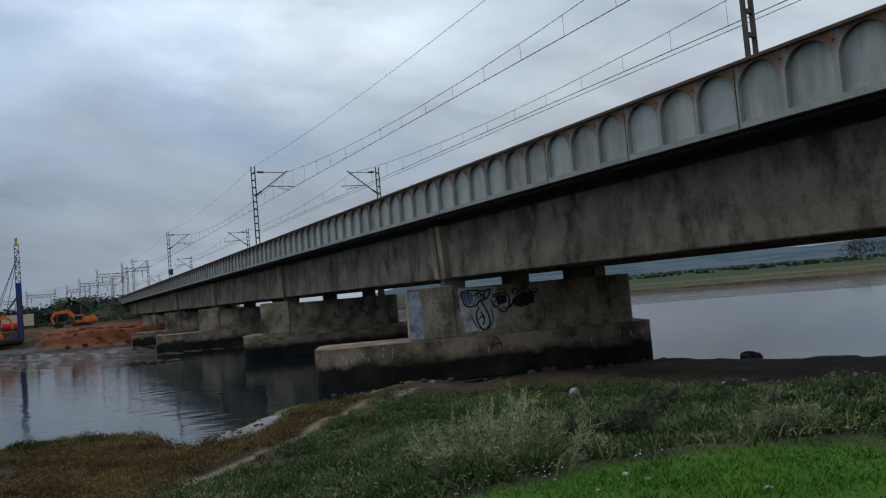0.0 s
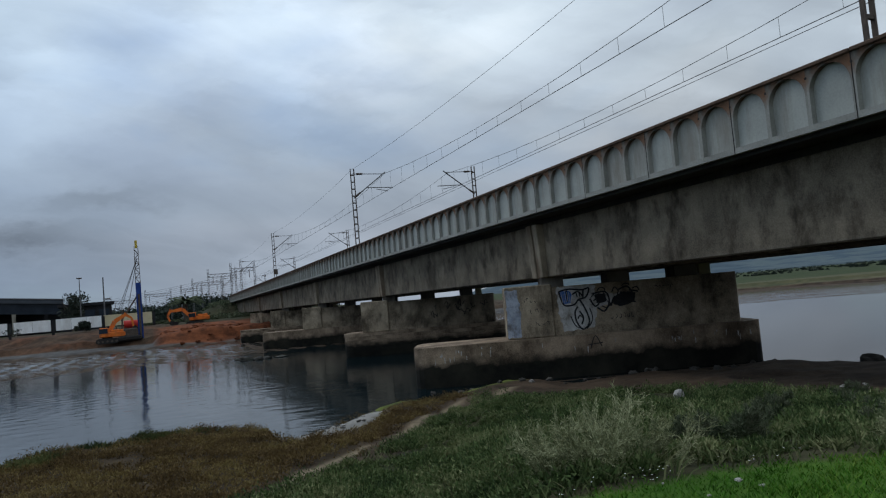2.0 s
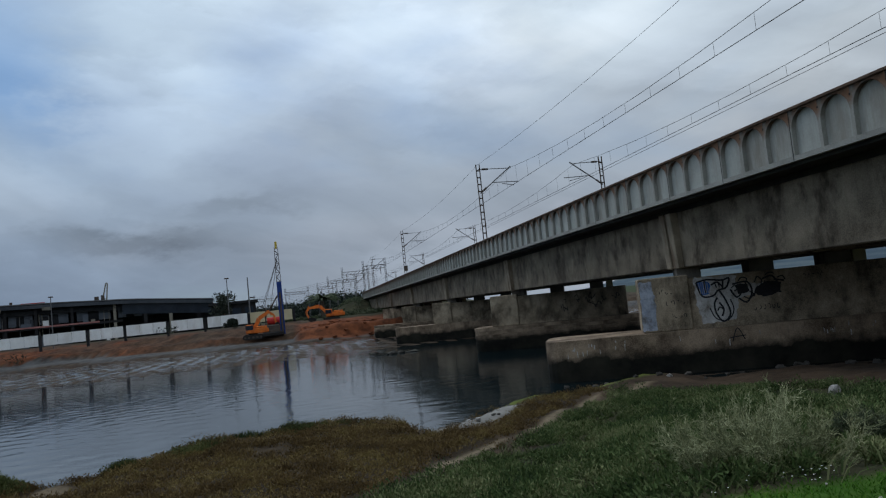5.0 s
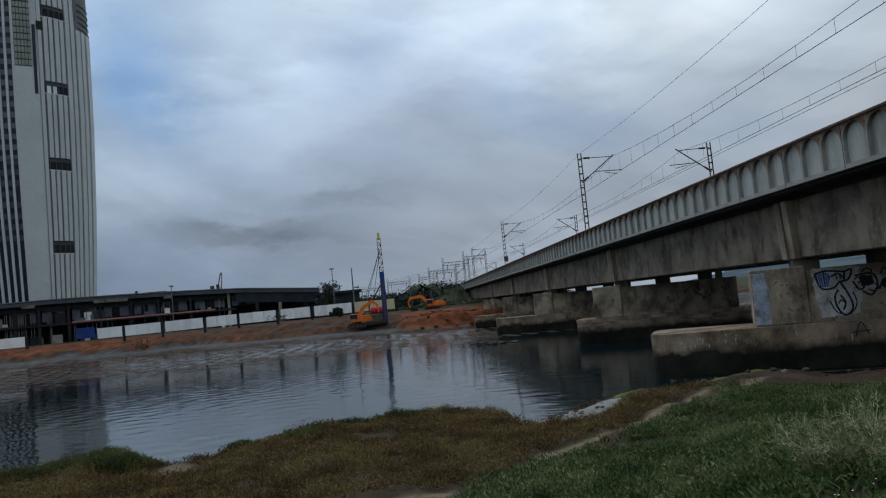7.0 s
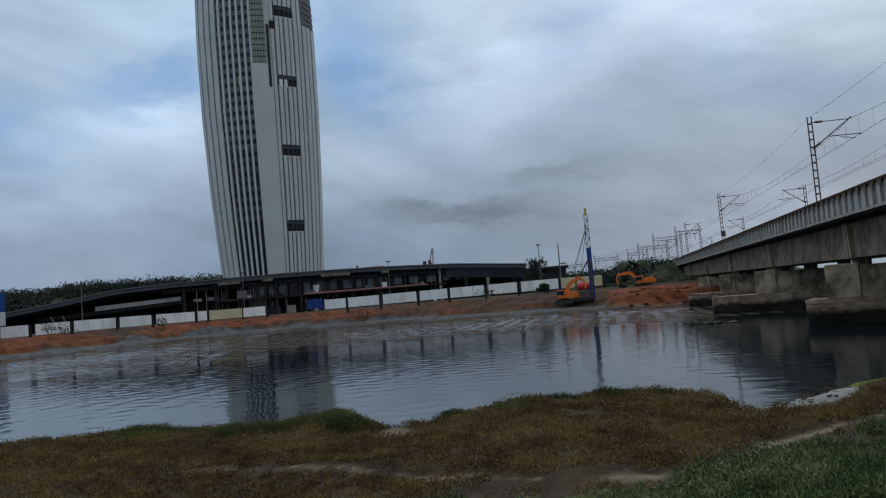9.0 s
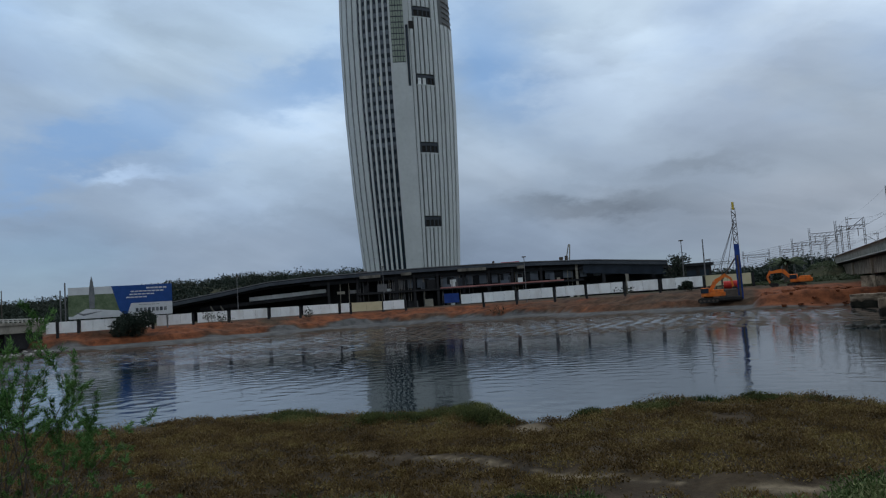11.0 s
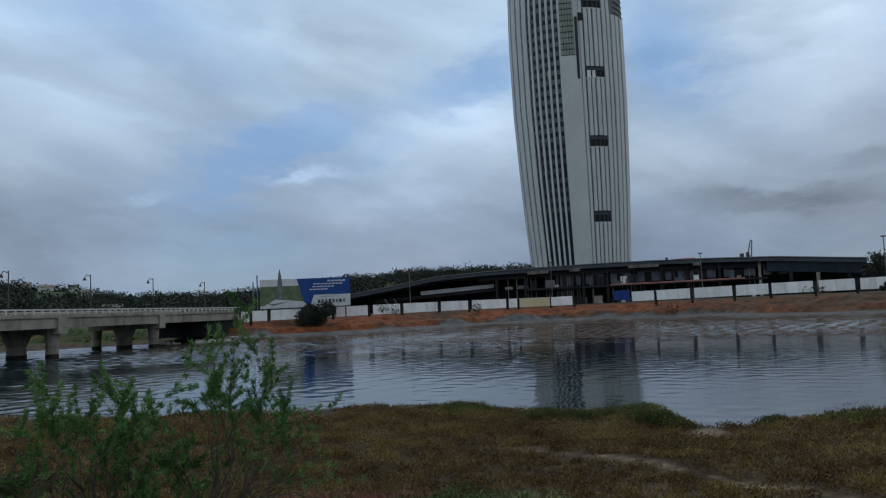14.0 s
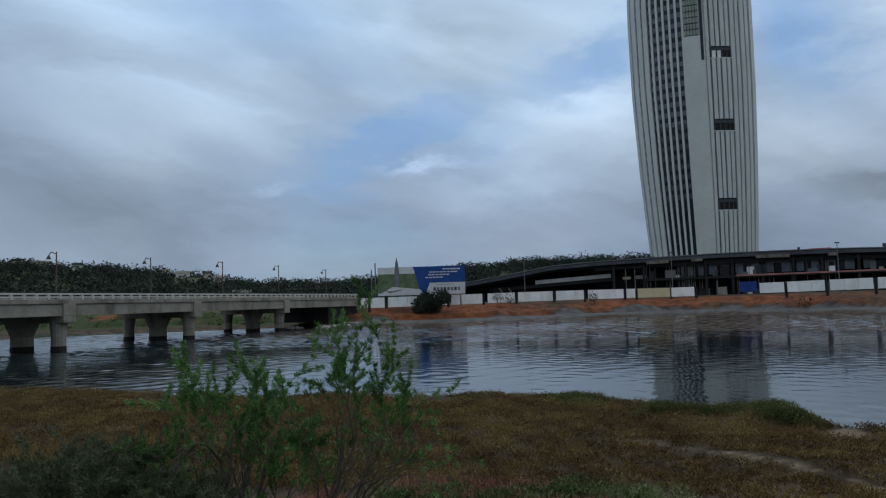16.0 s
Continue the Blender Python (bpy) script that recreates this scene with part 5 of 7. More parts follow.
# ---- road bridge ----
def road_bridge():
    a, b = Vector((-58.4, -35.9, 0)), Vector((-147.9, 25.3, 0))
    d = (b - a).normalized()
    ln = (b - a).length
    m = Matrix.Translation(a) @ Matrix.Rotation(math.atan2(d.y, d.x), 4, "Z")
    top = thing("road_bridge", m, "pale concrete road bridge with a balustrade, on round columns", "bridge")
    part("deck", boxes((0, ln, 0.1, 12, 4.95, 5.42)), PALE, top)
    part("deck_edge", boxes((0, ln, -0.3, 0.1, 5.0, 5.5), bevel=0.04), PALE, top)
    # inner beams take a darker concrete: painted shade beneath the deck
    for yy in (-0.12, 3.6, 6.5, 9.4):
        part("beam", boxes((0, ln, yy, yy + 0.7, 3.75, 4.95)), PALE if yy < 1 else DARKCONC_AND_SHADE, top)
    part("rail_top", boxes((0, ln, -0.27, 0.0, 5.96, 6.14)), RAILWHITE, top)
    part("rail_mid", boxes((0, ln, -0.18, -0.08, 5.68, 5.8)), RAILWHITE, top)
    me = part_mesh(boxes((-0.14, 0.14, -0.24, -0.02, 5.5, 5.97)))
    for i in range(int(ln / 1.5)):
        put("baluster", me, RAILWHITE, top, at=Matrix.Translation((i * 1.5 + 0.4, 0, 0)))
    part("far_rail", boxes((0, ln, 12.0, 12.2, 5.42, 6.1)), PALE, top)
    # piers: columns at the bearings seen
    for az in (-110.0, -100.68, -92.2, -85.75):
        ux, uy = math.sin(radians(az)), math.cos(radians(az))
        # meet of the sight line with the near edge
        k = (-a.x * uy + a.y * ux) / (d.x * uy - d.y * ux)
        for yy, r, wide in ((1.2, 0.75, False), (6.2, 1.15, True), (11.0, 0.7, False)):
            pier = part("column", rods(((k, yy, -1.5), (k, yy, 2.6), r), sides=14), PALE, top)
            part("tide_mark", rods(((k, yy, -1.5), (k, yy, 0.55), r + 0.03), sides=14), TIDE_AND_SHADE, pier)
            bm = rods(((k, yy, 1.6), (k, yy, 3.76), r, r * (1.75 if wide else 1.35)), sides=14)
            part("capital", bm, PALE, pier)
        part("crosshead", boxes((k - 0.85, k + 0.85, -0.35, 12, 3.0, 3.78), (k - 0.85, k + 0.85, -0.36, 0.3, 3.75, 5.02), bevel=0.05), PALE, top)
    # darkened in the same way, for the shade under the bridge's end
    part("abutment", boxes((ln - 12, ln + 1, 0.5, 11.5, 1.0, 4.9)), DARKCONC_AND_SHADE, top)
    return d, a


ROAD_D, ROAD_A = road_bridge()


def road_lamp(az, el):
    ux, uy = math.sin(radians(az)), math.cos(radians(az))
    off = Vector((-ROAD_D.y, ROAD_D.x, 0)) * 11.6
    a = ROAD_A + off
    k = (-a.x * uy + a.y * ux) / (ROAD_D.x * uy - ROAD_D.y * ux)
    p = a + ROAD_D * k
    h = 3.95 + math.hypot(p.x, p.y) * math.tan(radians(el)) - 5.4
    top = thing("street_lamp", Matrix.Translation((p.x, p.y, 5.4)) @ Matrix.Rotation(radians(-az), 4, "Z"), "dark curved street lamp on the road bridge", "street lamp", "street lamps on the road bridge")
    part("post", rods(((0, 0, 0), (0, 0, h), 0.1, 0.07)), DARKSTEEL, top)
    part("arm", rods(((0, 0, h - 0.3), (-0.6, 0, h - 0.05), 0.06), ((-0.6, 0, h - 0.05), (-0.85, 0, h - 0.5), 0.06)), DARKSTEEL, top)
    part("lantern", rods(((-0.85, 0, h - 0.5), (-0.85, 0, h - 0.95), 0.12, 0.3), sides=8), DARKSTEEL, top)


for az, el in ((-101.34, 4.28), (-95.27, 3.87), (-90.28, 3.53), (-86.19, 3.17), (-82.64, 2.79)):
    road_lamp(az, el)

# ---- overhead line ----
BATTEN = None


def lattice_pylon(name, at, h, side, label, group="pylons of the overhead line"):
    global BATTEN
    top = thing(name, at, label, "pylon", group)
    w = 0.155
    for x in (-w, w):
        bm = boxes((x - 0.035, x + 0.035, -0.06, 0.06, 0, h))
        part("upright", bm, DARKSTEEL, top)
    if BATTEN is None:
        BATTEN = part_mesh(boxes((-w, w, -0.05, 0.05, 0, 0.11)))
    for i in range(int(h / 0.62)):
        put("batten", BATTEN, DARKSTEEL, top, at=Matrix.Translation((0, 0, 0.4 + i * 0.62)))
    # bracket: stay, strut, and registration arm
    e = 3.0 * side
    part("stay", rods(((0, 0, h - 0.45), (e * 0.93, 0, h - 0.5), 0.035)), STEEL, top)
    part("strut", rods(((0, 0, h - 2.6), (e, 0, h - 0.35), 0.055)), STEEL, top)
    part("insulator", rods(((e * 0.12, 0, h - 0.46), (e * 0.3, 0, h - 0.47), 0.09), sides=8), DARKSTEEL, top)
    part("insulator", rods(((e * 0.06, 0, h - 2.45), (e * 0.2, 0, h - 2.14), 0.09), sides=8), DARKSTEEL, top)
    part("registration_arm", rods(((e * 0.4, 0, h - 1.7), (e * 1.22, 0, h - 1.75), 0.04), ((e * 0.7, 0, h - 1.85), (e * 1.05, 0, h - 2.05), 0.03)), STEEL, top)
    return top


def on_bridge(a, s, z):
    return BRIDGE @ Matrix.Translation((a, s, z))


for s in (-17.0, 33.4, 84.0, 134.6, 185.0):
    lattice_pylon("catenary_pylon", on_bridge(0.3, s, DECK_Z - 0.3 if s < 150 else 6.0), 15.9 - DECK_Z + 0.3, 1, "brown lattice steel pylon carrying the overhead line, on the bridge edge")
    lattice_pylon("catenary_pylon", on_bridge(11.9, s, DECK_Z - 0.3 if s < 150 else 6.0), 15.9 - DECK_Z + 0.3, -1, "brown lattice steel pylon carrying the overhead line, on the bridge edge")
sign = part("relay_box", boxes((-0.3, 0.3, -0.45, -0.2, 0, 0.8)), DARKSTEEL)
sign.matrix_basis = on_bridge(0.3, 83.8, 9.6)
tagged(sign, "small dark equipment box on a bridge pylon", "box")


def line_wire(name, label, a, zf, s0=-67.4, s1=235.4, r=0.012):
    """Wires from pylon to pylon, with their sag."""
    bm = bmesh.new()
    pts = []
    for i in range(6):
        k0 = s0 + i * 50.45
        for j in range(8):
            pts.append((k0 + j * 50.45 / 8, j / 8))
    pts.append((s0 + 6 * 50.45, 0.0))
    prev = None
    for s, f in pts:
        p = (a, s, zf(f))
        if prev:
            rod(bm, prev, p, r, sides=4)
        prev = p
    ob = part(name, bm, WIRE)
    ob.matrix_basis = BRIDGE.copy()
    return tagged(ob, label, "wire", "overhead wires")


for a, cz in ((3.3, 13.85), (9.3, 13.72)):
    line_wire("contact_wire", "thin dark contact wire over the track", a, lambda f: cz, r=0.02)
    line_wire("messenger_wire", "thin dark carrier wire sagging between pylons", a, lambda f: cz + 1.6 - 1.05 * (1 - (2 * f - 1) ** 2), r=0.016)
    bm = bmesh.new()
    for i in range(96):
        s = -67.4 + (i + 0.5) * 3.15
        f = ((s + 67.4) / 50.45) % 1.0
        rod(bm, (a, s, cz), (a, s, cz + 1.6 - 1.05 * (1 - (2 * f - 1) ** 2)), 0.009, sides=3)
    ob = part("droppers", bm, WIRE)
    ob.matrix_basis = BRIDGE.copy()
    tagged(ob, "thin dropper wires between carrier and contact wire", "wire", "overhead wires", "stuff")
line_wire("contact_wire", "second thin dark contact wire over the track", 9.42, lambda f: 13.55, r=0.016)
line_wire("earth_wire", "single thin wire at the pylon heads", 0.35, lambda f: 15.9 - 0.55 * (1 - (2 * f - 1) ** 2), r=0.012)


# ---- gantries of the line beyond the bridge ----
def gantry(az, r, el_top, width, label):
    z1 = 3.95 + r * math.tan(radians(el_top))
    top = thing("line_gantry", facing(az, r, 3.6), label, "gantry", "gantries of the line beyond")
    h = z1 - 3.6
    for x in (-width / 2, width / 2):
        bm = boxes((x - 0.22, x - 0.12, -0.1, 0.1, 0, h), (x + 0.12, x + 0.22, -0.1, 0.1, 0, h))
        for i in range(int(h / 0.9)):
            box(bm, x - 0.2, x + 0.2, -0.08, 0.08, 0.4 + i * 0.9, 0.55 + i * 0.9)
        part("post", bm, STEEL, top)
    bm = boxes((-width / 2, width / 2, -0.1, 0.1, h - 1.5, h - 1.38), (-width / 2, width / 2, -0.1, 0.1, h - 2.3, h - 2.18))
    for i in range(int(width / 1.0)):
        x0 = -width / 2 + i
        rod(bm, (x0, 0, h - 2.25), (x0 + 1, 0, h - 1.45), 0.05, sides=4)
    part("beam", bm, STEEL, top)
    for x in np.linspace(-width / 2 + 1.2, width / 2 - 1.2, max(2, int(width / 3))):
        part("dropper", rods(((x, 0, h - 3.8), (x, 0, h - 2.3), 0.07)), DARKSTEEL, top)


for az, r, el, w in ((-22.7, 185, 3.95, 5.5), (-24.2, 205, 3.6, 7.0), (-25.3, 225, 3.0, 8.0), (-26.4, 240, 2.6, 6.0), (-28.7, 250, 2.4, 7.5), (-30.9, 245, 2.1, 8.0)):
    gantry(az, r, el, w, "grey lattice gantry of the railway line beyond the bridge")
bm = bmesh.new()
for i in range(9):
    rod(bm, polar(-22.5, 190, 10 + 0.55 * i), polar(-34.0, 255, 7.8 + 0.4 * i), 0.03, sides=3)
ob = part("far_wires", bm, WIRE)
tagged(ob, "bundle of far overhead wires above the railway", "wire", "overhead wires", "stuff")

# ---- plants ----
def leaf_mat(name, dark, light, tip=None, patch=0.35, rough=0.8, own=0.45):
    """Foliage: each blade has a colour of its own, in patches."""
    m = bpy.data.materials.new(name)
    m.use_nodes = True
    t = m.node_tree
    bsdf = t.nodes["Principled BSDF"]
    bsdf.inputs["Roughness"].default_value = rough
    bsdf.inputs["Specular IOR Level"].default_value = 0.15
    geo = t.nodes.new("ShaderNodeNewGeometry")
    nz = t.nodes.new("ShaderNodeTexNoise")
    nz.inputs["Scale"].default_value, nz.inputs["Detail"].default_value = patch, 4.0
    t.links.new(geo.outputs["Position"], nz.inputs["Vector"])
    mx = t.nodes.new("ShaderNodeMath")
    mx.operation = "MULTIPLY_ADD"
    mx.inputs[1].default_value = own
    t.links.new(geo.outputs["Random Per Island"], mx.inputs[0])
    t.links.new(nz.outputs["Fac"], mx.inputs[2])
    r = ramp(t.nodes.new("ShaderNodeValToRGB"), [(0.195 + own / 2, dark), (0.495 + own / 2, light), (0.55 + own, tip or light)])
    t.links.new(mx.outputs[0], r.inputs[0])
    t.links.new(r.outputs[0], bsdf.inputs["Base Color"])
    return m


def blades(rs, x, y, z, per, h, lean, width, spread):
    """Tufts of narrow blades: vertices and faces. h and spread may be arrays, one for each tuft."""
    n = len(x)
    h = np.broadcast_to(h, (n,))
    spread = np.broadcast_to(spread, (n,))
    i = np.repeat(np.arange(n), per)
    k = len(i)
    a, rad = rs.rand(k) * math.tau, np.sqrt(rs.rand(k)) * spread[i]
    bx, by, bz = x[i] + rad * np.cos(a), y[i] + rad * np.sin(a), z[i] - 0.03
    hh = h[i] * (0.55 + 0.6 * rs.rand(k))
    la = rs.rand(k) * math.tau
    ln = lean * hh * (0.3 + rs.rand(k))
    ex, ey = np.cos(la) * ln, np.sin(la) * ln
    wa = rs.rand(k) * math.tau
    wx, wy = np.cos(wa) * width * 0.5, np.sin(wa) * width * 0.5
    v = np.empty((k, 5, 3))
    v[:, 0] = np.stack([bx - wx, by - wy, bz], 1)
    v[:, 1] = np.stack([bx + wx, by + wy, bz], 1)
    v[:, 2] = np.stack([bx + ex * 0.35 + wx * 0.9, by + ey * 0.35 + wy * 0.9, bz + hh * 0.6], 1)
    v[:, 3] = np.stack([bx + ex * 0.35 - wx * 0.9, by + ey * 0.35 - wy * 0.9, bz + hh * 0.6], 1)
    v[:, 4] = np.stack([bx + ex, by + ey, bz + hh], 1)
    o = np.arange(k) * 5
    return v.reshape(-1, 3), np.stack([o, o + 1, o + 2, o + 3], 1), np.stack([o + 3, o + 2, o + 4], 1)


def stuff(name, me, material, label, category):
    return tagged(put(name, me, material), label, category, kind="stuff")


def scatter(rs, n, x0, x1, y0, y1):
    return rs.uniform(x0, x1, n), rs.uniform(y0, y1, n)


MARSH = leaf_mat("brown marsh plants", (0.022, 0.014, 0.006), (0.132, 0.085, 0.033), (0.2, 0.15, 0.056), patch=0.9, own=0.2)
WEED = leaf_mat("mixed bank weeds", (0.02, 0.034, 0.011), (0.07, 0.095, 0.032), (0.15, 0.15, 0.075), patch=0.9)
BUSHES = leaf_mat("dark bank bushes", (0.008, 0.02, 0.008), (0.074, 0.116, 0.036), (0.21, 0.225, 0.105), patch=0.8, own=0.26)
SHOREBUSH = leaf_mat("green shore bushes", (0.02, 0.03, 0.010), (0.075, 0.092, 0.028), (0.15, 0.155, 0.06), patch=0.9)
LAWNG = leaf_mat("short green grass", (0.02, 0.075, 0.004), (0.055, 0.165, 0.012), (0.13, 0.2, 0.03), patch=0.8)
HUMMOCK = leaf_mat("shore rushes", (0.02, 0.035, 0.012), (0.06, 0.085, 0.03), (0.1, 0.11, 0.045), patch=0.8)
REDGRASS = leaf_mat("reddish dry grass", (0.11, 0.048, 0.033), (0.27, 0.125, 0.09), (0.36, 0.22, 0.15), patch=0.5)
GREYB = leaf_mat("silvery shrub", (0.09, 0.105, 0.05), (0.22, 0.235, 0.125), (0.38, 0.385, 0.23), patch=1.5)
TAMARISK = leaf_mat("tamarisk leaves", (0.024, 0.07, 0.017), (0.075, 0.165, 0.042), (0.15, 0.27, 0.085), patch=1.5)
DARKSHRUB = leaf_mat("dark shrub", (0.026, 0.038, 0.02), (0.07, 0.09, 0.048), (0.13, 0.14, 0.09), patch=1.2)
BARK = mat("grey-brown bark", (0.05, 0.04, 0.03), (0.12, 0.1, 0.08), scale=6, bump=0.4)
TREE = leaf_mat("far tree leaves", (0.011, 0.018, 0.014), (0.022, 0.033, 0.024), (0.036, 0.044, 0.034), patch=0.03, own=0.12)


def marsh_plants():
    rs = np.random.RandomState(3)
    x, y = scatter(rs, 150000, -48, 3, -22, 27)
    r = np.hypot(x, y)
    d, e = side_dist(x, y, NEAR_SHORE), side_dist(x, y, WEED_EDGE)
    w = (fnoise(x, y, 1.4, 21) - 0.5) * 1.6
    thin = fnoise(x, y, 2.6, 31)
    keep = (d > 0.15) & (e < -0.3 + w) & (thin > 0.25) & (r > 5) & (x < -1.6 + w) & (rs.rand(len(x)) < np.clip(26 / r, 0.25, 1) ** 1.2)
    keep &= ~(np.hypot((x + 6.6 - 0.33 * (y - 22.3)) / 1.0, (y - 22.3) / 2.1) < 1.0 + w * 0.25) & ~((y > 24.4) & (x > -7.2) & (d < 1.4 + w * 0.4))
    keep &= (np.abs(side_dist(x, y, TRAIL)) > 0.36 + 0.3 * w) & (np.hypot(x + 15.4, y - 14.5) > 0.7 + 0.3 * w)
    x, y = x[keep], y[keep]
    z = height(x, y)
    h = 0.05 + 0.15 * fnoise(x, y, 1.1, 41) + 0.03 * rs.rand(len(x))
    thin_out = rs.rand(len(x)) < 0.16
    v, q, t = blades(rs, x[thin_out], y[thin_out], z[thin_out], 8, h[thin_out], 0.7, 0.02, 0.15)
    stuff("marsh_grass", raw_mesh("marsh_grass", v, q, t), MARSH, "thin brown grass between the salt marsh plants", "marsh grass")
    far_ = np.hypot(x, y)
    pick = rs.rand(len(x)) < 0.42
    x, y, z, far_ = x[pick], y[pick], z[pick], far_[pick]
    rad = rs.uniform(0.10, 0.24, len(x)) * (0.45 + 1.1 * fnoise(x, y, 1.1, 41)) * (0.8 + far_ / 45)
    mounds("marsh_plants", rs, x, y, z, rad, 0.75, 32, 0.04, 0.07, 0.015, MARSH, "low brown salt marsh plants covering the flat bank", "marsh plants")
    # taller rushes along the water
    x, y = scatter(rs, 60000, -46, -6, -14, 27)
    d = side_dist(x, y, NEAR_SHORE)
    keep = (d > 0.0) & (d < 1.5) & (fnoise(x, y, 3.4, 51) > 0.60) & (np.hypot(x + 7, y - 23.5) > 3) & (np.hypot(x + 16.4, y - 16.0) > 1.2)
    x, y = x[keep], y[keep]
    h = 0.12 + 0.45 * np.clip(fnoise(x, y, 3.4, 51) - 0.58, 0, 1) * 2
    v, q, t = blades(rs, x, y, height(x, y), 10, h, 0.55, 0.02, 0.13)
    stuff("shore_rushes", raw_mesh("shore_rushes", v, q, t), HUMMOCK, "clumps of green rushes along the water's edge", "rushes")
    # rounded green bushes on the rim of the marsh
    for cx, cy, wide, high, k in ((-18.2, 15.0, 1.35, 0.42, 150), (-17.2, 14.7, 0.8, 0.3, 70), (-19.4, 13.6, 0.8, 0.2, 60), (-20.2, 12.5, 0.9, 0.26, 70), (-23.6, 11.2, 1.2, 0.3, 120), (-22.6, 10.8, 0.7, 0.22, 50), (-14.3, 18.6, 0.7, 0.2, 50), (-15.2, 16.8, 0.6, 0.16, 40), (-12.4, 21.6, 0.9, 0.12, 50)):
        bx, by = cx + rs.normal(0, wide * 0.45, k), cy + rs.normal(0, wide * 0.38, k)
        lift = high * np.exp(-(((bx - cx) / wide) ** 2 + ((by - cy) / wide) ** 2)) * rs.uniform(0.5, 1.1, k)
        mounds("shore_bush", rs, bx, by, height(bx, by) + lift * 0.5, rs.uniform(0.12, 0.28, k), 0.9, 110, 0.04, 0.07, 0.012, SHOREBUSH, "rounded green bush on the rim of the marsh", "bush", sunk=0.25)


def bank_weeds():
    rs = np.random.RandomState(4)
    x, y = scatter(rs, 24000, -17, 22, -9, 27)
    d, e = side_dist(x, y, NEAR_SHORE), side_dist(x, y, WEED_EDGE)
    w = (fnoise(x, y, 1.4, 21) - 0.5) * 1.6
    r = np.hypot(x, y)
    lawn = (y < lawn_edge(x) + w * 0.2) & (x > -2.8 + w * 0.5)
    dirt = (y > weed_limit(x) + 1.2 * w) | (np.abs(side_dist(x, y, TRAIL)) < 0.4 + 0.3 * w)
    keep = (e > -0.2 + w * 0.8) & (d > 1) & ~lawn & ~dirt & (r > 3.2) & (fnoise(x, y, 2.0, 61) > 0.2) & (rs.rand(len(x)) < np.clip(13 / r, 0.3, 1))
    keep &= ~((x < -7) & (fnoise(x, y, 2.2, 77) < 0.5)) & (np.hypot((x - 3.1) / 0.7, y - 19.8) > 1.0)
    x, y = x[keep], y[keep]
    f = fnoise(x, y, 1.7, 71)
    h = 0.07 + 0.34 * np.clip(f - 0.38, 0, 1) + 0.05 * rs.rand(len(x))
    v, q, t = blades(rs, x, y, height(x, y), 8, h, 1.25, 0.019, 0.18)
    stuff("bank_weeds", raw_mesh("bank_weeds", v, q, t), WEED, "tangled green and grey weeds on the sloping bank", "weeds")


def mounds(name, rs, x, y, z, rad, flat, per, l0, l1, wide, material, label, category, sunk=0.0):
    """Leafy domes of many small pointed leaves, joined into one mesh."""
    i = np.repeat(np.arange(len(x)), per)
    k = len(i)
    d = rs.normal(0, 1, (k, 3))
    d[:, 2] = np.abs(d[:, 2]) - sunk
    d /= np.linalg.norm(d, axis=1)[:, None]
    reach = rad[i] * (0.45 + 0.62 * rs.rand(k) ** 0.6)
    p = np.stack([x[i], y[i], z[i]], 1) + d * reach[:, None] * np.array([1, 1, flat])
    g = d + rs.normal(0, 0.45, (k, 3)) + np.array([0, 0, 0.35])
    g /= np.linalg.norm(g, axis=1)[:, None]
    s = np.cross(g, rs.normal(0, 1, (k, 3)))
    s *= wide / (np.linalg.norm(s, axis=1)[:, None] + 1e-9)
    ln = (l0 + (l1 - l0) * rs.rand(k))[:, None]
    v = np.stack([p - s, p + s, p + g * ln], 1).reshape(-1, 3)
    o = np.arange(k) * 3
    return stuff(name, raw_mesh(name, v, np.zeros((0, 4), int), np.stack([o, o + 1, o + 2], 1)), material, label, category)


def weed_mounds():
    """Low leafy bushes that grow into one another over the bank."""
    rs = np.random.RandomState(14)
    x, y = scatter(rs, 15000, -14, 16, 2, 27)
    e = side_dist(x, y, WEED_EDGE)
    w = (fnoise(x, y, 1.4, 21) - 0.5) * 1.6
    lawn = (y < lawn_edge(x) + 0.28 + w * 0.2) & (x > -3.2 + w)
    dirt = (y > weed_limit(x) + 1.2 * w) | (np.abs(side_dist(x, y, TRAIL)) < 0.5 + 0.3 * w)
    clump = fnoise(x, y, 1.6, 68)
    keep = (e > 0.1 + w * 0.5) & ~lawn & ~dirt & (np.hypot((x - 3.1) / 0.7, y - 19.8) > 1.0) & (fnoise(x, y, 1.9, 66) > 0.30) & (np.hypot(x, y) > 5.5) & ((x > -7) | (fnoise(x, y, 2.2, 77) > 0.45))
    x, y, clump = x[keep], y[keep], clump[keep]
    rad = rs.uniform(0.14, 0.40, len(x)) * (0.25 + 1.9 * np.clip(clump - 0.18, 0, 1)) * np.where(y > 18, 0.8, 1.0)
    rad *= 0.55 + 0.45 * smooth((y - lawn_edge(x)) / 1.5)
    mounds("low_bushes", rs, x, y, height(x, y), rad, 0.95, 84, 0.04, 0.09, 0.015, BUSHES, "dense dark green low bushes growing together on the bank", "bushes")


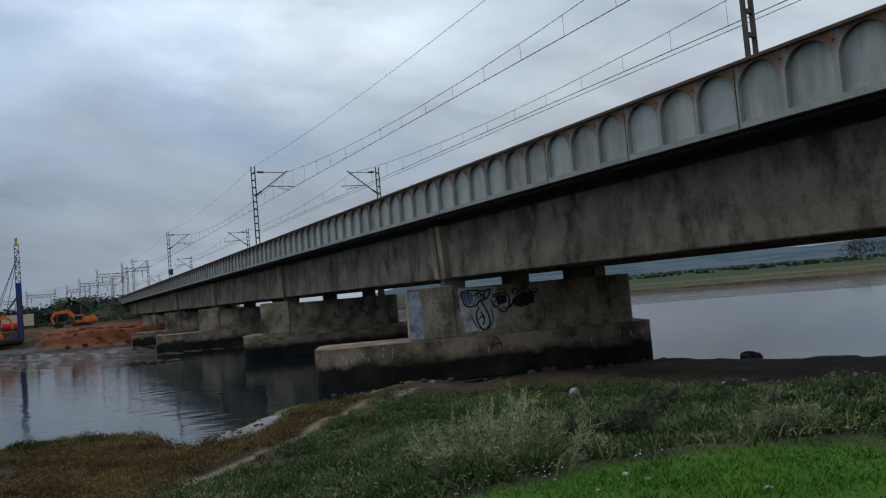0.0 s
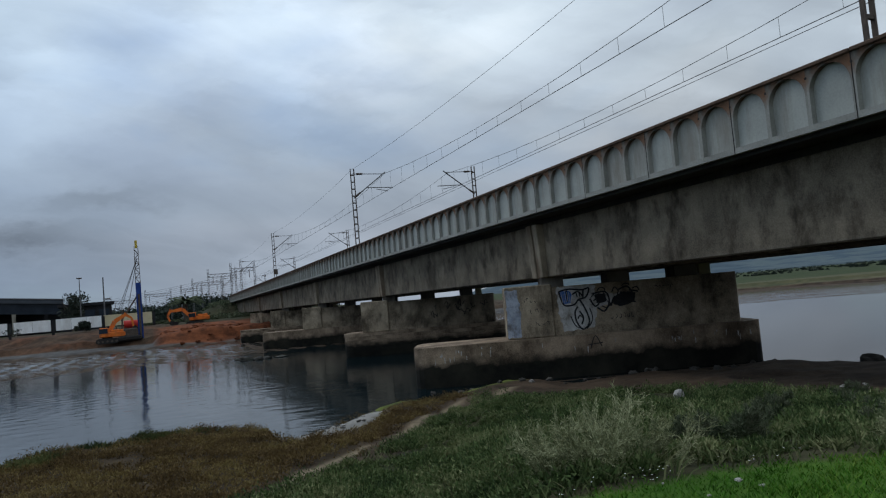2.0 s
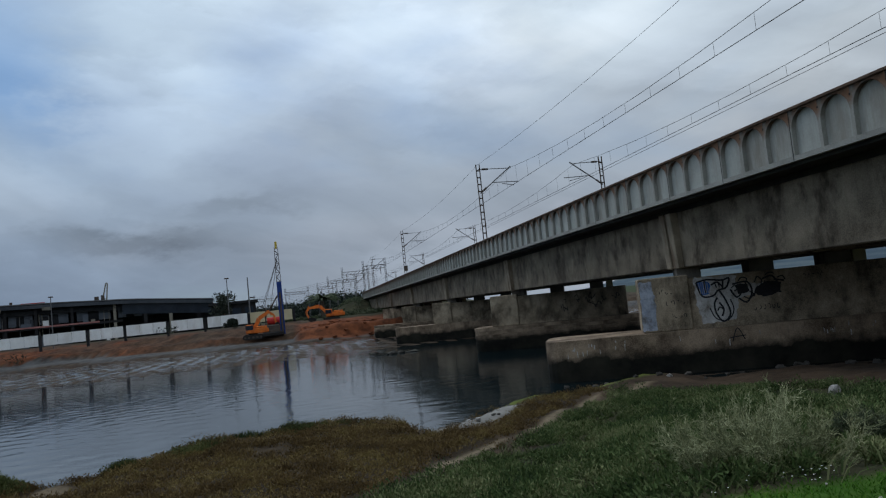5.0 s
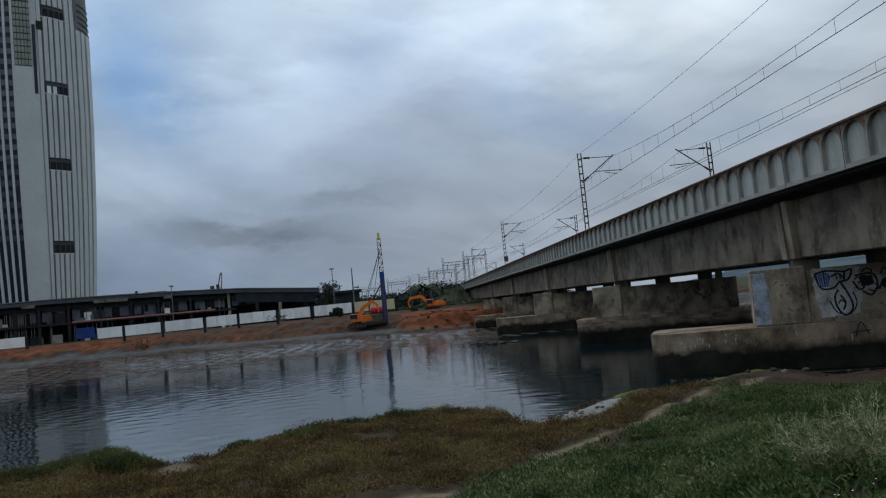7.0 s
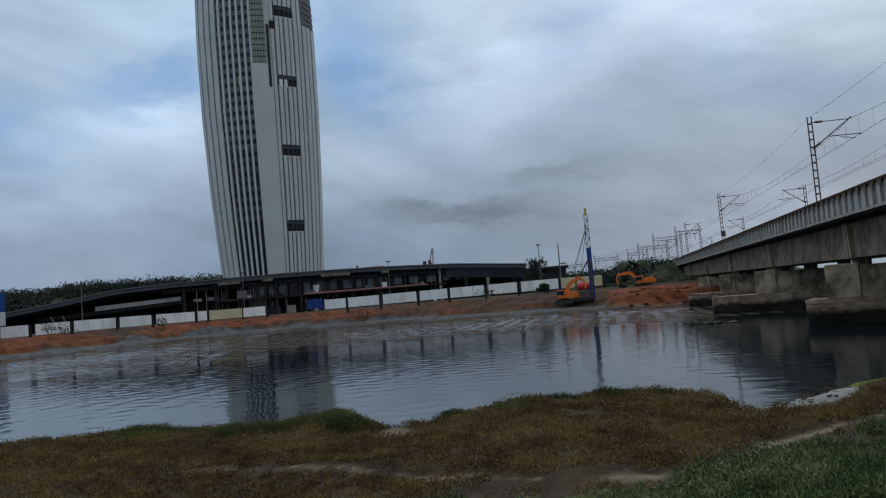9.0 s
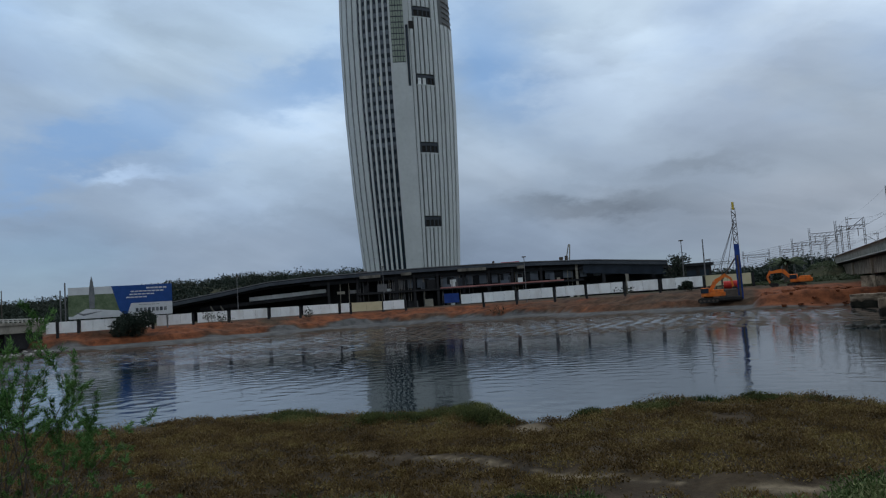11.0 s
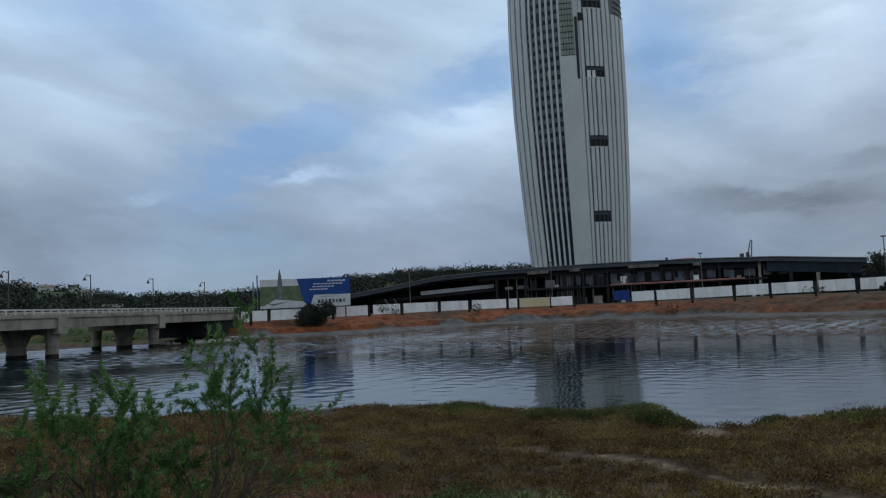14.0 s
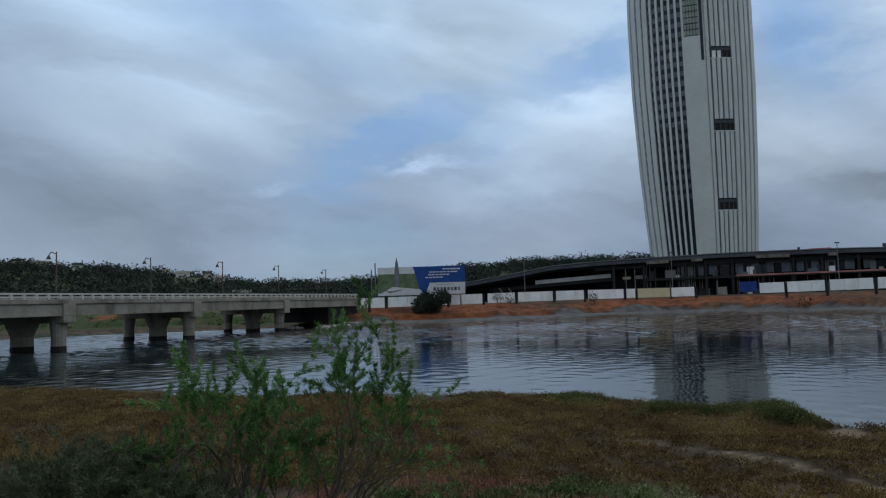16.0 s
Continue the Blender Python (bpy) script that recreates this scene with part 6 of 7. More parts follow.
def lawn_grass():
    rs = np.random.RandomState(6)
    x, y = scatter(rs, 46000, -3.5, 14, 3.0, 10.0)
    w = (fnoise(x, y, 1.4, 21) - 0.5) * 1.6
    bare = fnoise(x, y, 1.3, 81)
    keep = (y < lawn_edge(x) + w * 0.25) & (x > -2.6 - w * 0.6) & (bare > 0.27) 
    x, y = x[keep], y[keep]
    h = 0.03 + 0.07 * fnoise(x, y, 0.8, 85)
    v, q, t = blades(rs, x, y, height(x, y), 4, h, 0.9, 0.011, 0.10)
    stuff("lawn_grass", raw_mesh("lawn_grass", v, q, t), LAWNG, "short bright green grass of the lawn", "grass")
    # white daisies along its edge
    n = 230
    x = rs.uniform(-1.5, 9, n)
    y = lawn_edge(x) + (fnoise(x, x * 0, 1.4, 3) - 0.5) * 0.5 + rs.normal(0, 0.12, n) + np.abs(rs.normal(0, 0.05, n))
    keep = fnoise(x, y, 1.2, 9) > 0.36
    x, y = x[keep], y[keep]
    z = height(x, y) + 0.07 + 0.05 * rs.rand(len(x))
    s = 0.009
    v = np.stack([np.stack([x + s * math.cos(a), y + s * math.sin(a), z + 0.01 * math.sin(2 * a)], 1) for a in (0, math.pi / 2, math.pi, 3 * math.pi / 2)], 1).reshape(-1, 3)
    o = np.arange(len(x)) * 4
    stuff("daisies", raw_mesh("daisies", v, np.stack([o, o + 1, o + 2, o + 3], 1), np.zeros((0, 3), int)), WHITE, "tiny white flowers along the lawn's edge", "flowers")


def red_grass():
    rs = np.random.RandomState(8)
    x, y = scatter(rs, 16000, -16, -7.5, -3, 7)
    keep = (fnoise(x, y, 2.4, 91) > 0.4) & (np.hypot((x + 11.4) / 2.6, (y - 2.2) / 3.0) < 1 + 0.5 * (fnoise(x, y, 1, 5) - 0.5))
    x, y = x[keep], y[keep]
    v, q, t = blades(rs, x, y, height(x, y), 6, 0.2, 0.7, 0.014, 0.12)
    stuff("red_grass", raw_mesh("red_grass", v, q, t), REDGRASS, "patch of reddish dry grass on the bank", "grass")


marsh_plants()
bank_weeds()
weed_mounds()
lawn_grass()
red_grass()


def branchy(rs, base, n_main, length, levels, spread, rise, lean=(0, 0, 0), thick=0.022):
    """Branch segments of a shrub and the tips where leaves grow."""
    segs, tips = [], []

    def grow(p, d, ln, r, lev):
        k = 4
        for i in range(k):
            d = (d + Vector(rs.normal(0, 0.13, 3)) + Vector((0, 0, rise * 0.05))).normalized()
            q = p + d * (ln / k)
            segs.append((p.copy(), q.copy(), r, r * 0.86))
            r *= 0.86
            p = q
            if lev < levels and (i >= 1 or lev == 0) and rs.rand() < 0.85:
                side = Vector(rs.normal(0, 1, 3))
                side = (side - side.dot(d) * d).normalized()
                grow(p.copy(), (d + side * (0.55 + 0.35 * rs.rand())).normalized(), ln * (0.5 + 0.2 * rs.rand()), r * 0.7, lev + 1)
            if lev >= levels - 1:
                tips.append((p.copy(), d.copy()))

    for i in range(n_main):
        a = math.tau * (i + rs.rand() * 0.6) / n_main
        d = (Vector((math.cos(a) * spread, math.sin(a) * spread, 1.0)) + Vector(lean) * (0.4 + 0.9 * rs.rand())).normalized()
        grow(Vector(base), d, length * (0.7 + 0.45 * rs.rand()), thick * length, 0)
    return segs, tips


def sprays(rs, tips, per, length, width):
    """Feathery leaf sprays round branch tips."""
    k = len(tips) * per
    p = np.repeat(np.array([t[0] for t in tips]), per, 0)
    d = np.repeat(np.array([t[1] for t in tips]), per, 0)
    p = p + rs.normal(0, length * 0.28, (k, 3))
    e = d + rs.normal(0, 0.55, (k, 3))
    e /= np.linalg.norm(e, axis=1)[:, None]
    s = np.cross(e, rs.normal(0, 1, (k, 3)))
    s /= np.linalg.norm(s, axis=1)[:, None] + 1e-9
    ln = length * (0.5 + 0.8 * rs.rand(k))[:, None]
    v = np.stack([p - s * width / 2, p + s * width / 2, p + e * ln * 0.7 + s * width * 0.35, p + e * ln], 1).reshape(-1, 3)
    o = np.arange(k) * 4
    return v, np.zeros((0, 4), int), np.concatenate([np.stack([o, o + 1, o + 2], 1), np.stack([o, o + 2, o + 3], 1)])


def shrub(name, at, label, seed, n_main, length, levels, spread, rise, leaf, per, leaf_len, leaf_w, bark=None, top_only=0.0, lean=(0, 0, 0), thick=0.022):
    rs = np.random.RandomState(seed)
    top = thing(name, Matrix.Translation(at), label, "shrub")
    segs, tips = branchy(rs, (0, 0, -0.05), n_main, length, levels, spread, rise, lean, thick)
    bm = bmesh.new()
    for a, b, r0, r1 in segs:
        rod(bm, a, b, max(r0, 0.0035), max(r1, 0.003), sides=3)
    part("branch_frame", bm, bark or BARK, top)
    high = max(p.z for p, d in tips)
    tips = [t for t in tips if t[0].z > top_only * high * (0.8 + 0.5 * rs.rand()) or rs.rand() < 0.12]
    v, q, t = sprays(rs, tips, per, leaf_len, leaf_w)
    put("foliage", raw_mesh("foliage", v, q, t), leaf, top)
    return top


# tamarisk before the river, and its neighbours
for az, r, ln, seed, n_main, lean in ((-86.4, 10.2, 1.55, 11, 7, 0.85), (-84.6, 10.5, 1.3, 15, 5, 1.1), (-91.6, 10.2, 1.5, 12, 7, -0.15), (-94.0, 10.4, 1.15, 16, 4, -0.3), (-89.2, 10.6, 0.7, 13, 4, 0.1), (-97.5, 10.3, 0.6, 14, 4, -0.2)):
    x, y, _ = polar(az, r)
    shrub("tamarisk_bush", (x, y, gz(x, y)), "feathery green tamarisk bush with thin bare twigs", seed, n_main, ln, 3, 0.42, 1.1, TAMARISK, 36, 0.062, 0.0105, top_only=0.55, lean=(0.0, lean, 0.0), thick=0.014)
for az, r, ln, seed in ((-99.5, 9.9, 0.75, 71), (-97.2, 9.6, 0.6, 72), (-101.6, 10.2, 0.8, 73), (-103.6, 10.6, 0.8, 74), (-95.0, 9.5, 0.5, 75), (-100.5, 9.3, 0.6, 76)):
    x, y, _ = polar(az, r)
    shrub("grey_green_shrub", (x, y, gz(x, y)), "dense grey-green twiggy shrub beside the tamarisk", seed, 13, ln, 2, 0.8, 0.8, DARKSHRUB, 22, 0.07, 0.009, top_only=0.2)
for az, r, ln, seed in ((-103.8, 14.5, 0.62, 21), (-100.5, 13.4, 0.5, 22), (-106.5, 13.5, 0.6, 23), (-97.6, 12.6, 0.45, 24), (-102.0, 12.6, 0.5, 25), (-95.8, 12.2, 0.4, 26)):
    x, y, _ = polar(az, r)
    shrub("low_shrub", (x, y, gz(x, y)), "dense dark green low shrub on the bank", seed, 12, ln, 2, 0.9, 0.8, DARKSHRUB, 12, 0.07, 0.012)
for x, y, ln, seed, sp in ((0.35, 7.45, 0.5, 31, 1.3), (-0.1, 7.5, 0.42, 33, 1.3), (0.85, 7.7, 0.44, 36, 1.4), (0.3, 8.0, 0.46, 49, 1.2), (3.45, 8.0, 0.26, 32, 0.9), (3.7, 8.1, 0.22, 37, 0.9)):
    shrub("silvery_shrub", (x, y, gz(x, y)), "silvery grey twiggy shrub at the lawn's edge", seed, 14, ln, 2, sp, 1.1, GREYB, 5, 0.055, 0.008, GREYB)
for x, y, ln, seed in ((3.0, 11.4, 0.26, 34), (3.9, 14.5, 0.28, 35), (1.7, 10.0, 0.26, 38), (5.0, 13.0, 0.26, 39), (2.2, 9.4, 0.28, 42), (5.9, 11.4, 0.28, 43), (4.2, 10.2, 0.28, 44), (4.6, 16.5, 0.28, 45), (5.6, 15.2, 0.28, 59)):
    shrub("low_shrub", (x, y, gz(x, y)), "dense dark green low shrub on the bank", seed, 12, ln, 2, 1.0, 0.6, DARKSHRUB, 12, 0.07, 0.011)


# ---- trees of the far side ----
def clump_mesh(rs, pts, radii, per, size):
    """Many small leaf faces in uneven clumps."""
    i = np.repeat(np.arange(len(pts)), per)
    k = len(i)
    v = rs.normal(0, 1, (k, 3))
    v /= np.linalg.norm(v, axis=1)[:, None]
    v *= (0.55 + 0.5 * rs.rand(k))[:, None]
    c = pts[i] + v * radii[i]
    a, b = rs.normal(0, 1, (k, 3)), rs.normal(0, 1, (k, 3))
    s = (size * (0.6 + 0.8 * rs.rand(k)))[:, None]
    a *= s / (np.linalg.norm(a, axis=1)[:, None])
    b *= s / (np.linalg.norm(b, axis=1)[:, None])
    o = np.arange(k) * 3
    return np.stack([c - a, c + a, c + b], 1).reshape(-1, 3), np.zeros((0, 4), int), np.stack([o, o + 1, o + 2], 1)


def far_woods():
    rs = np.random.RandomState(9)
    n = 8800
    az = rs.uniform(-112, -16, n)
    r = rs.uniform(330, 680, n)
    x, y = r * np.sin(np.radians(az)), r * np.cos(np.radians(az))
    keep = (-side_dist(x, y, FAR_SHORE) > 60) & (fnoise(x, y, 60, 7) > 0.24) & ~((np.abs(az + 92.0) < 1.7) & (np.abs(r - 545) < 45)) & ~((az < -85) & (fnoise(x, y, 22, 37) > 0.74))
    x, y, r = x[keep], y[keep], r[keep]
    rad = (1.6 + 4.6 * rs.rand(len(x)) ** 2.2) * (0.7 + 0.6 * fnoise(x, y, 25, 3))
    p = np.stack([x, y, height(x, y) + rad * 0.55], 1)
    v, q, t = clump_mesh(rs, p, np.stack([rad, rad, rad * 0.75], 1), 44, 0.85)
    stuff("far_woods", raw_mesh("far_woods", v, q, t), TREE, "dark green wood on the hills beyond the river", "woods")
    # hedges and trees on the low ground beyond the bridge
    n = 900
    az = rs.uniform(8, 42, n)
    r = rs.choice([320, 430, 560, 800, 1100], n) * rs.uniform(0.96, 1.04, n)
    x, y = r * np.sin(np.radians(az)), r * np.cos(np.radians(az))
    keep = fnoise(az, r, 3, 4) > 0.42
    x, y, r = x[keep], y[keep], r[keep]
    rad = rs.uniform(0.4, 1.3, len(x)) * r / 600
    p = np.stack([x, y, height(x, y) + rad * 0.4], 1)
    v, q, t = clump_mesh(rs, p, np.stack([rad * 1.8, rad * 1.8, rad * 0.7], 1), 40, 0.5)
    stuff("field_hedges", raw_mesh("field_hedges", v, q, t), TREE, "dark hedges and scrub across the far fields", "hedges")


far_woods()


def far_house(az, r, wide, high, seed):
    """A small pale house among the trees of the hill."""
    x, y, _ = polar(az, r)
    top = thing("hill_house", facing(az, r, gz(x, y) - high * 0.35) @ Matrix.Rotation(radians(seed * 37 % 40 - 20), 4, "Z"), "small pale house among trees on the hill", "house", "houses on the hill")
    w, h = wide / 2, high
    part("wall", boxes((-w, w, -3, 3, -2, h)), RAILWHITE, top)
    bm = bmesh.new()
    v = [bm.verts.new(c) for c in ((-w - 0.4, -3.4, h), (w + 0.4, -3.4, h), (w + 0.4, 3.4, h), (-w - 0.4, 3.4, h), (-w - 0.4, 0, h + 1.8), (w + 0.4, 0, h + 1.8))]
    for f in ((0, 1, 5, 4), (2, 3, 4, 5), (1, 2, 5), (3, 0, 4), (3, 2, 1, 0)):
        bm.faces.new([v[i] for i in f])
    part("roof", bm, CONCRETE if seed % 3 else DARKCONC_AND_SHADE, top)
    for k in range(max(1, int(wide / 4))):
        xx = -w + (k + 0.5) * wide / max(1, int(wide / 4))
        part("window", boxes((xx - 0.6, xx + 0.6, -3.06, -2.98, 1.2, 2.8)), GLASSDARK, top)


for k, (az, r, wide, high) in enumerate(((-103.4, 600, 7, 7), (-102.4, 590, 8, 6), (-101.7, 605, 6, 7), (-99.8, 570, 6, 6), (-94.2, 575, 8, 6), (-92.9, 565, 9, 5), (-91.2, 570, 6, 6), (-90.4, 545, 8, 5), (-88.7, 420, 10, 5))):
    far_house(az, r, wide, high, k)


def bank_scrub():
    """Scrub on the embankment and along its foot."""
    rs = np.random.RandomState(29)
    n = 420
    az, r = rs.uniform(-30.5, -21, n), rs.uniform(148, 196, n)
    x, y = r * np.sin(np.radians(az)), r * np.cos(np.radians(az))
    rad = rs.uniform(0.4, 1.3, n) * np.where(az < -25.3, 0.55, 1.0)
    p = np.stack([x, y, height(x, y) + rad * 0.3], 1)
    v, q, t = clump_mesh(rs, p, np.stack([rad, rad, rad * 0.7], 1), 60, 0.22)
    stuff("bank_scrub", raw_mesh("bank_scrub", v, q, t), DARKSHRUB, "dark green scrub on the railway embankment", "scrub")
    n = 500
    az, r = rs.uniform(-128, -84, n), rs.uniform(150, 240, n)
    x, y = r * np.sin(np.radians(az)), r * np.cos(np.radians(az))
    keep = -side_dist(x, y, FAR_SHORE) > 3
    x, y = x[keep], y[keep]
    rad = rs.uniform(0.4, 1.5, len(x))
    p = np.stack([x, y, height(x, y) + rad * 0.3], 1)
    v, q, t = clump_mesh(rs, p, np.stack([rad * 1.4, rad * 1.4, rad * 0.6], 1), 60, 0.25)
    stuff("field_scrub", raw_mesh("field_scrub", v, q, t), WEED, "olive scrub on the low field beyond the road bridge", "scrub")


bank_scrub()


def far_tree(name, az, r, h, w, label, seed, per=520):
    rs = np.random.RandomState(seed)
    x, y, _ = polar(az, r)
    top = thing(name, Matrix.Translation((x, y, gz(x, y))), label, "tree")
    bm = rods(((0, 0, -0.4), (0, 0, h * 0.5), h * 0.03, h * 0.02))
    for k in range(5):
        a = rs.rand() * math.tau
        rod(bm, (0, 0, h * (0.2 + 0.06 * k)), (math.cos(a) * w * 0.5, math.sin(a) * w * 0.5, h * (0.45 + 0.07 * k)), h * 0.014, h * 0.006)
    part("trunk", bm, BARK, top)
    pts = np.array([(rs.normal(0, w * 0.3), rs.normal(0, w * 0.3), h * rs.uniform(0.28, 0.9)) for _ in range(16)])
    v, q, t = clump_mesh(rs, pts, np.full((16, 3), w * 0.3), per // 8, 0.16 + h * 0.02)
    put("crown", raw_mesh("crown", v, q, t), TREE, top)


far_tree("fence_bush", -74.6, 148, 4.0, 5.0, "dark round bush before the white fence", 51, 2400)
far_tree("fence_bush", -33.6, 147, 1.8, 1.6, "small dark bush before the white fence", 52, 900)
far_tree("field_tree", 29.3, 420, 11, 13, "dark tree standing on the far field", 53, 900)
far_tree("field_tree", 31.5, 440, 9, 16, "dark tree standing on the far field", 54, 900)
far_tree("podium_tree", -34.3, 172, 8.5, 4, "dark tree at the podium's end", 55)
for az in (-69.5, -68.5, -62.2, -47.6, -38.0):
    far_tree("sapling", az, float(np.interp(az, FENCE_AZ, FENCE_R)) - 3, 2.2, 2.4, "small thin sapling before the fence", int(-az * 10), 56)


def palm():
    rs = np.random.RandomState(61)
    x, y, _ = polar(-26.9, 156)
    top = thing("palm", Matrix.Translation((x, y, 5.0)), "short palm with a spread of green fronds", "palm")
    part("trunk", rods(((0, 0, -2.5), (0, 0, 2.6), 0.5, 0.4), sides=9), BARK, top)
    for i in range(34):
        a, up_ = rs.rand() * math.tau, rs.uniform(0.1, 1.2)
        bm = bmesh.new()
        prev = None
        for j in range(6):
            f = j / 5
            rr = 3.9 * f * math.cos(up_ * (1 - 0.55 * f))
            zz = 2.5 + 3.9 * f * math.sin(up_ * (1 - 0.55 * f)) - 0.9 * f * f
            w = 0.42 * (1 - f) + 0.05
            row = [bm.verts.new((rr * math.cos(a) - w * math.sin(a), rr * math.sin(a) + w * math.cos(a), zz - 0.15)), bm.verts.new((rr * math.cos(a), rr * math.sin(a), zz)), bm.verts.new((rr * math.cos(a) + w * math.sin(a), rr * math.sin(a) - w * math.cos(a), zz - 0.15))]
            if prev:
                bm.faces.new((prev[0], prev[1], row[1], row[0]))
                bm.faces.new((prev[1], prev[2], row[2], row[1]))
            prev = row
        part("frond", bm, DARKSHRUB, top)


palm()

# ---- stones, litter, writing ----
def stone(name, at, size, label, material, seed, category="rock", group=""):
    rs = np.random.RandomState(seed)
    bm = bmesh.new()
    bmesh.ops.create_icosphere(bm, subdivisions=2, radius=1.0)
    off = rs.rand(3) * 50
    for v in bm.verts:
        f = 0.75 + 0.6 * noise.noise(v.co * 1.3 + Vector(off))
        v.co = Vector((v.co.x * size[0] * f, v.co.y * size[1] * f, v.co.z * size[2] * f))
    ob = part(name, bm, material)
    ob.matrix_basis = Matrix.Translation(at) @ Matrix.Rotation(rs.rand() * 6, 4, "Z")
    return tagged(ob, label, category, group)


stone("pale_stone", (3.22, 20.3, gz(3.22, 20.3) + 0.11), (0.2, 0.17, 0.17), "pale rounded stone lying among the weeds", PALEROCK, 1)
stone("shore_rock", (12.0, 30.3, 0.1), (0.5, 0.4, 0.34), "dark rock at the water's edge", ROCK, 2)
stone("shore_rock", (17.1, 27.6, 0.12), (0.4, 0.3, 0.2), "dark rock at the water's edge", ROCK, 3)
rs = np.random.RandomState(77)
for i in range(26):
    a = i / 25
    x, y = -5 + 14.5 * a + rs.normal(0, 0.4), 29.9 + 2.2 * a + rs.normal(0, 0.45)
    s = rs.uniform(0.07, 0.2)
    stone("foot_stone", (x, y, max(gz(x, y), 0) + s * 0.3), (s * 1.3, s, s * 0.75), "small dark stone at the pier's foot", ROCK if rs.rand() < 0.92 else PALEROCK, 100 + i, group="stones at the pier's foot")
for i in range(46):
    x, y = rs.uniform(7.2, 13), rs.uniform(13.5, 21)
    s = rs.uniform(0.03, 0.11)
    stone("litter", (x, y, gz(x, y) + s * 0.3), (s * 1.4, s, s * 0.5), "scrap of pale litter on the dirt", PALEROCK, 200 + i, "litter", "litter on the dirt")
for i in range(24):
    x, y = rs.uniform(-2, 8), rs.uniform(4, 7.3)
    if y < lawn_edge(x) - 0.1 and x > -2:
        s = rs.uniform(0.012, 0.04)
        stone("pebble", (x, y, gz(x, y) + s * 0.4), (s * 1.3, s, s * 0.6), "small pale pebble on the grass", PALEROCK, 300 + i, group="pebbles on the lawn")
for i in range(40):
    y = 22.3 + rs.normal(0, 1.1)
    x = -6.75 + 0.33 * (y - 22.3) + rs.normal(0, 0.45)
    s = rs.uniform(0.04, 0.12)
    stone("shore_pebble", (x, y, max(gz(x, y), 0.0) + s * 0.2), (s * 1.3, s, s * 0.5), "grey pebble on the little beach", ROCK if i % 4 else PALEROCK, 400 + i, group="pebbles on the beach")
# dark rocks in the water by the farther piers
for i in range(9):
    x, y = -25.6 + rs.normal(0, 1.3), 62.3 + rs.normal(0, 0.9)
    stone("river_rock", (x, y, -0.08), (rs.uniform(0.5, 1.1), rs.uniform(0.4, 0.8), rs.uniform(0.2, 0.4)), "dark wet rock standing out of the river", TIDE_AND_SHADE, 500 + i, group="rocks in the river")
# red spoil at the far end of the railway bridge
for i, az in enumerate((-28.3, -27.5, -26.8, -26.1, -25.4, -24.7, -24.0, -23.3)):
    r = 128 + 5 * rs.rand()
    x, y, _ = polar(az, r)
    stone("earth_heap", (x, y, gz(x, y) - 0.25), (rs.uniform(1.6, 2.6), rs.uniform(1.5, 2.2), rs.uniform(0.7, 1.1)), "heap of fresh red earth on the far bank", REDEARTH, 700 + i, "earth heap", "heaps of red earth")
for i in range(40):
    x, y, _ = polar(rs.uniform(-29, -22), rs.uniform(118, 132))
    s = rs.uniform(0.15, 0.5)
    if gz(x, y) > 0.1:
        stone("earth_clod", (x, y, gz(x, y) + s * 0.3), (s * 1.3, s, s * 0.8), "clod of red earth on the far bank", REDEARTH, 720 + i, group="clods of red earth")
# rubble at the road bridge's end
for i in range(36):
    x, y = -136 + rs.normal(0, 3.2), 20 + rs.normal(0, 3.5)
    s = rs.uniform(0.25, 0.8)
    stone("rubble", (x, y, max(gz(x, y), 0) + s * 0.2), (s * 1.3, s, s * 0.7), "pale broken rubble at the bridge's end", PALEROCK, 540 + i, group="rubble by the road bridge")
for i in range(22):
    a = rs.rand()
    x, y = -42 + 5 * a + rs.normal(0, 0.5), -11 + 6 * a + rs.normal(0, 0.8)
    s = rs.uniform(0.12, 0.4)
    stone("bank_stone", (x, y, max(gz(x, y), 0) + s * 0.2), (s * 1.4, s, s * 0.6), "grey stone on the muddy shore", ROCK, 600 + i, group="stones on the shore")


# ---- graffiti on the first pier ----
INK = mat("black spray paint", (0.012, 0.012, 0.014), (0.03, 0.03, 0.034), rough=0.7, scale=5, bump=0)
SPRAYBLUE = mat("blue spray paint", (0.03, 0.09, 0.3), (0.06, 0.15, 0.4), rough=0.7, scale=5, bump=0)
WHITEWASH = mat("worn whitewash", (0.3, 0.29, 0.27), (0.6, 0.6, 0.6), rough=0.85, scale=2.2, fine=14, stain=(0.13, 0.105, 0.08), stain_scale=2.8, streak=1.3)
PALEBLUE = mat("worn pale blue wash", (0.22, 0.26, 0.34), (0.46, 0.5, 0.58), rough=0.85, scale=2.2, fine=14, stain=(0.12, 0.11, 0.1), stain_scale=3.2, streak=1.3)
px, py = bridge_xy(0, 0)
WALL1 = Matrix.Translation((px, py - 0.55, 0)) @ Matrix.Rotation(radians(5.2), 4, "Z")


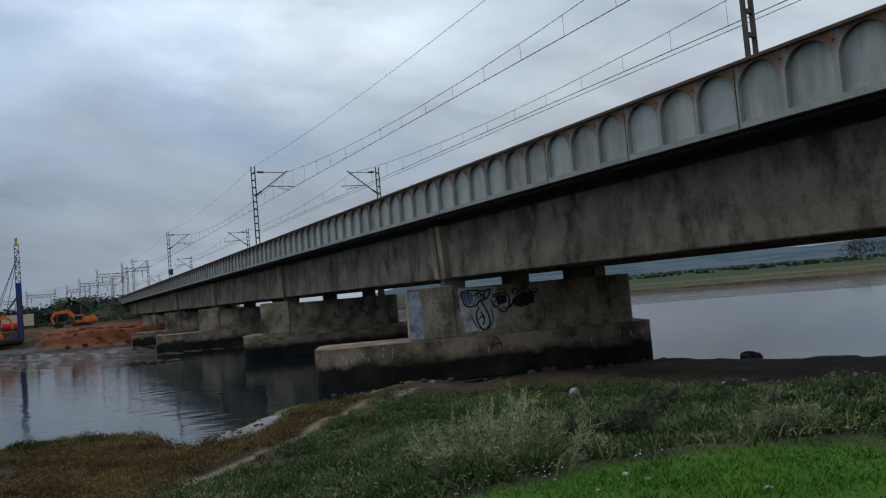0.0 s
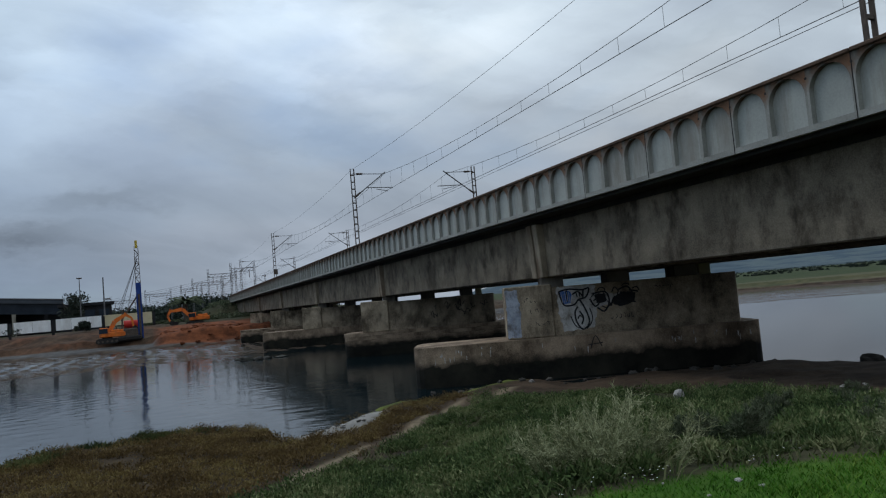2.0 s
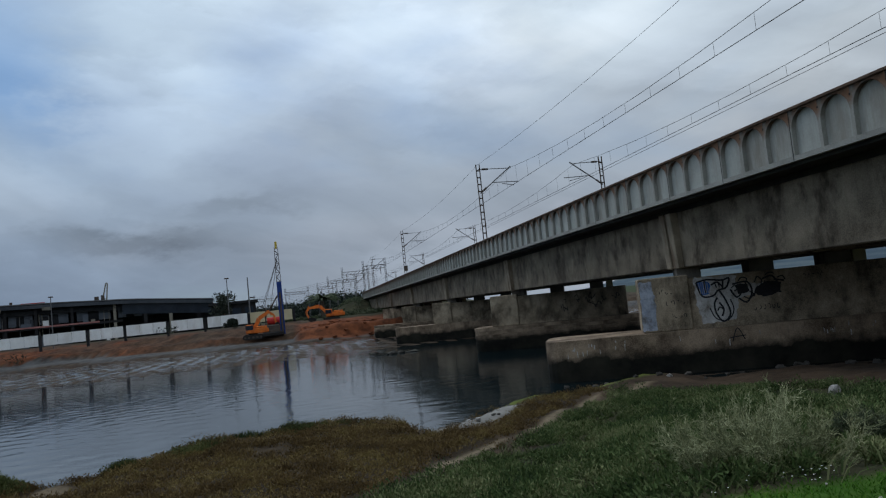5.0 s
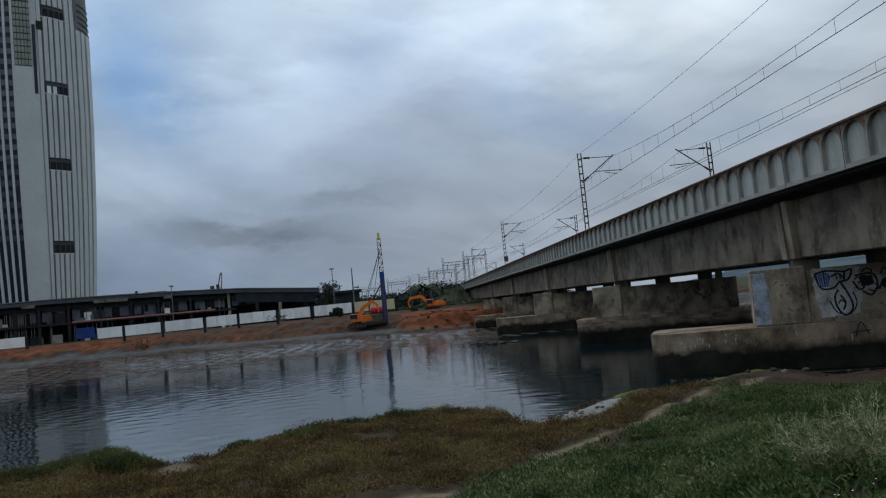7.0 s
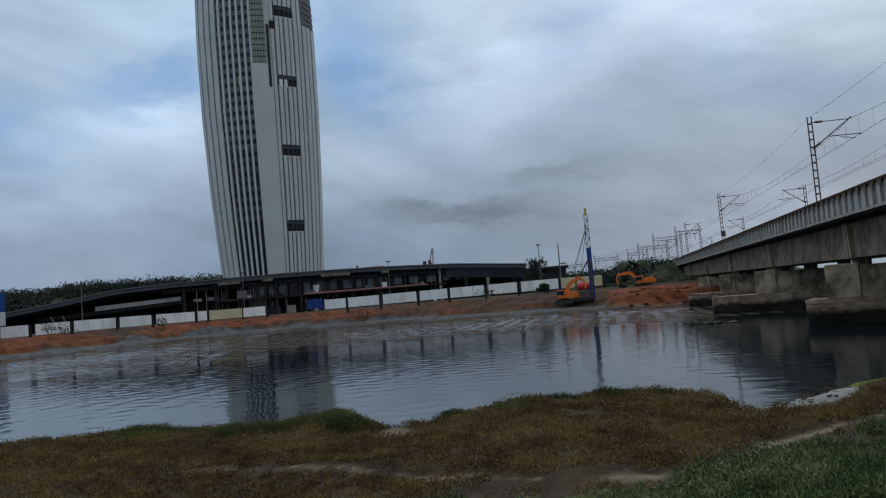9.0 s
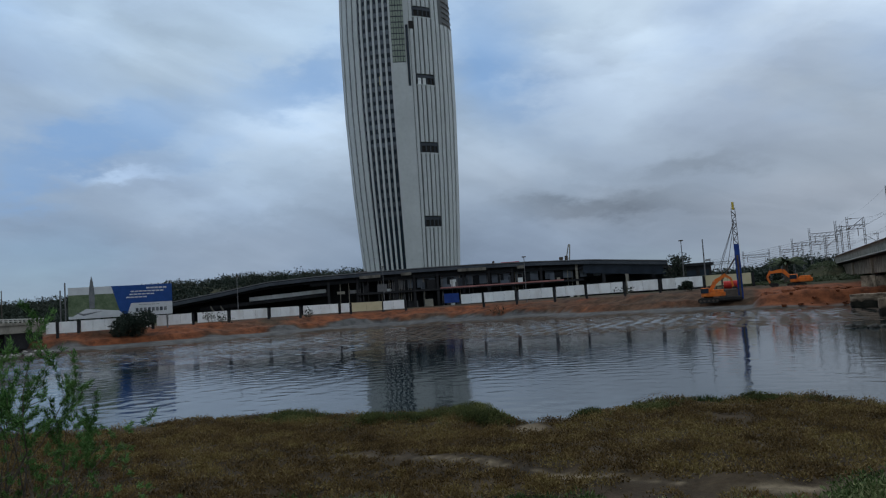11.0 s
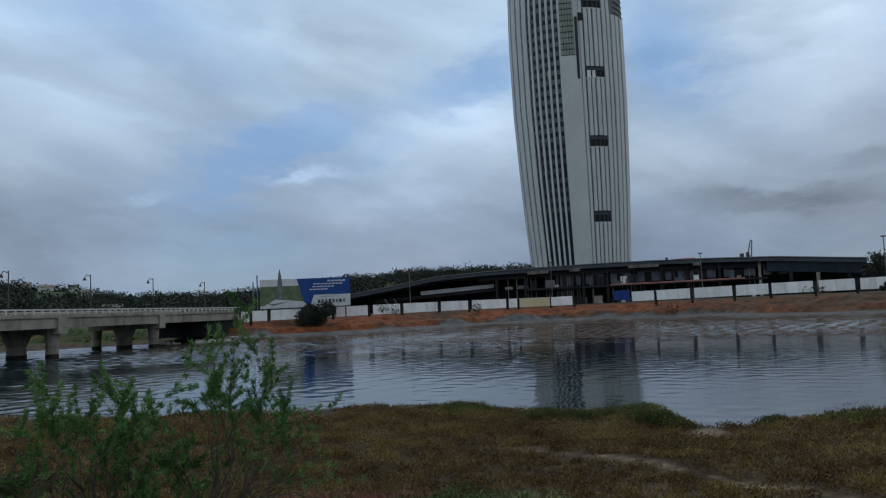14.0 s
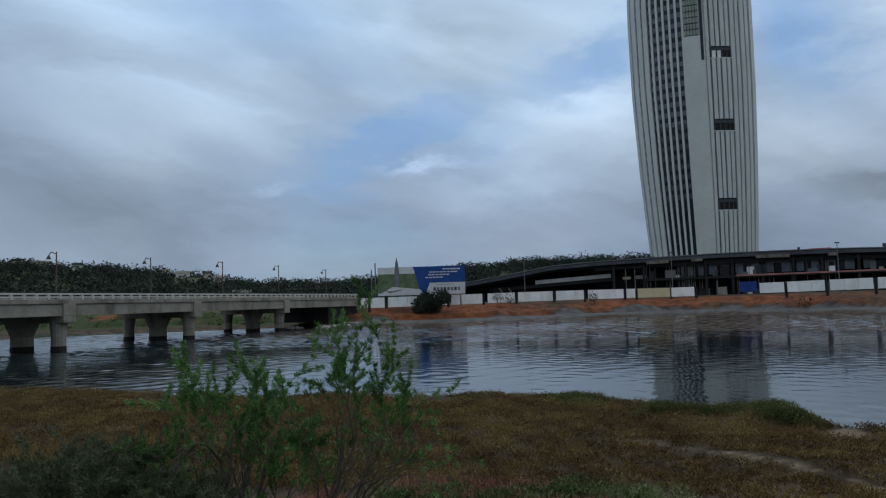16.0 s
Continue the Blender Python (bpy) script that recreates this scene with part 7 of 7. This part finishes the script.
def wash(name, pts, y, material, label):
    """A thin coat of paint on the pier: outline in x and z, a few millimetres proud."""
    rg = np.random.RandomState(len(name) + int(abs(pts[0][0]) * 100))
    rough = []
    for (x0, z0), (x1, z1) in zip(pts, pts[1:] + pts[:1]):
        k = max(1, int(math.hypot(x1 - x0, z1 - z0) / 0.1))
        rough += [(x0 + (x1 - x0) * i / k + rg.normal(0, 0.022), z0 + (z1 - z0) * i / k + rg.normal(0, 0.022)) for i in range(k)]
    pts = rough
    bm = bmesh.new()
    a = [bm.verts.new((x, y, z)) for x, z in pts]
    bm.faces.new(a)
    b = [bm.verts.new((x, y + 0.004, z)) for x, z in pts]
    for i in range(len(pts)):
        j = (i + 1) % len(pts)
        bm.faces.new((a[i], a[j], b[j], b[i]))
    bmesh.ops.recalc_face_normals(bm, faces=bm.faces)
    ob = part(name, bm, material)
    ob.matrix_basis = WALL1.copy()
    return tagged(ob, label, "paint", "paint on the first pier")


def stroke(pts, w, y, material=None, name="graffiti_stroke", wall=None):
    """A sprayed line along x, z points, rounded between them."""
    bm = bmesh.new()
    if len(pts) > 2:
        ext = [pts[0]] + list(pts) + [pts[-1]]
        curve = []
        for a, b, c, d in zip(ext, ext[1:], ext[2:], ext[3:]):
            for k in range(4):
                u = k / 4
                curve.append(tuple(0.5 * (2 * b[i] + (c[i] - a[i]) * u + (2 * a[i] - 5 * b[i] + 4 * c[i] - d[i]) * u * u + (3 * b[i] - a[i] - 3 * c[i] + d[i]) * u ** 3) for i in (0, 1)))
        pts = curve + [pts[-1]]
    rows = []
    for i, (x, z) in enumerate(pts):
        p0, p1 = pts[max(i - 1, 0)], pts[min(i + 1, len(pts) - 1)]
        d = Vector((p1[0] - p0[0] + 1e-6, p1[1] - p0[1])).normalized() * w / 2
        rows.append((bm.verts.new((x - d.y, y, z + d.x)), bm.verts.new((x + d.y, y, z - d.x))))
    for a, b in zip(rows[:-1], rows[1:]):
        bm.faces.new((a[0], a[1], b[1], b[0]))
    ob = part(name, bm, material or INK)
    ob.matrix_basis = (wall or WALL1).copy()
    return tagged(ob, "sprayed graffiti lines on the concrete pier", "graffiti", "paint on the first pier")


Y0 = 0.25 - 0.006
Y1 = 0.12 - 0.006
wash("whitewash", [(0.55, 3.92), (2.3, 3.9), (2.25, 3.5), (3.3, 3.45), (3.2, 3.0), (2.3, 2.9), (2.1, 2.0), (0.75, 1.95), (0.6, 2.9)], Y0, WHITEWASH, "worn white paint behind the graffiti")
wash("pale_wash", [(-1.72, 3.95), (-1.2, 3.95), (-1.1, 3.0), (-1.15, 1.85), (-1.72, 1.85)], Y1, PALEBLUE, "worn pale blue paint on the pier's corner")
wash("blue_fill", [(0.68, 3.7), (1.05, 3.78), (1.25, 3.55), (1.15, 3.2), (0.85, 3.15)], Y0 - 0.004, SPRAYBLUE, "blue sprayed fill of the graffiti")
rs = np.random.RandomState(88)
big_tag = [[(0.66, 3.72), (1.1, 3.8), (1.7, 3.72), (2.0, 3.78), (1.85, 3.4), (1.5, 3.3), (1.3, 3.1), (0.85, 3.12), (0.66, 3.72)], [(1.25, 3.55), (1.5, 3.66), (1.7, 3.45)], [(1.55, 3.3), (1.75, 2.9), (1.9, 2.3), (1.6, 1.98), (1.35, 2.3), (1.3, 2.75), (1.45, 3.0)], [(1.5, 2.8), (1.65, 2.5), (1.55, 2.2)],
           [(2.0, 3.3), (2.2, 2.95), (2.4, 3.1), (2.3, 3.4)], [(2.1, 3.5), (2.7, 3.55), (2.85, 3.1), (2.6, 2.7), (2.3, 2.9)], [(2.25, 3.35), (2.65, 3.38)], [(2.3, 3.15), (2.7, 3.15)], [(2.9, 2.9), (3.1, 3.3), (3.3, 3.0), (3.4, 3.5), (3.55, 3.0)], [(3.3, 3.6), (3.7, 3.7), (3.9, 3.3), (3.6, 3.1), (4.0, 3.0)], [(3.75, 3.55), (4.15, 3.45)], [(1.0, 3.75), (1.02, 3.25)], [(1.75, 3.72), (1.7, 3.35)]]
for pts in big_tag:
    stroke(pts, 0.075, Y0 - 0.008)
wash("dark_fill", [(2.95, 3.05), (3.15, 3.35), (3.5, 3.5), (4.05, 3.4), (3.95, 3.0), (3.4, 2.85)], Y0 - 0.003, INK, "black sprayed fill of the graffiti")
wash("dark_fill", [(2.2, 3.45), (2.65, 3.5), (2.75, 3.2), (2.5, 3.05), (2.3, 3.1)], Y0 - 0.003, INK, "black sprayed fill of the graffiti")
for x0, z0, n, s in ((2.9, 2.35, 6, 0.16), (4.95, 3.45, 5, 0.15), (-0.95, 3.35, 4, 0.16), (-0.6, 2.85, 4, 0.18), (-0.5, 2.3, 4, 0.16), (5.9, 2.75, 2, 0.14)):
    for i in range(n):
        x, turn_ = x0 + i * s * 1.15, rs.rand() * 6
        curl = [(x + s * 0.4 * math.cos(turn_ + k * 0.75) * (1 - 0.06 * k), z0 + s * (0.6 + rs.uniform(0.4, 0.75) * math.sin(turn_ + k * 0.75))) for k in range(rs.randint(3, 8))]
        stroke(curl, 0.026, Y0 - 0.005 if x0 > 0.4 else Y1 - 0.005)
stroke([(1.75, 1.15), (2.0, 1.7), (2.25, 1.2)], 0.04, -0.308)
stroke([(1.68, 1.32), (2.3, 1.38)], 0.04, -0.308)
# more loops inside and beside the large tag
for pts in ([(2.35, 3.62), (2.5, 3.75), (2.7, 3.68), (2.62, 3.5)], [(2.15, 3.2), (2.3, 3.3), (2.2, 3.45), (2.05, 3.35)], [(2.5, 2.95), (2.7, 2.85), (2.9, 3.0), (2.75, 3.15)], [(3.0, 3.5), (3.12, 3.72), (3.28, 3.55), (3.2, 3.3)], [(3.45, 3.75), (3.6, 3.85), (3.8, 3.78)], [(3.9, 3.6), (4.1, 3.66), (4.2, 3.5)],
            [(1.1, 2.6), (1.2, 2.3), (1.35, 2.1), (1.6, 2.02)], [(1.95, 2.9), (2.05, 2.5), (1.95, 2.2), (1.75, 2.0)], [(1.4, 2.45), (1.5, 2.6), (1.62, 2.5)], [(1.42, 3.62), (1.46, 3.42)], [(1.56, 3.66), (1.58, 3.42)]):
    stroke(pts, 0.05, Y0 - 0.009)
for k in range(5):
    stroke([(0.76 + k * 0.085, 3.68), (0.8 + k * 0.08, 3.22)], 0.022, Y0 - 0.010, WHITEWASH)
# scribbles on the second pier
bx_, by_ = bridge_xy(0, SPAN)
WALL2 = Matrix.Translation((bx_, by_ - 0.55, 0)) @ Matrix.Rotation(radians(5.2), 4, "Z")
for i in range(15):
    x, z = rs.uniform(3.6, 8.0), rs.uniform(2.6, 3.5)
    stroke([(x, z), (x + rs.uniform(0.05, 0.25), z + rs.uniform(-0.2, 0.3)), (x + rs.uniform(0.1, 0.3), z - 0.25), (x + rs.uniform(0.2, 0.5), z + rs.uniform(-0.2, 0.2))], 0.045, Y0 - 0.005, wall=WALL2)
# pale drips on the foot's face
for i in range(34):
    x = rs.choice([rs.uniform(-5.0, -2.4), rs.uniform(5.2, 9.0), rs.uniform(-5.2, 8.8)])
    z = rs.uniform(1.25, 1.62)
    stroke([(x, z), (x + rs.normal(0, 0.01), z - rs.uniform(0.08, 0.28))], rs.uniform(0.02, 0.05), -0.306, WHITEWASH, "lime_drip")
